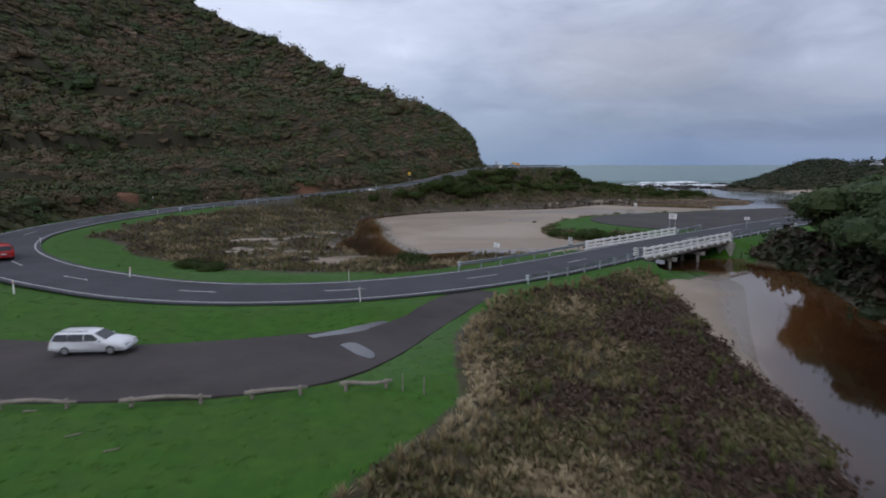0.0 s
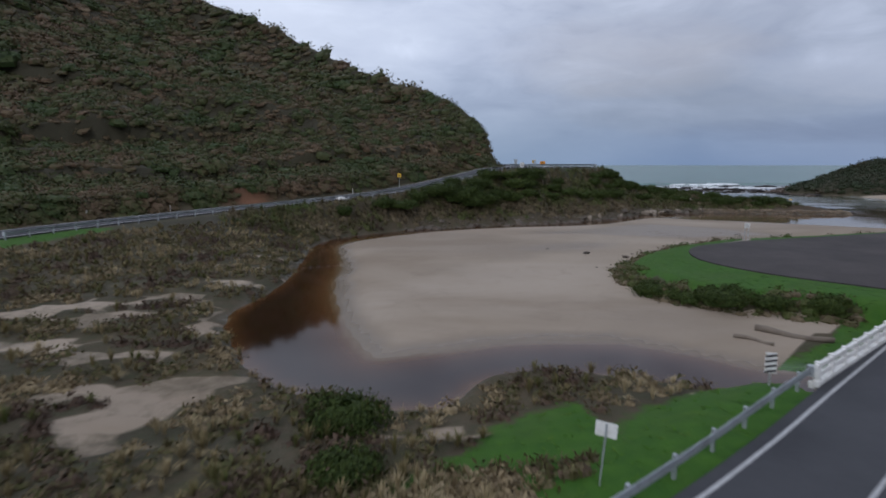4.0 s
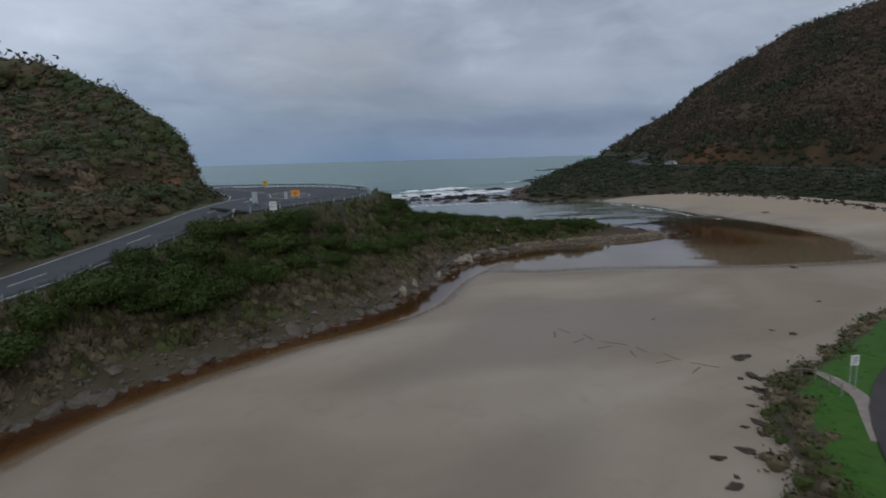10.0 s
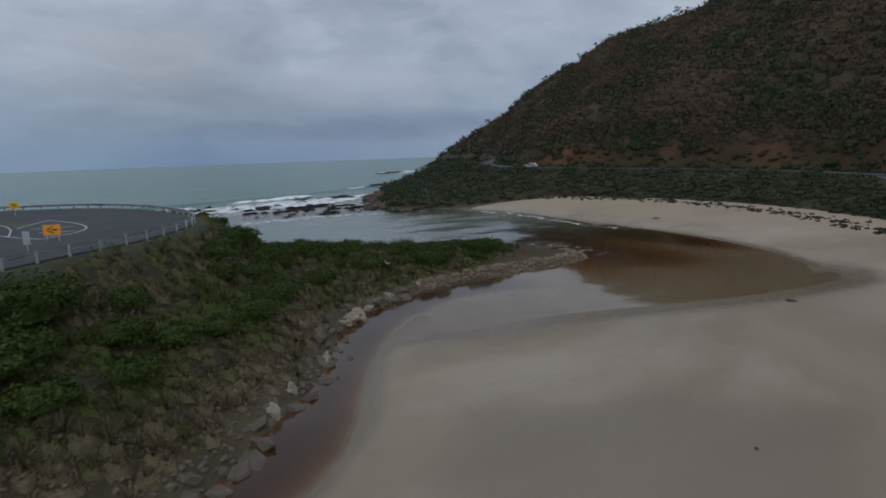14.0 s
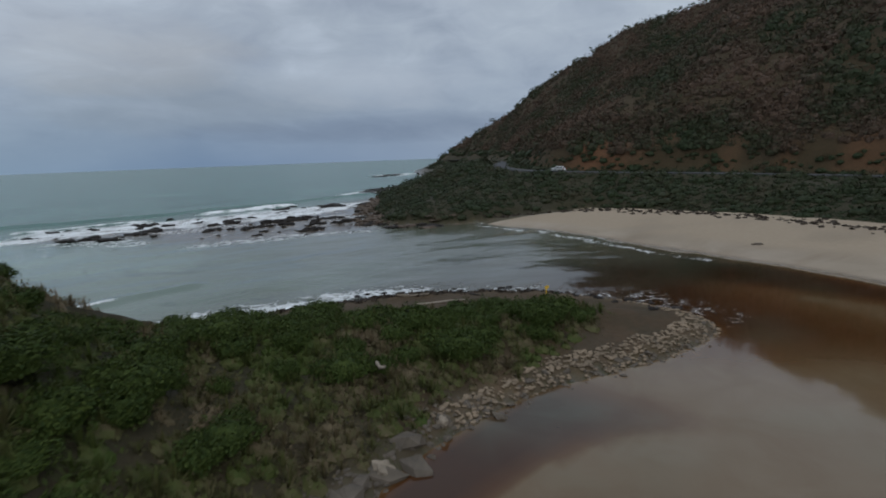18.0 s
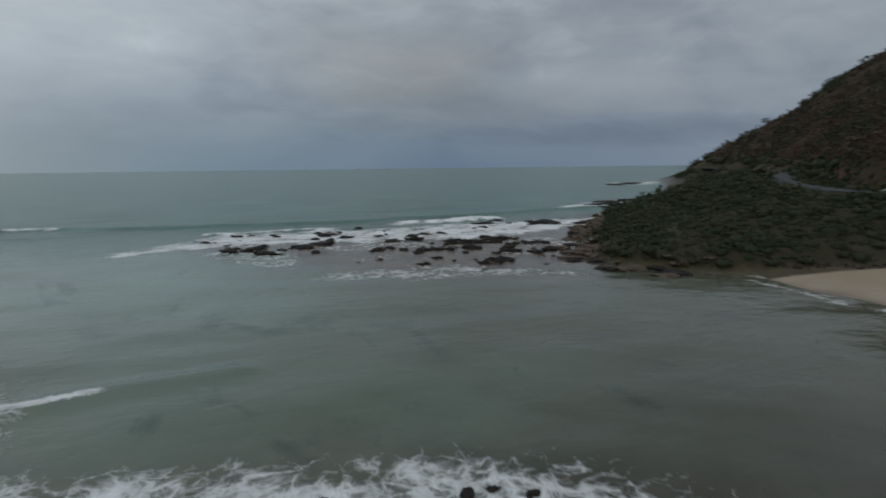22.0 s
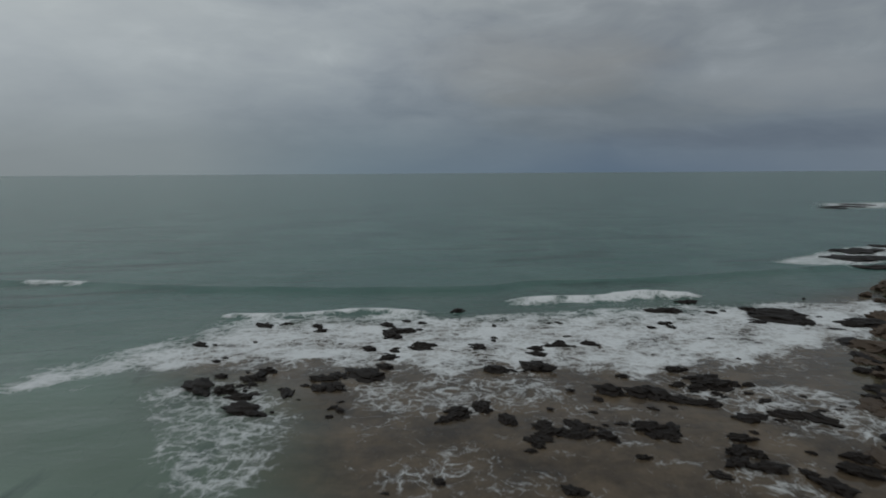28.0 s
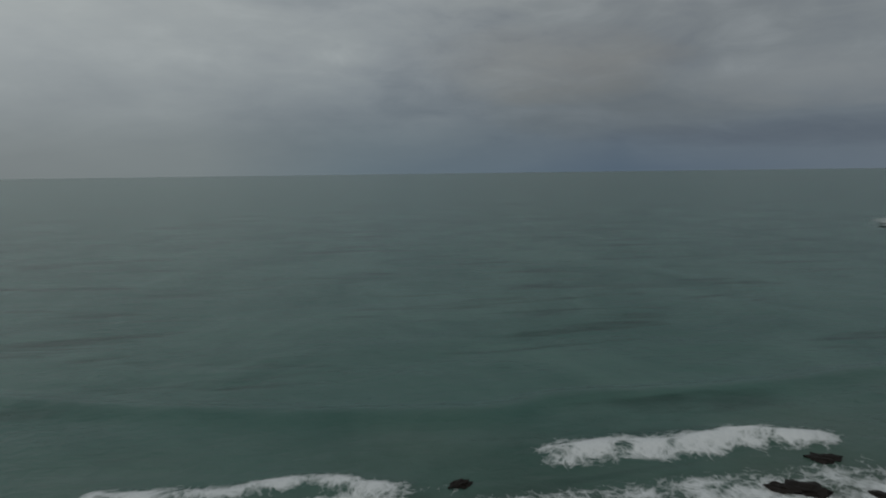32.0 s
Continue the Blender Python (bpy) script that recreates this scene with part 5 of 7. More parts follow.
for side, name in ((3.05, "edge_line"), (-3.05, "edge_line")):
    stripe = ribbon(name, offset(R2, side), 0.07, -0.07, 0.03, MAT["line"])
    stripe.parent = road
dash_mid = even(cut(R2, (150, 126), (17.5, 183)), 12.0)
for p in dash_mid:
    i = int(np.argmin(np.hypot(R2[:, 0] - p[0], R2[:, 1] - p[1])))
    piece = R2[max(0, i - 1):i + 3]
    if len(piece) > 2:
        ribbon("centre_dash", piece, 0.06, -0.06, 0.046, MAT["line"]).parent = road


def w_beam(bm, line, face):
    """A pressed W-section rail along a line, its waves towards face (+1 left, -1 right)."""
    _, n = along(line)
    prof = [(0.0, -0.155), (0.075, -0.11), (0.075, -0.06), (0.0, -0.015), (0.0, 0.015), (0.075, 0.06), (0.075, 0.11), (0.0, 0.155)]
    rows = [[bm.verts.new((p[0] + q[0] * o * face, p[1] + q[1] * o * face, p[2] + 0.56 + h)) for o, h in prof] for p, q in zip(line, n)]
    for a, b in zip(rows[:-1], rows[1:]):
        for k in range(len(prof) - 1):
            bm.faces.new((a[k], a[k + 1], b[k + 1], b[k]))
    bmesh.ops.solidify(bm, geom=bm.faces[:], thickness=0.012)


POST_MESH = bpy.data.meshes.new("post")
_bm = bmesh.new()
box(_bm, (0.11, 0.15, 1.1), (0, 0, 0.18), bevel=0.012)
box(_bm, (0.10, 0.14, 0.32), (0.0, 0.0, 0.56))
_bm.to_mesh(POST_MESH)
_bm.free()
POST_MESH.materials.append(MAT["zinc"])


def guard_rail(line, face, label, ends=True):
    top = holder("guard_rail", Matrix(), label, "guard rail", "guard rails")
    bm = bmesh.new()
    w_beam(bm, line, face)
    part("rail", bm, MAT["zinc"], top)
    _, n = along(line)
    for p in even(np.hstack([line, n]), 2.5):
        o = new("post", POST_MESH)
        o.parent = top
        o.matrix_basis = pose(p[0] - p[3] * face * 0.09, p[1] - p[4] * face * 0.09, p[2], 0, 0, math.degrees(math.atan2(p[4], p[3])))
    if ends:
        for k in (0, -1):
            p = line[k]
            bm = bmesh.new()
            bmesh.ops.create_cone(bm, cap_ends=True, segments=12, radius1=0.2, radius2=0.17, depth=0.42, matrix=Matrix.Translation((p[0], p[1], p[2] + 0.54)))
            part("end_terminal", bm, MAT["zinc"], top, "bulbous galvanised rail end")
    return top


def on_ground(points, lift=0.0, step=1.2):
    line = smooth_line(points, step)
    return np.column_stack([line[:, 0], line[:, 1], ground_z(line[:, 0], line[:, 1]) + lift])


guard_rail(smooth_line([(1.5, 51.9, 1.75), (4.2, 53.5, 1.78), (8.3, 56.9, 1.8), (13, 61, 1.88), (16, 63.5, 1.95)], 1.2), -1, "galvanised steel guard rail on the bridge approach")
guard_rail(smooth_line([(6.9, 45.7, 1.7), (11.3, 49.3, 1.75), (14.8, 52.5, 1.8), (17.4, 54.9, 1.85), (19.6, 56.9, 1.9)], 1.2), 1, "dented galvanised guard rail on the bridge approach")
guard_rail(smooth_line([(35.8, 70.2, 2.1), (39.5, 73.2, 2.15), (44, 76.8, 2.2), (50, 80.5, 2.3)], 1.2), 1, "galvanised guard rail past the bridge beside the trees")
guard_rail(smooth_line([(31.3, 75.6, 2.1), (34, 77.8, 2.15), (36, 79.6, 2.2)], 1.0), -1, "short galvanised guard rail past the bridge")
hill_line = offset(cut(R2, (-49.5, 101), (9.0, 167.5)), -4.25)
if hill_line[0][1] > hill_line[-1][1]:
    hill_line = hill_line[::-1]
guard_rail(hill_line, 1, "long galvanised guard rail above the river bank")
rim = np.column_stack([LOOKOUT[:46, 0], LOOKOUT[:46, 1], np.full(46, 10.3)])
guard_rail(rim, 1, "galvanised guard rail curving round the lookout", ends=False)

GUIDE = holder("guide_post", pose(0, 0, -50), "white plastic guide post with red reflector on the verge", "guide post", "guide posts")
_bm = bmesh.new()
box(_bm, (0.11, 0.035, 1.15), (0, 0, 0.45), bevel=0.015)
part("post", _bm, MAT["white"], GUIDE)
_bm = bmesh.new()
box(_bm, (0.06, 0.012, 0.12), (0, -0.022, 0.86))
part("reflector", _bm, MAT["reflector"], GUIDE)
GUIDE_AT = [(-32.3, 42.0), (-26.5, 47.4), (-5.9, 39.7), (-7.8, 46.4), (-45.0, 63.2), (-60.0, 83.6), (-58.5, 96.2), (-54.2, 107.0), (-48.0, 116.5), (-40.5, 124.5), (-46.5, 92.8), (-17, 146.2), (-49, 52)]
for i, (x, y) in enumerate(GUIDE_AT):
    m = pose(x, y, z_at(x, y) + 0.05, 0, 4 * math.sin(i * 2.1), 30 * i)
    if i == 0:
        GUIDE.matrix_basis = m
    else:
        copy_thing(GUIDE, m)


def sign(name, x, y, z0, w, h, top, yaw, face, label, category="sign", posts=1, tilt=0.0, art=None, back=None):
    """A flat board on one or two posts; art() adds shapes on its front, which looks along -y before the turn."""
    ob = holder(name, pose(x, y, z0, 0, tilt, yaw), label, category)
    for k in range(posts):
        bm = bmesh.new()
        px = 0 if posts == 1 else (k - 0.5) * w * 0.7
        rod(bm, (px, 0.03, -0.3), (px, 0.03, top - 0.03), 0.032, seg=10)
        part("post", bm, MAT["zinc"], ob)
    bm = bmesh.new()
    box(bm, (w, 0.02, h), (0, 0, top - h / 2), bevel=0.006)
    part("board", bm, face, ob)
    if art:
        art(ob, w, h, top)
    return ob


def bar_shape(ob, name, mat, x0, x1, z0, z1, y=-0.016, skew=0.0):
    bm = bmesh.new()
    v = [bm.verts.new((x, yy, z)) for yy in (y, y + 0.004) for x, z in ((x0, z0), (x1, z0 + skew), (x1, z1 + skew), (x0, z1))]
    for f in ((0, 1, 2, 3), (7, 6, 5, 4), (0, 4, 5, 1), (1, 5, 6, 2), (2, 6, 7, 3), (3, 7, 4, 0)):
        bm.faces.new([v[i] for i in f])
    bmesh.ops.recalc_face_normals(bm, faces=bm.faces)
    part(name, bm, mat, ob)


def stripes(ob, w, h, top):
    for k in range(4):
        z = top - h + 0.02 + k * h / 4
        bar_shape(ob, "stripe", MAT["black"], -w / 2 + 0.01, w / 2 - 0.01, z - 0.03, z + 0.08, skew=0.09)


def lines_of_text(ob, w, h, top):
    for k in range(4):
        z = top - h * (0.22 + 0.19 * k)
        bar_shape(ob, "text_bar", MAT["black"], -w * 0.36, w * (0.36 - 0.1 * (k % 2)), z - h * 0.03, z + h * 0.03)


def arrow(ob, w, h, top):
    zc = top - h / 2
    for s in (-1, 1):
        bar_shape(ob, "chevron", MAT["black"], -w * 0.28, w * 0.1, zc + (0.0 if s > 0 else -0.10 * h), zc + (0.10 * h if s > 0 else 0.0), skew=s * h * 0.26)
    bar_shape(ob, "chevron", MAT["black"], -w * 0.05, w * 0.32, zc - h * 0.07, zc + h * 0.07, y=-0.022)


def symbol(ob, w, h, top):
    bar_shape(ob, "symbol", MAT["white"], -w * 0.28, w * 0.28, top - h * 0.45, top - h * 0.15)
    bar_shape(ob, "symbol", MAT["white"], -w * 0.2, w * 0.2, top - h * 0.8, top - h * 0.6)


sign("roadside_sign", -56.3, 112.6, 4.2, 0.75, 0.95, 2.3, 20, MAT["blue"], "blue roadside service sign on a steel post", art=symbol)
sign("roadside_sign", 5.2, 56.0, 1.7, 0.62, 0.45, 2.0, 155, MAT["white"], "pale grey back of a road sign on a thin post", tilt=-4)
sign("hazard_board", 14.3, 63.5, 1.9, 0.45, 0.9, 1.35, -10, MAT["white"], "black and white striped hazard board at the bridge end", art=stripes)
sign("hazard_board", 19.2, 56.2, 1.9, 0.45, 0.9, 1.25, -20, MAT["white"], "black and white striped hazard board at the bridge end", art=stripes)
sign("notice_board", 31.4, 77.8, 2.1, 1.0, 0.75, 2.6, -30, MAT["white"], "white lettered notice board on two posts past the bridge", posts=2, art=lines_of_text)
sign("roadside_sign", 42.2, 79.0, 2.2, 0.7, 0.4, 1.9, -40, MAT["white"], "small white roadside sign past the bridge", art=lines_of_text)
sign("warning_sign", -9.0, 153.6, 6.9, 0.75, 0.75, 2.3, -10, MAT["yellow"], "yellow warning sign against the hillside", art=arrow)
sign("beach_sign", 36.9, 109.5, 2.1, 0.55, 0.6, 1.9, -20, MAT["white"], "white beach safety sign on the grass by the car park", posts=2, art=lines_of_text)
sign("square_sign", 15.9, 159.6, 9.6, 0.8, 0.95, 1.75, -25, MAT["white"], "white square sign behind the lookout guard rail", art=lines_of_text)
sign("arrow_sign", 22.8, 176.3, 10.33, 1.25, 0.85, 1.35, -30, MAT["orange"], "orange arrow board standing on the lookout asphalt", posts=2, art=arrow)
sign("chevron_sign", 26.0, 212.0, 10.33, 1.1, 0.85, 1.8, -30, MAT["yellow"], "yellow chevron curve sign on the lookout island", art=arrow)
sign("tall_sign", 15.5, 167.8, 10.33, 0.75, 1.3, 1.75, 145, MAT["zinc"], "tall grey back of a tourist sign at the lookout", posts=2)
sign("tall_sign", 20.2, 171.2, 10.33, 0.45, 0.95, 1.45, 145, MAT["zinc"], "narrow grey back of a sign at the lookout")

# painted island and arrows on the lookout
PAINT = [[(20, 187), (22.2, 190.5), (25.6, 197), (27.2, 199.5)], [(22.2, 178.8), (25.6, 181.6), (27.6, 186), (28, 193), (27.2, 199)], [(22.4, 179), (21.2, 183), (20.4, 187)], [(23.4, 184.5), (26, 183.2)], [(23.6, 189.5), (27, 188)],
         [(15.5, 176), (17.2, 180), (18.2, 186)], [(14.5, 181.5), (19, 189), (22, 199), (22, 210)]]
for pts in PAINT:
    line = smooth_line([(x, y, 10.33) for x, y in pts], 1.0)
    ribbon("painted_line", line, 0.09, -0.09, 0.008, MAT["line"]).parent = lookout

# ---- bridge ----
B_DIR = math.degrees(math.atan2(12.0, 14.75))
bridge = holder("road_bridge", pose(25.65, 66.4, 0, 0, -0.6, B_DIR), "small road bridge with white railings on timber and concrete piles", "bridge")
HALF, WIDE, DECK = 9.5, 3.62, 2.0
bm = bmesh.new()
box(bm, (2 * HALF, 2 * WIDE, 0.28), (0, 0, DECK - 0.14 - 0.05), bevel=0.03)
part("deck", bm, MAT["concrete"], bridge)
for y in (-2.6, -0.9, 0.9, 2.6):
    bm = bmesh.new()
    box(bm, (2 * HALF - 0.1, 0.35, 0.42), (0, y, DECK - 0.54), bevel=0.02)
    part("girder", bm, MAT["concrete"], bridge)
for x in (-3.1, 3.1):
    bm = bmesh.new()
    box(bm, (0.5, 2 * WIDE, 0.4), (x, 0, DECK - 0.94), bevel=0.04)
    part("crosshead", bm, MAT["concrete"], bridge)
    for y in (-2.9, -1.0, 1.0, 2.9):
        bm = bmesh.new()
        rod(bm, (x, y, -1.2), (x, y, DECK - 1.1), 0.2, 0.18, 12)
        part("pile", bm, MAT["concrete"], bridge)
for s in (-1, 1):
    bm = bmesh.new()
    box(bm, (0.7, 2 * WIDE + 0.8, 2.6), (s * (HALF + 0.3), 0, DECK - 1.65), bevel=0.05)
    part("abutment", bm, MAT["concrete"], bridge)
RAIL_POST = bpy.data.meshes.new("railing_post")
_bm = bmesh.new()
box(_bm, (0.2, 0.2, 1.05), (0, 0, 0.5), bevel=0.025)
box(_bm, (0.24, 0.24, 0.06), (0, 0, 1.04), bevel=0.02)
box(_bm, (0.16, 0.26, 0.3), (0, 0.16, 0.02), bevel=0.03)
_bm.to_mesh(RAIL_POST)
_bm.free()
RAIL_POST.materials.append(MAT["white"])
for s in (-1, 1):
    y = s * (WIDE - 0.05)
    for h, size in ((0.10, (2 * HALF, 0.28, 0.26)), (0.48, (2 * HALF, 0.12, 0.2)), (0.88, (2 * HALF + 0.2, 0.17, 0.2))):
        bm = bmesh.new()
        box(bm, size, (0, y, DECK + h), bevel=0.02)
        part("kerb_beam" if h < 0.2 else "handrail", bm, MAT["white"], bridge)
    for k in range(13):
        o = new("railing_post", RAIL_POST)
        o.parent = bridge
        o.matrix_basis = pose(-HALF + 0.15 + k * (2 * HALF - 0.3) / 12, y, DECK - 0.02, 0, 0, 0 if s > 0 else 180)


# ---- cars ----
def car(name, m, paint, label):
    """An estate car about 4.9 m long, its nose towards +x."""
    top = holder(name, m, label, "car")
    prof = [(-2.42, 0.36), (-2.45, 0.62), (-2.36, 0.92), (-2.12, 1.38), (-1.75, 1.47), (-0.2, 1.48), (0.35, 1.40), (1.12, 0.97), (1.9, 0.86), (2.32, 0.70), (2.42, 0.5), (2.38, 0.28), (1.0, 0.2), (-1.6, 0.2)]
    bm = bmesh.new()
    rows = []
    for y, k in ((-0.88, 0.93), (-0.82, 1.0), (-0.4, 1.015), (0.4, 1.015), (0.82, 1.0), (0.88, 0.93)):
        rows.append([bm.verts.new((x * (0.985 if abs(y) > 0.85 else 1), y * (1 - 0.17 * max(0, z - 0.9) / 0.55), 0.2 + (z - 0.2) * k)) for x, z in prof])
    for a, b in zip(rows[:-1], rows[1:]):
        for i in range(len(prof)):
            j = (i + 1) % len(prof)
            bm.faces.new((a[i], b[i], b[j], a[j]))
    bm.faces.new(rows[0]), bm.faces.new(rows[-1][::-1])
    bmesh.ops.recalc_face_normals(bm, faces=bm.faces)
    bmesh.ops.bevel(bm, geom=[e for e in bm.edges if e.calc_face_angle(0) > 0.5], offset=0.05, segments=3, affect="EDGES")
    part("body", bm, paint, top, smooth=True)

    def pane(name, pts, mat, grow=0.012):
        bm = bmesh.new()
        a = [bm.verts.new(p) for p in pts]
        bm.faces.new(a)
        bmesh.ops.recalc_face_normals(bm, faces=bm.faces)
        bmesh.ops.solidify(bm, geom=bm.faces[:], thickness=grow)
        return part(name, bm, mat, top)

    for s in (-1, 1):
        lo, hi = 0.872 * s, 0.765 * s
        for x0, x1, t0, t1 in ((-2.15, -1.3, -1.98, -1.28), (-1.22, -0.28, -1.2, -0.25), (-0.2, 0.86, -0.17, 0.28)):
            pane("side_window", [(x0, lo, 0.96), (x1, lo, 0.94), (t1, hi, 1.37), (t0, hi, 1.37)], MAT["glass"], 0.03)
    pane("windscreen", [(1.1, -0.72, 1.0), (1.1, 0.72, 1.0), (0.42, 0.62, 1.40), (0.42, -0.62, 1.40)], MAT["glass"], -0.03)
    pane("rear_window", [(-2.38, -0.7, 0.98), (-2.38, 0.7, 0.98), (-2.17, 0.62, 1.36), (-2.17, -0.62, 1.36)], MAT["glass"], 0.03)
    for s in (-1, 1):
        bm = bmesh.new()
        box(bm, (0.16, 0.36, 0.15), (2.31, s * 0.6, 0.66), bevel=0.03)
        part("headlight", bm, MAT["lamp"], top)
        bm = bmesh.new()
        box(bm, (0.1, 0.3, 0.26), (-2.38, s * 0.68, 0.78), bevel=0.03)
        part("tail_light", bm, MAT["tail"], top)
        bm = bmesh.new()
        box(bm, (0.12, 0.2, 0.13), (0.78, s * 0.98, 1.0), bevel=0.04)
        part("door_mirror", bm, paint, top)
        bm = bmesh.new()
        rod(bm, (-1.8, s * 0.62, 1.53), (0.0, s * 0.62, 1.53), 0.018)
        part("roof_rail", bm, MAT["black"], top)
        for x in (-1.42, 1.42):
            wheel = holder("wheel", Matrix(), "", "")
            wheel.parent = top
            wheel.matrix_basis = pose(x, s * 0.80, 0.31)
            bm = bmesh.new()
            bmesh.ops.create_cone(bm, cap_ends=True, segments=24, radius1=0.315, radius2=0.315, depth=0.21, matrix=Matrix.Rotation(radians(90), 4, "X"))
            bmesh.ops.bevel(bm, geom=[e for e in bm.edges if len(e.link_faces) == 2 and e.calc_face_angle(0) > 1], offset=0.04, segments=2, affect="EDGES")
            part("tyre", bm, MAT["rubber"], wheel)
            bm = bmesh.new()
            bmesh.ops.create_cone(bm, cap_ends=True, segments=16, radius1=0.2, radius2=0.2, depth=0.225, matrix=Matrix.Rotation(radians(90), 4, "X"))
            part("rim", bm, MAT["alloy"], wheel)
    for x in (-2.43, 2.4):
        bm = bmesh.new()
        box(bm, (0.12, 1.6, 0.2), (x, 0, 0.42), bevel=0.05)
        part("bumper", bm, paint, top)
    bm = bmesh.new()
    box(bm, (0.02, 0.42, 0.1), (-2.5, 0, 0.62))
    part("number_plate", bm, MAT["white"], top)
    return top


car("estate_car", pose(-19.45, 30.7, 1.1, 0, 0, 4) @ Matrix.Scale(0.84, 4), MAT["car_white"], "white estate car parked on the gravel track")
car("red_car", pose(-43.5, 55.3, z_road(-43.5, 55.3) + 0.04, 0, 0, 135), MAT["car_red"], "dark red car on the hairpin road")

e_at = EAST_ROAD[int(np.argmin(np.hypot(EAST_ROAD[:, 0] - 186.5, EAST_ROAD[:, 1] - 243)))]
car("white_car", pose(e_at[0] - 1.6, e_at[1], e_at[2] + 0.05, 0, 0, 98), MAT["car_white"], "small white car on the road along the far hillside")

# ---- gravel track, its puddles and log rails ----
track_ring = [(p[0], p[1], max(float(ground_z(p[0], p[1])), 1.0) + 0.05) for p in TRACK]
track = tagged(slab("track", track_ring, 0.0, -0.4, MAT["gravel"]), "dark wet gravel track joining the coast road", "track", kind="structure")
for pts in ([(-8.3, 33.6), (-6.0, 35.2), (-3.9, 36.3), (-3.6, 35.8), (-5.6, 34.3), (-7.8, 33.2)], [(-6.0, 31.9), (-5.2, 32.3), (-3.8, 30.4), (-3.9, 29.5), (-4.8, 30.2)], [(-1.8, 34.8), (-1.2, 36.8), (-0.3, 38.0), (-0.5, 36.0)]):
    ring = smooth_line(pts, 0.4)
    ring = [(p[0], p[1], max(z_at(float(p[0]), float(p[1])), 1.0) + 0.075) for p in ring]
    tagged(slab("puddle", ring, 0.0, -0.1, MAT["pool"]), "shallow rain puddle reflecting the sky on the track", "puddle", "puddles on the track")


def log_rail(a, b, r, label, name="log_barrier", mat="timber", lift=0.22):
    za, zb = max(z_at(*a), 0.15), max(z_at(*b), 0.15)
    ob = holder(name, pose(*a, za), label, "log")
    d = Vector((b[0] - a[0], b[1] - a[1], zb - za))
    bm = bmesh.new()
    n = 7
    rings = []
    side = Vector((-d.y, d.x, 0)).normalized()
    for i in range(n):
        t = i / (n - 1)
        c = d * t + Vector((0, 0, lift)) + side * (0.7 * r * math.sin(5 * t + a[0])) + Vector((0, 0, 0.3 * r * math.sin(7 * t + a[1])))
        rr = r * (1 - 0.3 * t)
        rings.append([bm.verts.new(c + side * rr * math.cos(k * math.tau / 8) + Vector((0, 0, rr * math.sin(k * math.tau / 8)))) for k in range(8)])
    for p, q in zip(rings[:-1], rings[1:]):
        for k in range(8):
            bm.faces.new((p[k], p[(k + 1) % 8], q[(k + 1) % 8], q[k]))
    bm.faces.new(rings[0][::-1]), bm.faces.new(rings[-1])
    bmesh.ops.recalc_face_normals(bm, faces=bm.faces)
    part("log", bm, MAT[mat], ob, smooth=True)
    if name == "log_barrier":
        for t in (0.12, 0.88):
            bm = bmesh.new()
            c = d * t
            rod(bm, (c.x, c.y, c.z - 0.3), (c.x, c.y, c.z + lift + 0.1), 0.09, 0.085)
            part("stump", bm, MAT["timber"], ob)
    return ob


for a, b in (((-8.9, 24.3), (-6.2, 24.9)), ((-4.8, 25.2), (-2.4, 25.7)), ((-14.0, 23.5), (-10.2, 23.9)), ((-19.5, 23.2), (-15.8, 23.4)), ((-25, 23.2), (-21, 23.2))):
    tagged(log_rail(a, b, 0.11, "low weathered log barrier beside the gravel track", lift=0.34), group="log barriers")
for i, (x, y, g) in enumerate(((-12.4, 19.5, 40), (-14.6, 20.7, 30), (-17.9, 23.0, 10))):
    tagged(log_rail((x, y), (x + 0.55 * math.cos(radians(g)), y + 0.55 * math.sin(radians(g))), 0.035, "bleached stick lying on the grass", "stick", "log", 0.03), group="sticks on the grass")
for x, y in ((-0.9, 25.2), (-1.9, 25.4)):
    o = holder("marker_post", pose(x, y, z_at(x, y)), "thin timber marker post in the grass", "post", "marker posts")
    bm = bmesh.new()
    rod(bm, (0, 0, -0.2), (0.03, 0, 0.85), 0.035, 0.03)
    part("post", bm, MAT["timber"], o)

# ---- driftwood and weed ----
log_rail((75.5, 191.4), (79.9, 188.6), 0.17, "long bleached driftwood log on the shingle", "driftwood_log", "log", 0.15)
log_rail((62.1, 185.4), (63.0, 183.9), 0.13, "bleached driftwood stump in the spit scrub", "driftwood_log", "log", 0.9)
log_rail((60.1, 200.3), (61.6, 199.7), 0.1, "bleached driftwood log on the shingle", "driftwood_log", "log", 0.1)
log_rail((77.0, 196.4), (80.0, 194.2), 0.16, "dark wet driftwood log at the surf's edge", "driftwood_log", "wood", 0.15)
log_rail((20.5, 76.2), (23.9, 73.6), 0.24, "dark waterlogged log beside the bridge", "driftwood_log", "wood", 0.1)
log_rail((18.6, 75.0), (20.2, 73.4), 0.16, "dark waterlogged log beside the bridge", "driftwood_log", "wood", 0.05)
log_rail((58.1, 176.9), (58.3, 176.2), 0.16, "pale dead trunk standing in the scrub", "driftwood_log", "log", 1.0)


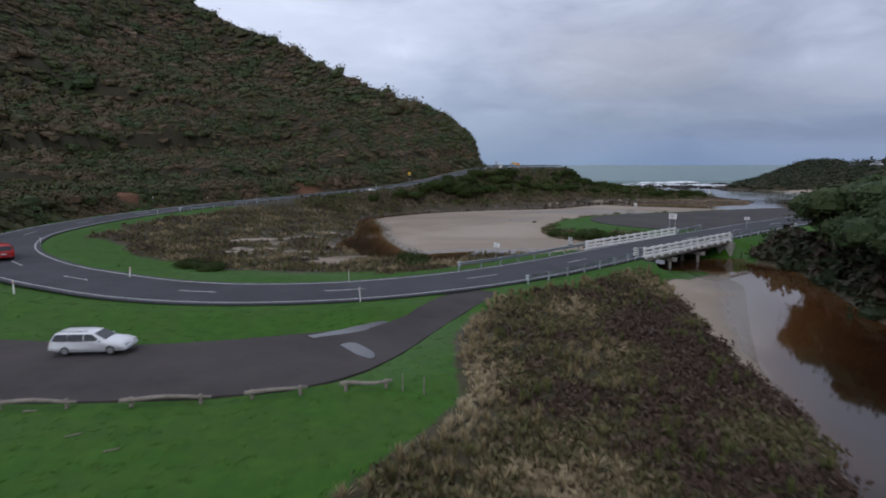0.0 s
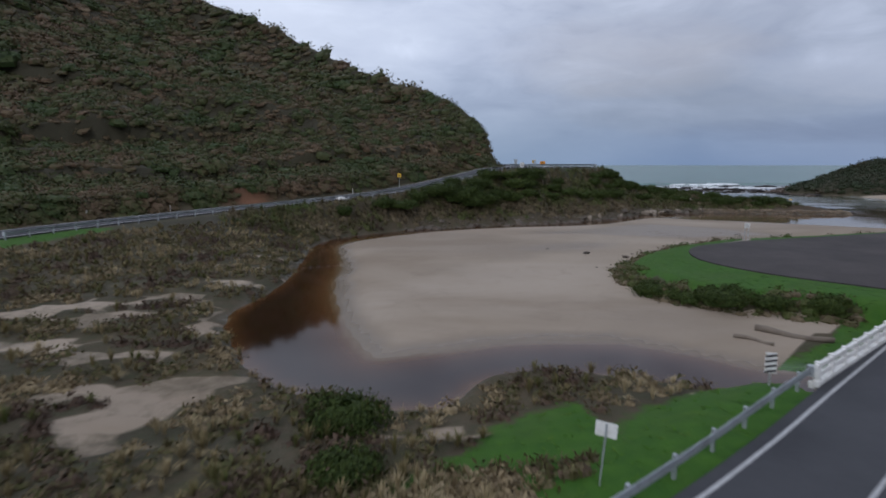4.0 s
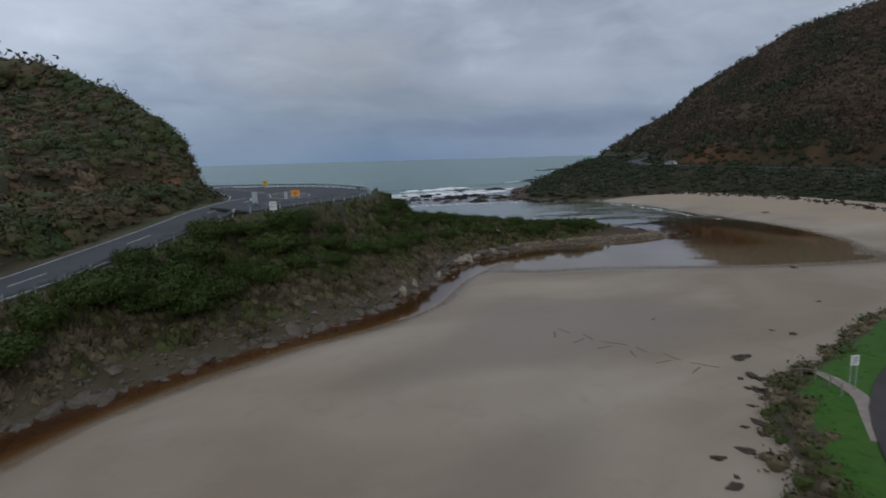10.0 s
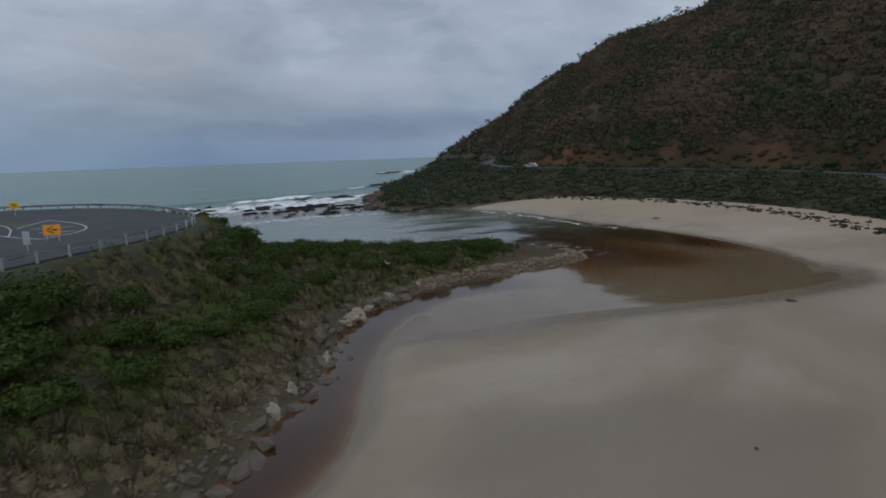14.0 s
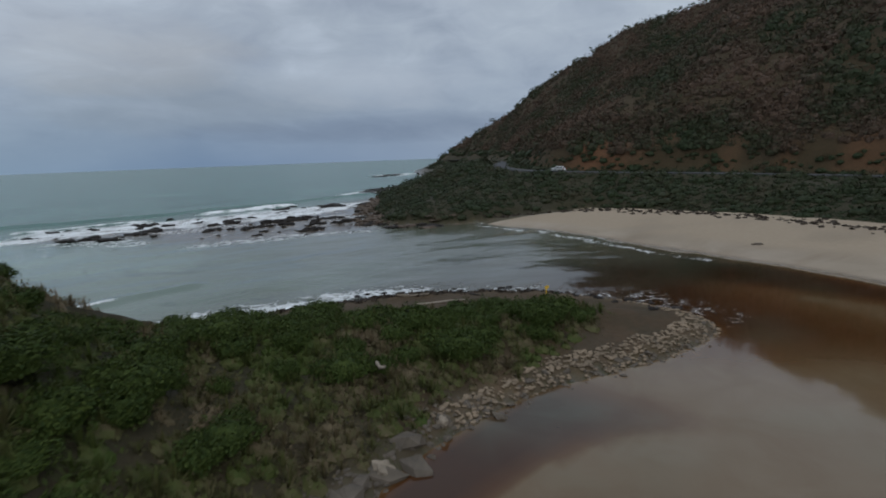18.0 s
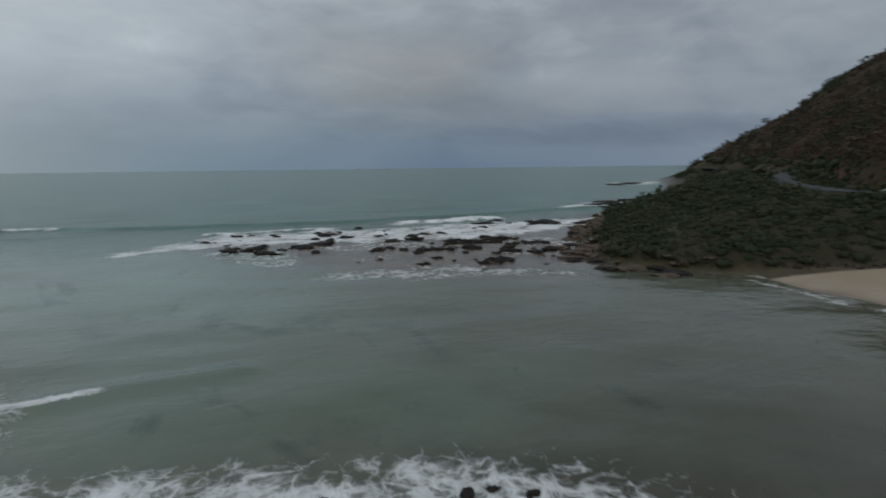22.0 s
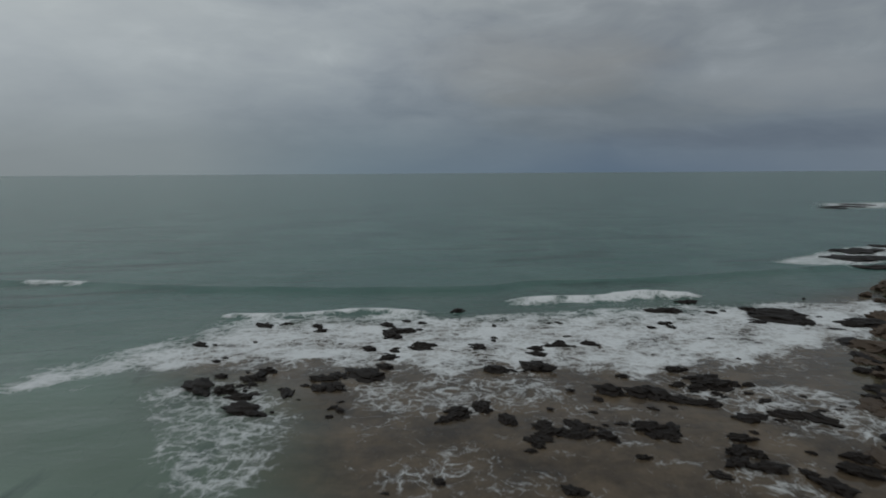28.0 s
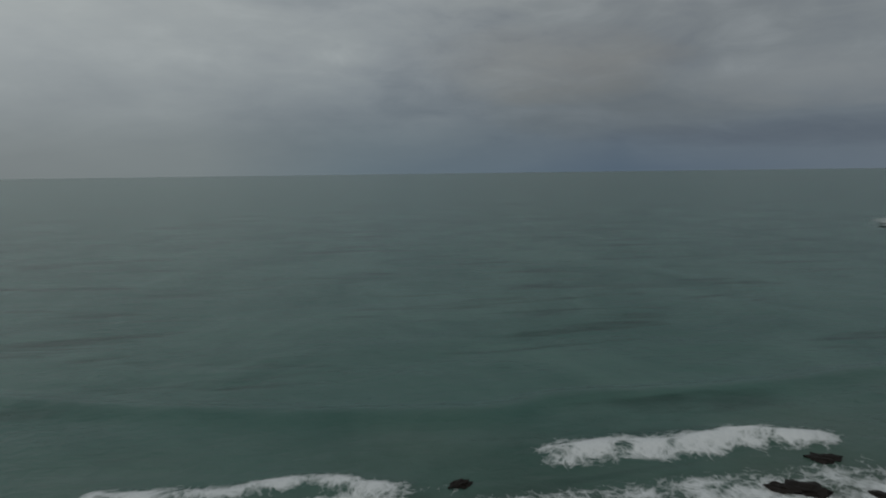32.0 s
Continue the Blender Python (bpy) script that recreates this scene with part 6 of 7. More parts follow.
def lump_mesh(name, seed, flat, mat, rough=0.35, sub=2):
    """A rough boulder or heap: a noisy, faceted round."""
    bm = bmesh.new()
    bmesh.ops.create_icosphere(bm, subdivisions=sub, radius=0.5)
    for v in bm.verts:
        n = noise.noise(v.co * 2.3 + Vector((seed * 7.1, seed, 0))) + 0.5 * noise.noise(v.co * 5.1 + Vector((seed, 3.3, seed)))
        v.co *= 1 + rough * n
        v.co.z *= flat
    me = bpy.data.meshes.new(name)
    bm.to_mesh(me)
    bm.free()
    me.materials.append(mat)
    return me


HEAPS = [lump_mesh("seaweed_heap", i, 0.5, MAT["weed"], 1.1) for i in range(4)]
WEED_AT = [(39.9, 118.3, 0.9), (37.7, 115.8, 1.1), (35.8, 114.2, 1.2), (38.0, 115.0, 0.9), (39.2, 114.8, 0.9), (31.6, 111.7, 0.8), (30.6, 110.7, 0.7), (26.4, 110.5, 0.6), (24.9, 108.4, 0.8), (51.5, 117.0, 0.9), (47.4, 116.4, 0.8), (48.7, 119.5, 0.5), (60.3, 119.2, 1.0),
           (17.3, 108.7, 1.2), (21.2, 105.8, 1.0), (40.3, 118.6, 1.1), (36.7, 116.1, 0.6), (35.6, 114.8, 0.6), (26.3, 110.4, 0.5), (24.8, 108.4, 0.7), (25.6, 108.9, 0.4), (28.2, 110.1, 0.8), (21.6, 106.4, 0.6), (24.2, 107.2, 0.5),
           (49.0, 119.7, 0.7), (48.4, 121.2, 0.4), (22.8, 108.4, 0.4), (13.3, 112.0, 0.35), (76.0, 135.2, 1.1), (133.4, 174.7, 1.2), (30.6, 111.8, 0.5), (19.4, 101.2, 0.4), (16.2, 99.0, 0.35), (33.4, 113.2, 0.5), (61.5, 124.4, 0.5), (43, 129, 0.3)]
for i, (x, y, s) in enumerate(WEED_AT):
    o = tagged(new("seaweed_clump", HEAPS[i % 4]), "dark heap of dried seaweed and driftwood on the sand", "seaweed", "seaweed on the sand")
    o.matrix_basis = pose(x, y, z_at(x, y) + 0.03 * s, 0, 0, 47 * i) @ Matrix.Diagonal((s * 0.95, s * 0.62, s * 0.65, 1))
# weed line at the back of the east beach
wl = even(smooth_line([(146, 240, 0), (159, 226, 0), (160.5, 200, 0), (153, 168, 0), (141, 145, 0), (130, 133, 0)]), 0.35)
wx_, wy_ = wl[:, 0] + RNG.normal(-1.5, 1.6, len(wl)), wl[:, 1] + RNG.normal(0, 1.2, len(wl))
scatter("weed_line", [cards(14, 0.5, 0.14, 0.4, low=0.0)], wx_, wy_, ground_z(wx_, wy_), RNG.uniform(0.4, 1.3, len(wx_)), MAT["weed"], "dark line of cast-up seaweed along the beach", "seaweed")

# row of plain bars scratched in the sand
for i in range(6):
    x, y = 33.2 + 0.6 * i, 130.6 - 2.35 * i
    for dx, dy, n, g in ((0.7, 0.2, 1.4 + 0.3 * (i % 3), 95 + 25 * math.sin(4 * i)), (-0.6, -0.1, 1.5, 20 + 40 * math.sin(2.3 * i + 1))):
        line = [(x + dx + t * n * math.cos(radians(g + 6 * math.sin(3 * t + i))), y + dy + t * n * math.sin(radians(g)), 0.0) for t in (-0.5, -0.2, 0.15, 0.5)]
        line = smooth_line(line, 0.3)
        line[:, 2] = ground_z(line[:, 0], line[:, 1])
        tagged(ribbon("sand_mark", line, 0.07, -0.07, 0.004, MAT["scratch"]), "plain damp bar scratched into the flat sand", "sand mark", "marks in the sand")

# sandy path and low fence by the beach sign
line = smooth_line([(x, y, z_at(x, y)) for x, y in ((40.0, 114.4), (39.2, 113.0), (37.9, 111.2), (36.4, 108.9), (34.1, 107.3), (31.5, 105.6))], 0.5)
line[:, 2] = ground_z(line[:, 0], line[:, 1])
tagged(ribbon("beach_path", line, 0.45, -0.45, 0.03, MAT["path"]), "narrow pale sandy path through the grass to the beach", "path", kind="structure")
fence = holder("low_fence", pose(0, 0, 0), "low weathered timber fence along the beach path", "fence")
posts = [(39.0, 114.2), (38.1, 113.0), (37.2, 111.7), (36.3, 110.4), (35.5, 109.4)]
for x, y in posts:
    bm = bmesh.new()
    rod(bm, (x, y, z_at(x, y) - 0.3), (x, y, z_at(x, y) + 0.8), 0.05, 0.045)
    part("post", bm, MAT["timber"], fence)
for a, b in zip(posts[:-1], posts[1:]):
    bm = bmesh.new()
    rod(bm, (*a, z_at(*a) + 0.68), (*b, z_at(*b) + 0.68), 0.03, 0.03)
    part("rail", bm, MAT["timber"], fence)

# yellow beach marker
o = holder("beach_marker", pose(84.4, 181.2, z_at(84.4, 181.2)), "yellow wooden marker post at the end of the spit", "marker post")
bm = bmesh.new()
rod(bm, (0, 0, -0.3), (0, 0, 1.7), 0.06, 0.055)
part("post", bm, MAT["yellow"], o)
bm = bmesh.new()
box(bm, (0.6, 0.05, 0.3), (0, -0.06, 1.6), bevel=0.02)
part("board", bm, MAT["yellow"], o)
# ---- bushes on the bank and the spit ----
def pick_spots(x, y, gap, limit):
    out = []
    for a, b in zip(x, y):
        if all((a - c) ** 2 + (b - d) ** 2 > gap * gap for c, d in out):
            out.append((a, b))
            if len(out) >= limit:
                break
    return out


cx, cy = RNG.uniform(-28, 88, 9000), RNG.uniform(128, 236, 9000)
cd = {k: field(FIELD[k], cx, cy) for k in ("wd", "rd", "hd")}
cz, cl = ground_z(cx, cy), signed(cx, cy, LOOKOUT)
ok = (cd["wd"] > 3.0) & (cd["rd"] > 5.9) & (cd["hd"] < -6) & (cl < -2.4)
dry_wedge = (np.abs(cx - 27) < 6) & (np.abs(cy - 166.5) < 3.2)
upper = cz > np.interp(cx, [-28, 0, 20, 45, 60, 90], [2.6, 3.1, 4.2, 3.2, 1.8, 1.2])
ok &= (cx < 42) | (signed(cx, cy, SPIT_SCRUB) > np.where(cy > 192, 4.0, 1.2))
ok &= upper & ~dry_wedge & ~((cx > 78) & (cy < 171.5)) & (RNG.uniform(0, 1, 9000) < np.interp(cx, [-28, 0, 15, 90], [0.3, 0.6, 0.9, 1]) * np.clip(0.75 + 0.8 * wobble(cx, cy, 19, 5), 0.05, 1))
BUSH_LABELS = {0: "rounded dark green coastal bush on the bank", 1: "broad dark green coastal bush above the river", 2: "small dense green bush among the heath", 3: "wide spreading coastal bush on the spit", 4: "low wind-cut green bush on the slope"}
spots = pick_spots(cx[ok & (cx < 46)], cy[ok & (cx < 46)], 2.45, 190) + pick_spots(cx[ok & (cx >= 46)], cy[ok & (cx >= 46)], 2.0, 100) + [(-2.6, 57.6), (-3.4, 62.0), (-22.0, 52.8), (-24.5, 54.5), (19.2, 83.2), (21.2, 81.8), (17.6, 86.0), (24.0, 80.3), (27.2, 79.2), (33.8, 224.6), (30.4, 227.4)]
used = set()
for i, (x, y) in enumerate(spots):
    k = (i * 7 + int(x)) % 5
    s = 0.72 + 0.5 * ((i * 37) % 11) / 11 if x > -20 or y > 60 else 1.0
    if y < 90:
        s = 0.75
    if x > 42:
        s *= 0.88
    elif y > 120:
        s *= 1.28 if x < 28 else 0.95
    m = pose(x, y, z_at(x, y) - 0.12, 0, 0, 61 * i) @ Matrix.Diagonal((s, s, s * (0.85 + 0.3 * ((i * 13) % 7) / 7), 1))
    if k not in used:
        used.add(k)
        b = BUSHES[k]
        b.matrix_basis = m
    else:
        b = copy_thing(BUSHES[k], pose(0, 0, 0))
        b.matrix_basis = m
    b["label"] = BUSH_LABELS[k]


# ---- trees of the east bank ----
def tree_thing(i, tall, wide, n):
    top = holder("bank_tree", Matrix(), "dark evergreen riverbank tree with a spreading crown", "tree", "trees of the east bank")
    bm = bmesh.new()
    lean = Vector((0.4 * math.sin(i), 0.4 * math.cos(i * 1.7), 0))
    rod(bm, (0, 0, -0.4), lean * 0.5 + Vector((0, 0, tall * 0.35)), 0.2, 0.15)
    rod(bm, lean * 0.5 + Vector((0, 0, tall * 0.35)), lean + Vector((0, 0, tall * 0.7)), 0.15, 0.07)
    part("trunk", bm, MAT["wood"], top)
    q = []
    for k in range(7):
        a = k * 0.9 + i
        tip = lean + Vector((wide * 0.62 * math.cos(a), wide * 0.62 * math.sin(a), tall * (0.42 + 0.07 * k)))
        bm = bmesh.new()
        rod(bm, lean * 0.5 + Vector((0, 0, tall * (0.25 + 0.05 * k))), tip, 0.08, 0.025, 6)
        part("limb", bm, MAT["wood"], top)
        q.append(cards(n, wide * 0.55, tall * 0.24, 0.2, 0.3, -0.6) + np.array(tip))
        q.append(core(wide * 0.45, tall * 0.2) + np.array(tip))
    q.append(cards(2 * n, wide * 0.7, tall * 0.3, 0.2, 0.3, -0.5) + np.array([lean.x, lean.y, tall * 0.68]))
    q.append(core(wide * 0.5, tall * 0.22) + np.array([lean.x, lean.y, tall * 0.66]))
    crown = new("crown", quads_mesh("crown", np.concatenate(q), MAT["dark_green"]))
    crown.parent = top
    return top


TREES = [tree_thing(0, 5.6, 3.0, 300), tree_thing(1, 6.6, 3.4, 340), tree_thing(2, 4.6, 2.7, 270)]
TREE_AT = [(39.5, 53.5), (37.0, 46.0), (35.0, 40.0), (33.0, 34.0), (40.5, 58.5), (41.5, 49.5), (39.0, 42.5), (37.0, 36.0), (36.5, 26.0), (43.5, 63.0), (46.0, 54.0), (44.0, 46.0), (36.0, 30.0), (41.0, 38.0), (50.0, 60.0), (47.0, 66.0), (48.0, 57.0), (54.0, 71.0), (56.0, 62.0), (34.0, 24.0), (39.0, 30.0),
           (63.0, 78.0), (66.0, 68.0), (75.0, 86.0), (86.0, 93.0), (98.0, 99.0), (112.0, 104.0), (124.0, 106.0), (46.0, 36.0)]
for i, (x, y) in enumerate(TREE_AT):
    k = i % 3
    s = (1.0 if y < 64 else 0.8) + 0.35 * ((i * 5) % 7) / 7
    m = pose(x, y, z_at(x, y) - 0.1, 0, 0, 77 * i) @ Matrix.Diagonal((s, s, s, 1))
    b = TREES[k] if i < 3 else copy_thing(TREES[k], pose(0, 0, 0))
    b.matrix_basis = m
# undergrowth at the water's edge and the bank scrub behind the east beach
px, py = jitter(24, 62, 16, 74, 1.1)
keep = (field(FIELD["ed"], px, py) > -0.5) & (field(FIELD["rd"], px, py) > 6.5) & (field(FIELD["ed"], px, py) < 12)
px, py = px[keep], py[keep]
scatter("riverbank_undergrowth", SCRUB, px, py, ground_z(px, py) - 0.1, RNG.uniform(0.9, 2.0, len(px)), MAT["woods"], "dark undergrowth overhanging the brown river", "undergrowth", tone=RNG.uniform(0, 0.7, len(px)))
ax, ay = jitter(112, 215, 112, 300, 1.7)
bx, by = jitter(112, 430, 112, 570, 4.0)
far_off = (bx > 215) | (by > 300)
px, py = np.concatenate([ax, bx[far_off]]), np.concatenate([ay, by[far_off]])
grow = np.concatenate([np.ones(len(ax)), np.full(far_off.sum(), 1.8)])
ped, perd = signed(px, py, EAST), near(px, py, EAST_ROAD)[0]
keep = (ped > 0.9) & (perd > 5.0) & (signed(px, py, EAST_HILL) < 3) & (near(px, py, ROAD)[0] > 6) & (RNG.uniform(0, 1, len(px)) < 0.95) & (px + py > 255)
px, py, grow = px[keep], py[keep], grow[keep]
scatter("beach_back_scrub", LOW, px, py, ground_z(px, py) - 0.15, (0.8 + 1.5 * RNG.uniform(0, 1, len(px)) ** 3) * grow * (1 + 0.3 * wobble(px, py, 17, 4)), MAT["woods"], "dark green dune scrub behind the beach", "scrub", cling=0.25, tone=np.clip(0.16 + 0.2 * wobble(px, py, 30, 2) + RNG.normal(0, 0.08, len(px)), 0, 1))

# ---- stones of the bank and rocks of the reef, last ----
STONES = [lump_mesh("stone", i, 0.75, MAT["stone"], 0.5, 1) for i in range(6)]
revetment = tagged(new("rock_revetment"), "row of pale and grey stones lining the foot of the bank", "rocks")
foot = even(np.column_stack([cut(WEST, (-7, 135), (91, 177)), np.zeros(len(cut(WEST, (-7, 135), (91, 177))))]), 0.45)
sel = foot[np.linspace(0, len(foot) - 1, 290).astype(int)]
for i, p in enumerate(sel):
    s = 0.4 + (1.5 if p[0] < 64 else 0.4) * RNG.uniform() ** 3.5
    x, y = p[0] + RNG.normal(0, 0.7), p[1] + RNG.normal(0, 0.7)
    o = new("stone", STONES[i % 6])
    o.parent = revetment
    o.matrix_basis = pose(x, y, max(z_at(x, y), -0.05) - 0.08 * s, RNG.uniform(0, 40), RNG.uniform(0, 40), RNG.uniform(0, 360)) @ Matrix.Diagonal((s * 1.2, s, s * 0.85, 1))


def stone_quads(n_forms):
    forms = []
    for i in range(n_forms):
        me = lump_mesh("loose_stone", 20 + i, 0.7, MAT["stone"], 0.45, 1)
        co = np.array([v.co[:] for v in me.vertices])
        forms.append(np.array([[co[p.vertices[0]], co[p.vertices[1]], co[p.vertices[2]], co[p.vertices[2]] * 0.999 + co[p.vertices[0]] * 0.001] for p in me.polygons]))
        bpy.data.meshes.remove(me)
    return forms


def tri_scatter(name, forms, x, y, z, s, mat, label, category):
    """Stones as one joined triangle mesh."""
    chunks = []
    pick = RNG.integers(0, len(forms), len(x))
    for f, form in enumerate(forms):
        k = np.where(pick == f)[0]
        a = RNG.uniform(0, 6.28, len(k))[:, None, None]
        q = form[None, :, :3]
        chunks.append(np.stack([(q[..., 0] * np.cos(a) - q[..., 1] * np.sin(a)) * s[k][:, None, None] + x[k][:, None, None], (q[..., 0] * np.sin(a) + q[..., 1] * np.cos(a)) * s[k][:, None, None] + y[k][:, None, None],
                                q[..., 2] * s[k][:, None, None] * 0.8 + z[k][:, None, None]], -1).reshape(-1, 3, 3))
    t = np.concatenate(chunks)
    me = bpy.data.meshes.new(name)
    me.vertices.add(len(t) * 3)
    me.vertices.foreach_set("co", t.astype(np.float32).ravel())
    me.loops.add(len(t) * 3)
    me.polygons.add(len(t))
    me.loops.foreach_set("vertex_index", np.arange(len(t) * 3, dtype=np.int32))
    me.polygons.foreach_set("loop_start", np.arange(0, len(t) * 3, 3, dtype=np.int32))
    me.update()
    me.materials.append(mat)
    return tagged(new(name, me), label, category, kind="stuff")


FORMS = stone_quads(4)
k = RNG.integers(0, len(foot), 1500)
sx, sy = foot[k, 0] + RNG.normal(-0.5, 1.0, 1500), foot[k, 1] + RNG.normal(0.7, 1.0, 1500)
up = (field(FIELD["wd"], sx, sy) > -0.6) & (field(FIELD["wd"], sx, sy) < np.where(sx < 62, 2.6, -0.2))
sx, sy = sx[up], sy[up]
tri_scatter("bank_rubble", FORMS, sx, sy, ground_z(sx, sy) + 0.02, 0.16 + 0.4 * RNG.uniform(0, 1, len(sx)) ** 2, MAT["stone"], "small pale rubble along the foot of the bank", "rubble")
# pebbles of the spit's tip and dark shingle of its sea side
tx, ty = RNG.uniform(58, 94, 14000), RNG.uniform(163, 208, 14000)
twd = field(FIELD["wd"], tx, ty)
tip_ok = (twd > -0.9) & (twd < np.where(ty < 172, 2.3, 1.4)) & (RNG.uniform(0, 1, 14000) < np.where(ty < 174, 0.95, 0.5))
tx, ty = tx[tip_ok], ty[tip_ok]
tri_scatter("spit_shingle", FORMS, tx, ty, ground_z(tx, ty) + 0.08, RNG.uniform(0.13, 0.48, len(tx)) * (1 - 0.5 * (ty > 178)), MAT["shingle"], "brown and pale shingle round the spit", "shingle")

def crag_mesh(name, seed, mat, sub):
    """A broken ledge: one lump torn into ridges and points."""
    bm = bmesh.new()
    bmesh.ops.create_icosphere(bm, subdivisions=sub, radius=0.5)
    for v in bm.verts:
        c = v.co.copy()
        n = noise.noise(c * 3.1 + Vector((seed * 3.7, 1, 0))) + 0.8 * (0.35 - abs(noise.noise(c * 6.3 + Vector((seed, 2.2, 5.1))))) + 0.5 * noise.noise(c * 13 + Vector((1.4, seed, 0)))
        v.co = c * (0.82 + 0.62 * n)
        v.co.z = v.co.z * 0.75 + 0.12 * noise.noise(Vector((c.x * 8, c.y * 8, seed)))
    me = bpy.data.meshes.new(name)
    bm.to_mesh(me)
    bm.free()
    me.materials.append(mat)
    return me


REEF_ROCKS = [crag_mesh("reef_rock", 40 + i, MAT["rock"], 3) for i in range(8)]
SHELF_ROCKS = [crag_mesh("headland_rock", 60 + i, MAT["brown_rock"], 3) for i in range(5)]
ROCK_AT = [(67.9, 300, 5.5), (74.2, 302.8, 3), (87, 301, 6.5), (90.3, 319, 3), (102, 309.6, 2.6), (107.9, 301.1, 4.2), (94.3, 310.7, 2.8), (94.8, 287.8, 1.8), (113.7, 283.3, 3.4), (105.4, 283.3, 2.8), (116.6, 291.5, 3.4), (153.8, 318.1, 7), (165.2, 312.9, 7),
           (219.1, 372.9, 12), (210.3, 360.2, 9), (388.7, 563.7, 18), (74.4, 292.7, 5), (122.1, 287.6, 3.2), (103.7, 284.7, 1.8), (111.2, 266.8, 3.8), (102.4, 331, 2), (145, 331, 3.4), (136, 326, 3), (120, 275, 3), (230, 385, 14), (250, 390, 12), (370, 552, 14), (410, 580, 16)]
ROCK_AT += [(71.3, 298.6, 3.5), (82, 297.5, 2.4), (70.7, 326, 2.5), (91.2, 320, 3.2), (94.4, 312.2, 2.8), (102.2, 310.6, 2.2), (113.8, 292.6, 3.8), (118.4, 291.1, 4.2), (125.9, 292.6, 4), (124.5, 283.8, 3), (131, 282.8, 3.4), (123, 271.7, 3.2), (113.6, 309.4, 2.6), (138.2, 325.5, 5), (155.9, 320.9, 8), (100.9, 287, 2)]
near_ = RNG.integers(0, len(ROCK_AT), 700)
core_at = np.array(ROCK_AT)[near_]
rx_, ry_ = np.concatenate([core_at[:, 0] + RNG.normal(0, 3.2, 700), RNG.uniform(52, 230, 700)]), np.concatenate([core_at[:, 1] + RNG.normal(0, 1.7, 700), RNG.uniform(252, 370, 700)])
mixed_ = RNG.permutation(1400)
rx_, ry_ = rx_[mixed_], ry_[mixed_]
r_in = signed(rx_, ry_, REEF)
streak = wobble(rx_ * 0.6 + 0.5 * ry_, ry_ * 1.6 - 0.5 * rx_, 16, 2)
r_ok = (r_in > -2) & (streak > 0.05)
for x, y in list(zip(rx_[r_ok], ry_[r_ok]))[:270]:
    ROCK_AT.append((x, y, 0.6 + 2.2 * RNG.uniform() ** 2.5))
for i, (x, y, s) in enumerate(ROCK_AT):
    s = s * 0.8 if s > 2.5 and x < 150 else s
    o = tagged(new("reef_rock", REEF_ROCKS[i % 8]), "dark wet rock awash on the reef" if s < 4 else "long dark ledge of reef rock in the surf", "rock", "rocks of the reef")
    o.matrix_basis = pose(x, y, 0.02 * min(s, 6), 0, 0, -35 + RNG.normal(0, 25)) @ Matrix.Diagonal((s * 1.3, s * 0.72, min(s, 3.0) * 0.55, 1))
# black rocks where the surf meets the spit
sh = even(np.column_stack([SHORE, np.zeros(len(SHORE))]), 1.1)
for i, p in enumerate(sh):
    for j in range(2):
        s = 0.3 + 0.85 * RNG.uniform() ** 2
        x, y = p[0] + RNG.normal(0, 1.3), p[1] + RNG.normal(-0.6, 1.2)
        o = tagged(new("shore_rock", REEF_ROCKS[(i + j) % 7]), "black wet rock at the edge of the surf", "rock", "rocks of the spit shore")
        o.matrix_basis = pose(x, y, max(z_at(x, y), 0.0) + 0.02, 0, 0, RNG.uniform(0, 360)) @ Matrix.Diagonal((s * 1.2, s * 0.8, s * 0.6, 1))
# rocks at the foot of the headland
hl = even(np.column_stack([cut(EAST, (128, 256), (400, 520)), np.zeros(len(cut(EAST, (128, 256), (400, 520))))]), 3.0)
for i, p in enumerate(hl):
    s = 1.8 + 3.6 * RNG.uniform() ** 2
    o = tagged(new("headland_rock", SHELF_ROCKS[i % 5]), "brown rock at the foot of the headland", "rock", "rocks of the headland")
    o.matrix_basis = pose(p[0] + RNG.normal(-1, 1.5), p[1] + RNG.normal(1, 1.5), 0.2, 0, 0, RNG.uniform(0, 360)) @ Matrix.Diagonal((s * 1.3, s * 0.8, s * 0.6, 1))

# brown rock shelf that joins the headland to the reef
hx_, hy_ = RNG.uniform(112, 172, 500), RNG.uniform(236, 306, 500)
shelf = field(FIELD["ed"], hx_, hy_)
shelf_ok = (shelf > -7) & (shelf < 1.2) & (hy_ > 240)
for i, (x, y) in enumerate(list(zip(hx_[shelf_ok], hy_[shelf_ok]))[:110]):
    s = 1.2 + 3.0 * RNG.uniform() ** 2
    o = tagged(new("headland_rock", (SHELF_ROCKS if i % 3 else REEF_ROCKS)[i % 5]), "brown rock of the shelf below the headland", "rock", "rocks of the headland")
    o.matrix_basis = pose(x, y, max(z_at(x, y), 0.0) + 0.05, 0, 0, RNG.uniform(0, 360)) @ Matrix.Diagonal((s * 1.4, s * 0.9, min(s, 2.5) * 0.4, 1))

# pale boulder below the road's guard rail
pale = tagged(new("pale_boulder", lump_mesh("pale_boulder", 91, 0.7, MAT["white"], 0.35, 3)), "pale whitish boulder on the bank below the guard rail", "rock")
pale.matrix_basis = pose(-17.0, 134.6, z_at(-17.0, 134.6) + 0.25, 0, 8, 42) @ Matrix.Diagonal((2.1, 1.2, 1.2, 1))


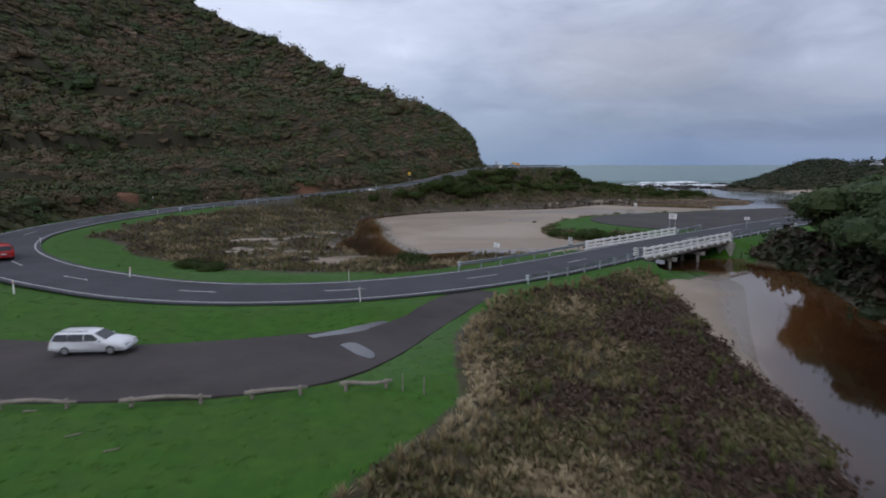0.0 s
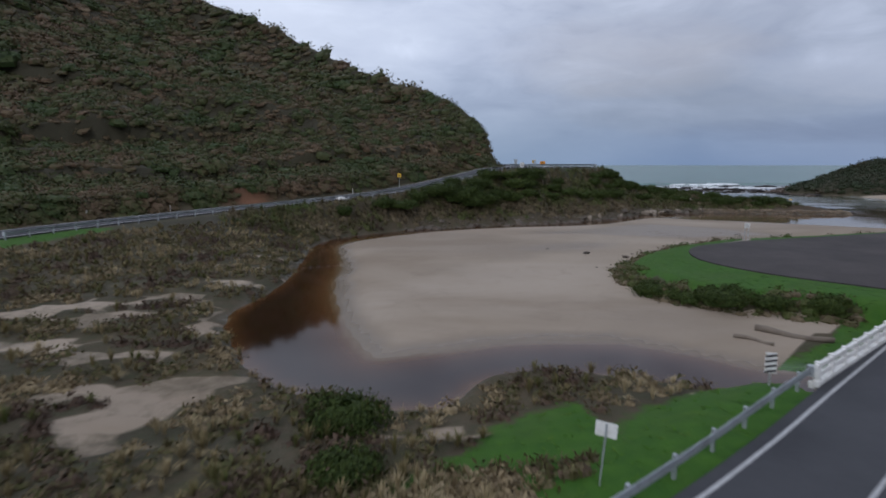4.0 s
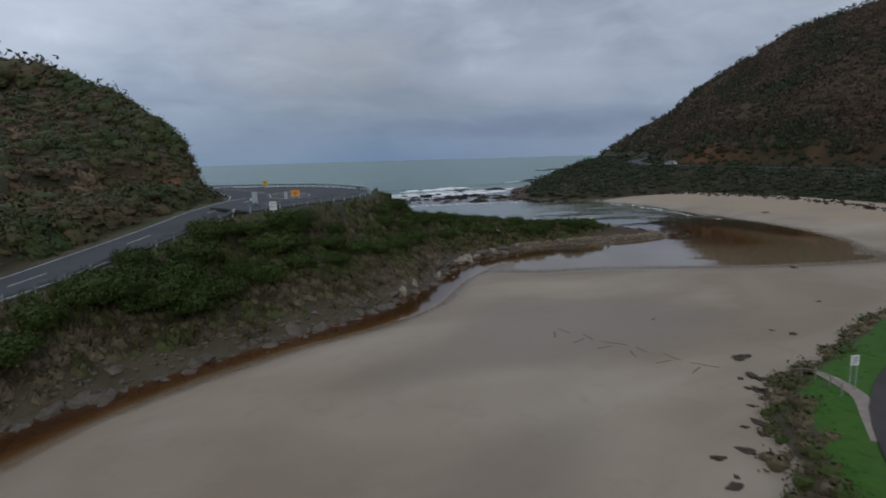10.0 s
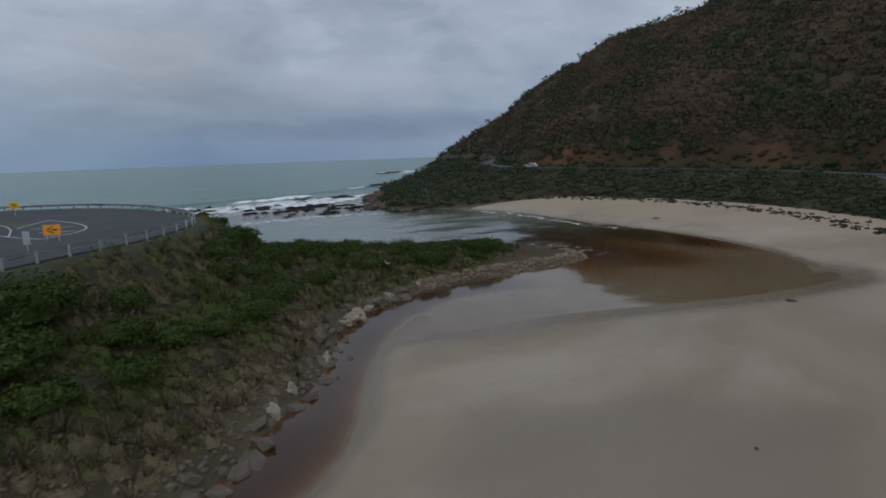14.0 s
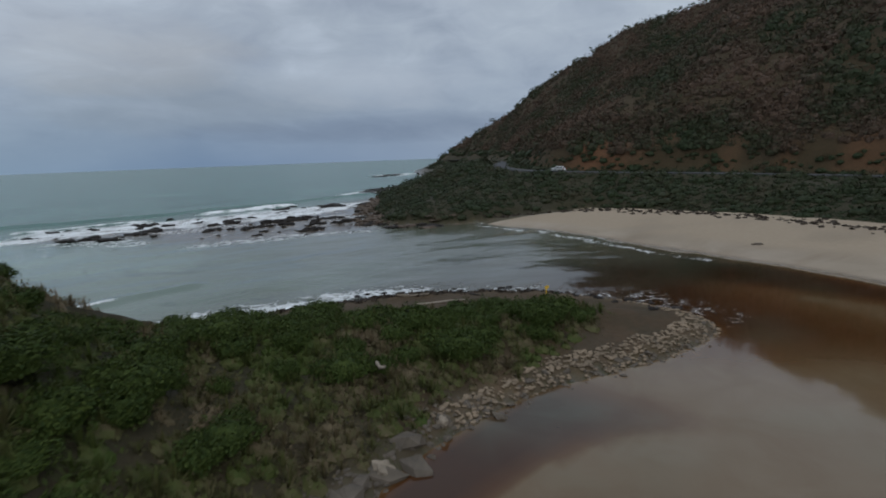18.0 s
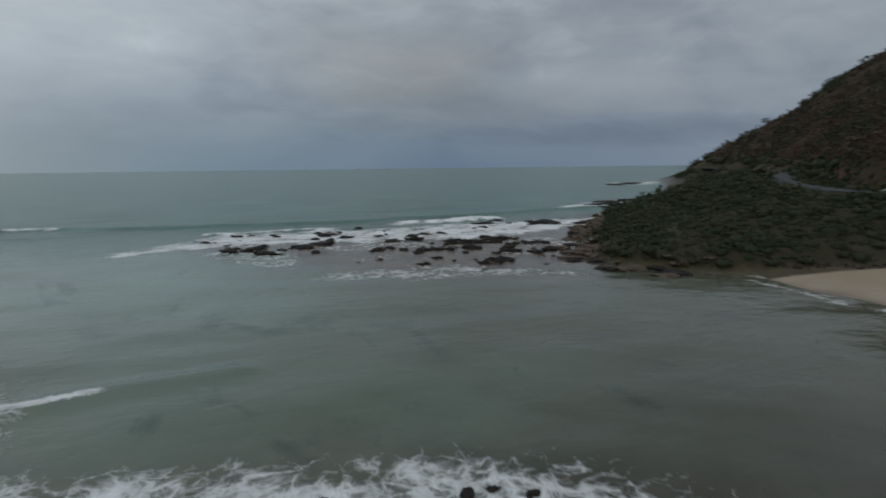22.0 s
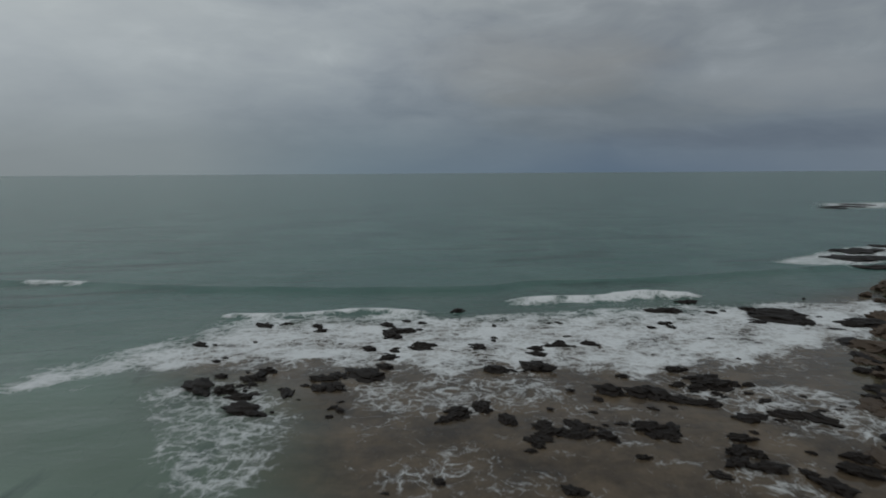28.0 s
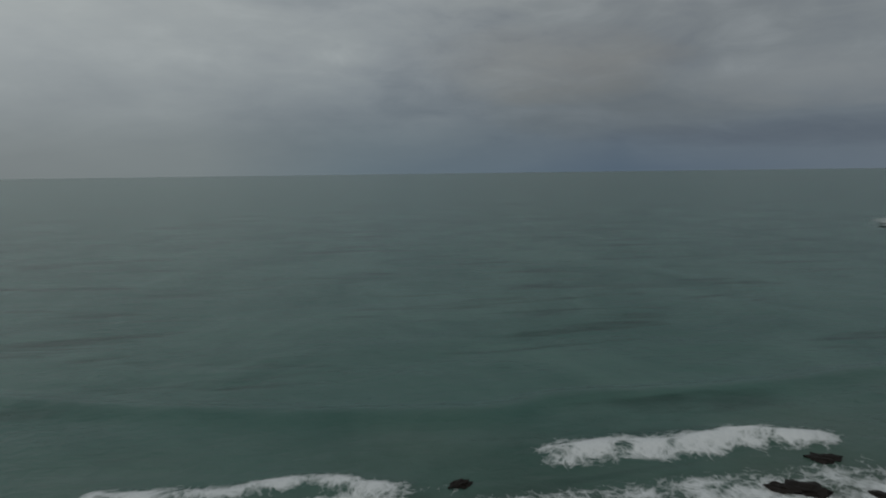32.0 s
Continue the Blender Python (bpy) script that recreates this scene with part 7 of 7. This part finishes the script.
# ---- gum trees along the ridge of the far hill ----
def gum_tree(i):
    """A tall thin-crowned tree: bare forked trunk, small clumps of leaves at the limb ends."""
    top = holder("gum_tree", Matrix(), "thin-crowned gum tree on the skyline of the far hill", "tree", "gum trees on the ridge")
    bm = bmesh.new()
    lean = Vector((0.8 * math.sin(i * 2.3), 0.8 * math.cos(i * 1.1), 0))
    fork = lean * 0.4 + Vector((0, 0, 3.4))
    rod(bm, (0, 0, -1.0), fork, 0.24, 0.17, 7)
    part("trunk", bm, MAT["wood"], top)
    q = []
    for k in range(6):
        a = k * 1.05 + i
        tip = lean + Vector((2.1 * math.cos(a), 2.1 * math.sin(a), 5.0 + 0.55 * k + 0.6 * math.sin(3 * k + i)))
        bm = bmesh.new()
        rod(bm, fork, tip, 0.1, 0.03, 5)
        part("limb", bm, MAT["wood"], top)
        q.append(cards(34, 1.25, 0.85, 0.5, 0.3, -0.5) + np.array(tip))
    crown = new("crown", quads_mesh("crown", np.concatenate(q), MAT["dark_green"]))
    crown.parent = top
    return top


GUMS = [gum_tree(i) for i in range(3)]
ridge_line = even(cut(EAST_RIDGE, (446, 520), (440, 268)), 5.5)
for i, p in enumerate(ridge_line):
    x, y = p[0] - 3 + 5 * math.sin(i * 2.4), p[1] + 3 * math.sin(i * 1.7)
    s = 0.62 + 0.5 * ((i * 29) % 17) / 17
    m = pose(x, y, z_at(x, y) - 0.2, 0, 0, 83 * i) @ Matrix.Diagonal((s, s, s, 1))
    tree = GUMS[i] if i < 3 else copy_thing(GUMS[i % 3], pose(0, 0, 0))
    tree.matrix_basis = m

# pale boulders at the foot of the bank, and the dark kelp cast up behind the surf
PALE = plain("pale_boulder_stone", (0.26, 0.215, 0.165), 0.85, vary=0.4, scale=1.0, bump=0.7)
BOULDERS = [lump_mesh("boulder", 70 + i, 0.75, PALE, 0.55, 3) for i in range(3)]
for i, (x, y, s) in enumerate(((44.6, 166.4, 1.7), (45.9, 167.0, 2.1), (43.4, 165.6, 1.3), (48.0, 168.0, 1.1), (36.2, 158.4, 1.2), (28.6, 152.9, 1.0), (52.6, 169.6, 1.2), (31.0, 154.6, 0.9), (58.0, 170.8, 0.9))):
    o = tagged(new("boulder", BOULDERS[i % 3]), "pale angular boulder at the foot of the bank", "rock", "boulders of the bank")
    o.matrix_basis = pose(x, y, max(z_at(x, y), 0.0) + 0.12 * s, 12 * i, 9 * i, 57 * i) @ Matrix.Diagonal((s * 1.2, s * 0.85, s * 0.8, 1))
kelp = even(np.column_stack([SHORE, np.zeros(len(SHORE))]), 0.12)
kx, ky = kelp[:, 0] + RNG.normal(0, 0.6, len(kelp)), kelp[:, 1] + RNG.normal(-1.9, 0.75, len(kelp))
dry = field(FIELD["wd"], kx, ky) > 0.1
kx, ky = kx[dry], ky[dry]
scatter("kelp", [cards(16, 0.5, 0.12, 0.34, 0.4, 0.0), cards(14, 0.6, 0.16, 0.3, 0.4, 0.0)], kx, ky, ground_z(kx, ky), RNG.uniform(0.4, 1.2, len(kx)), MAT["weed"], "dark cast-up kelp on the shingle behind the surf", "seaweed")
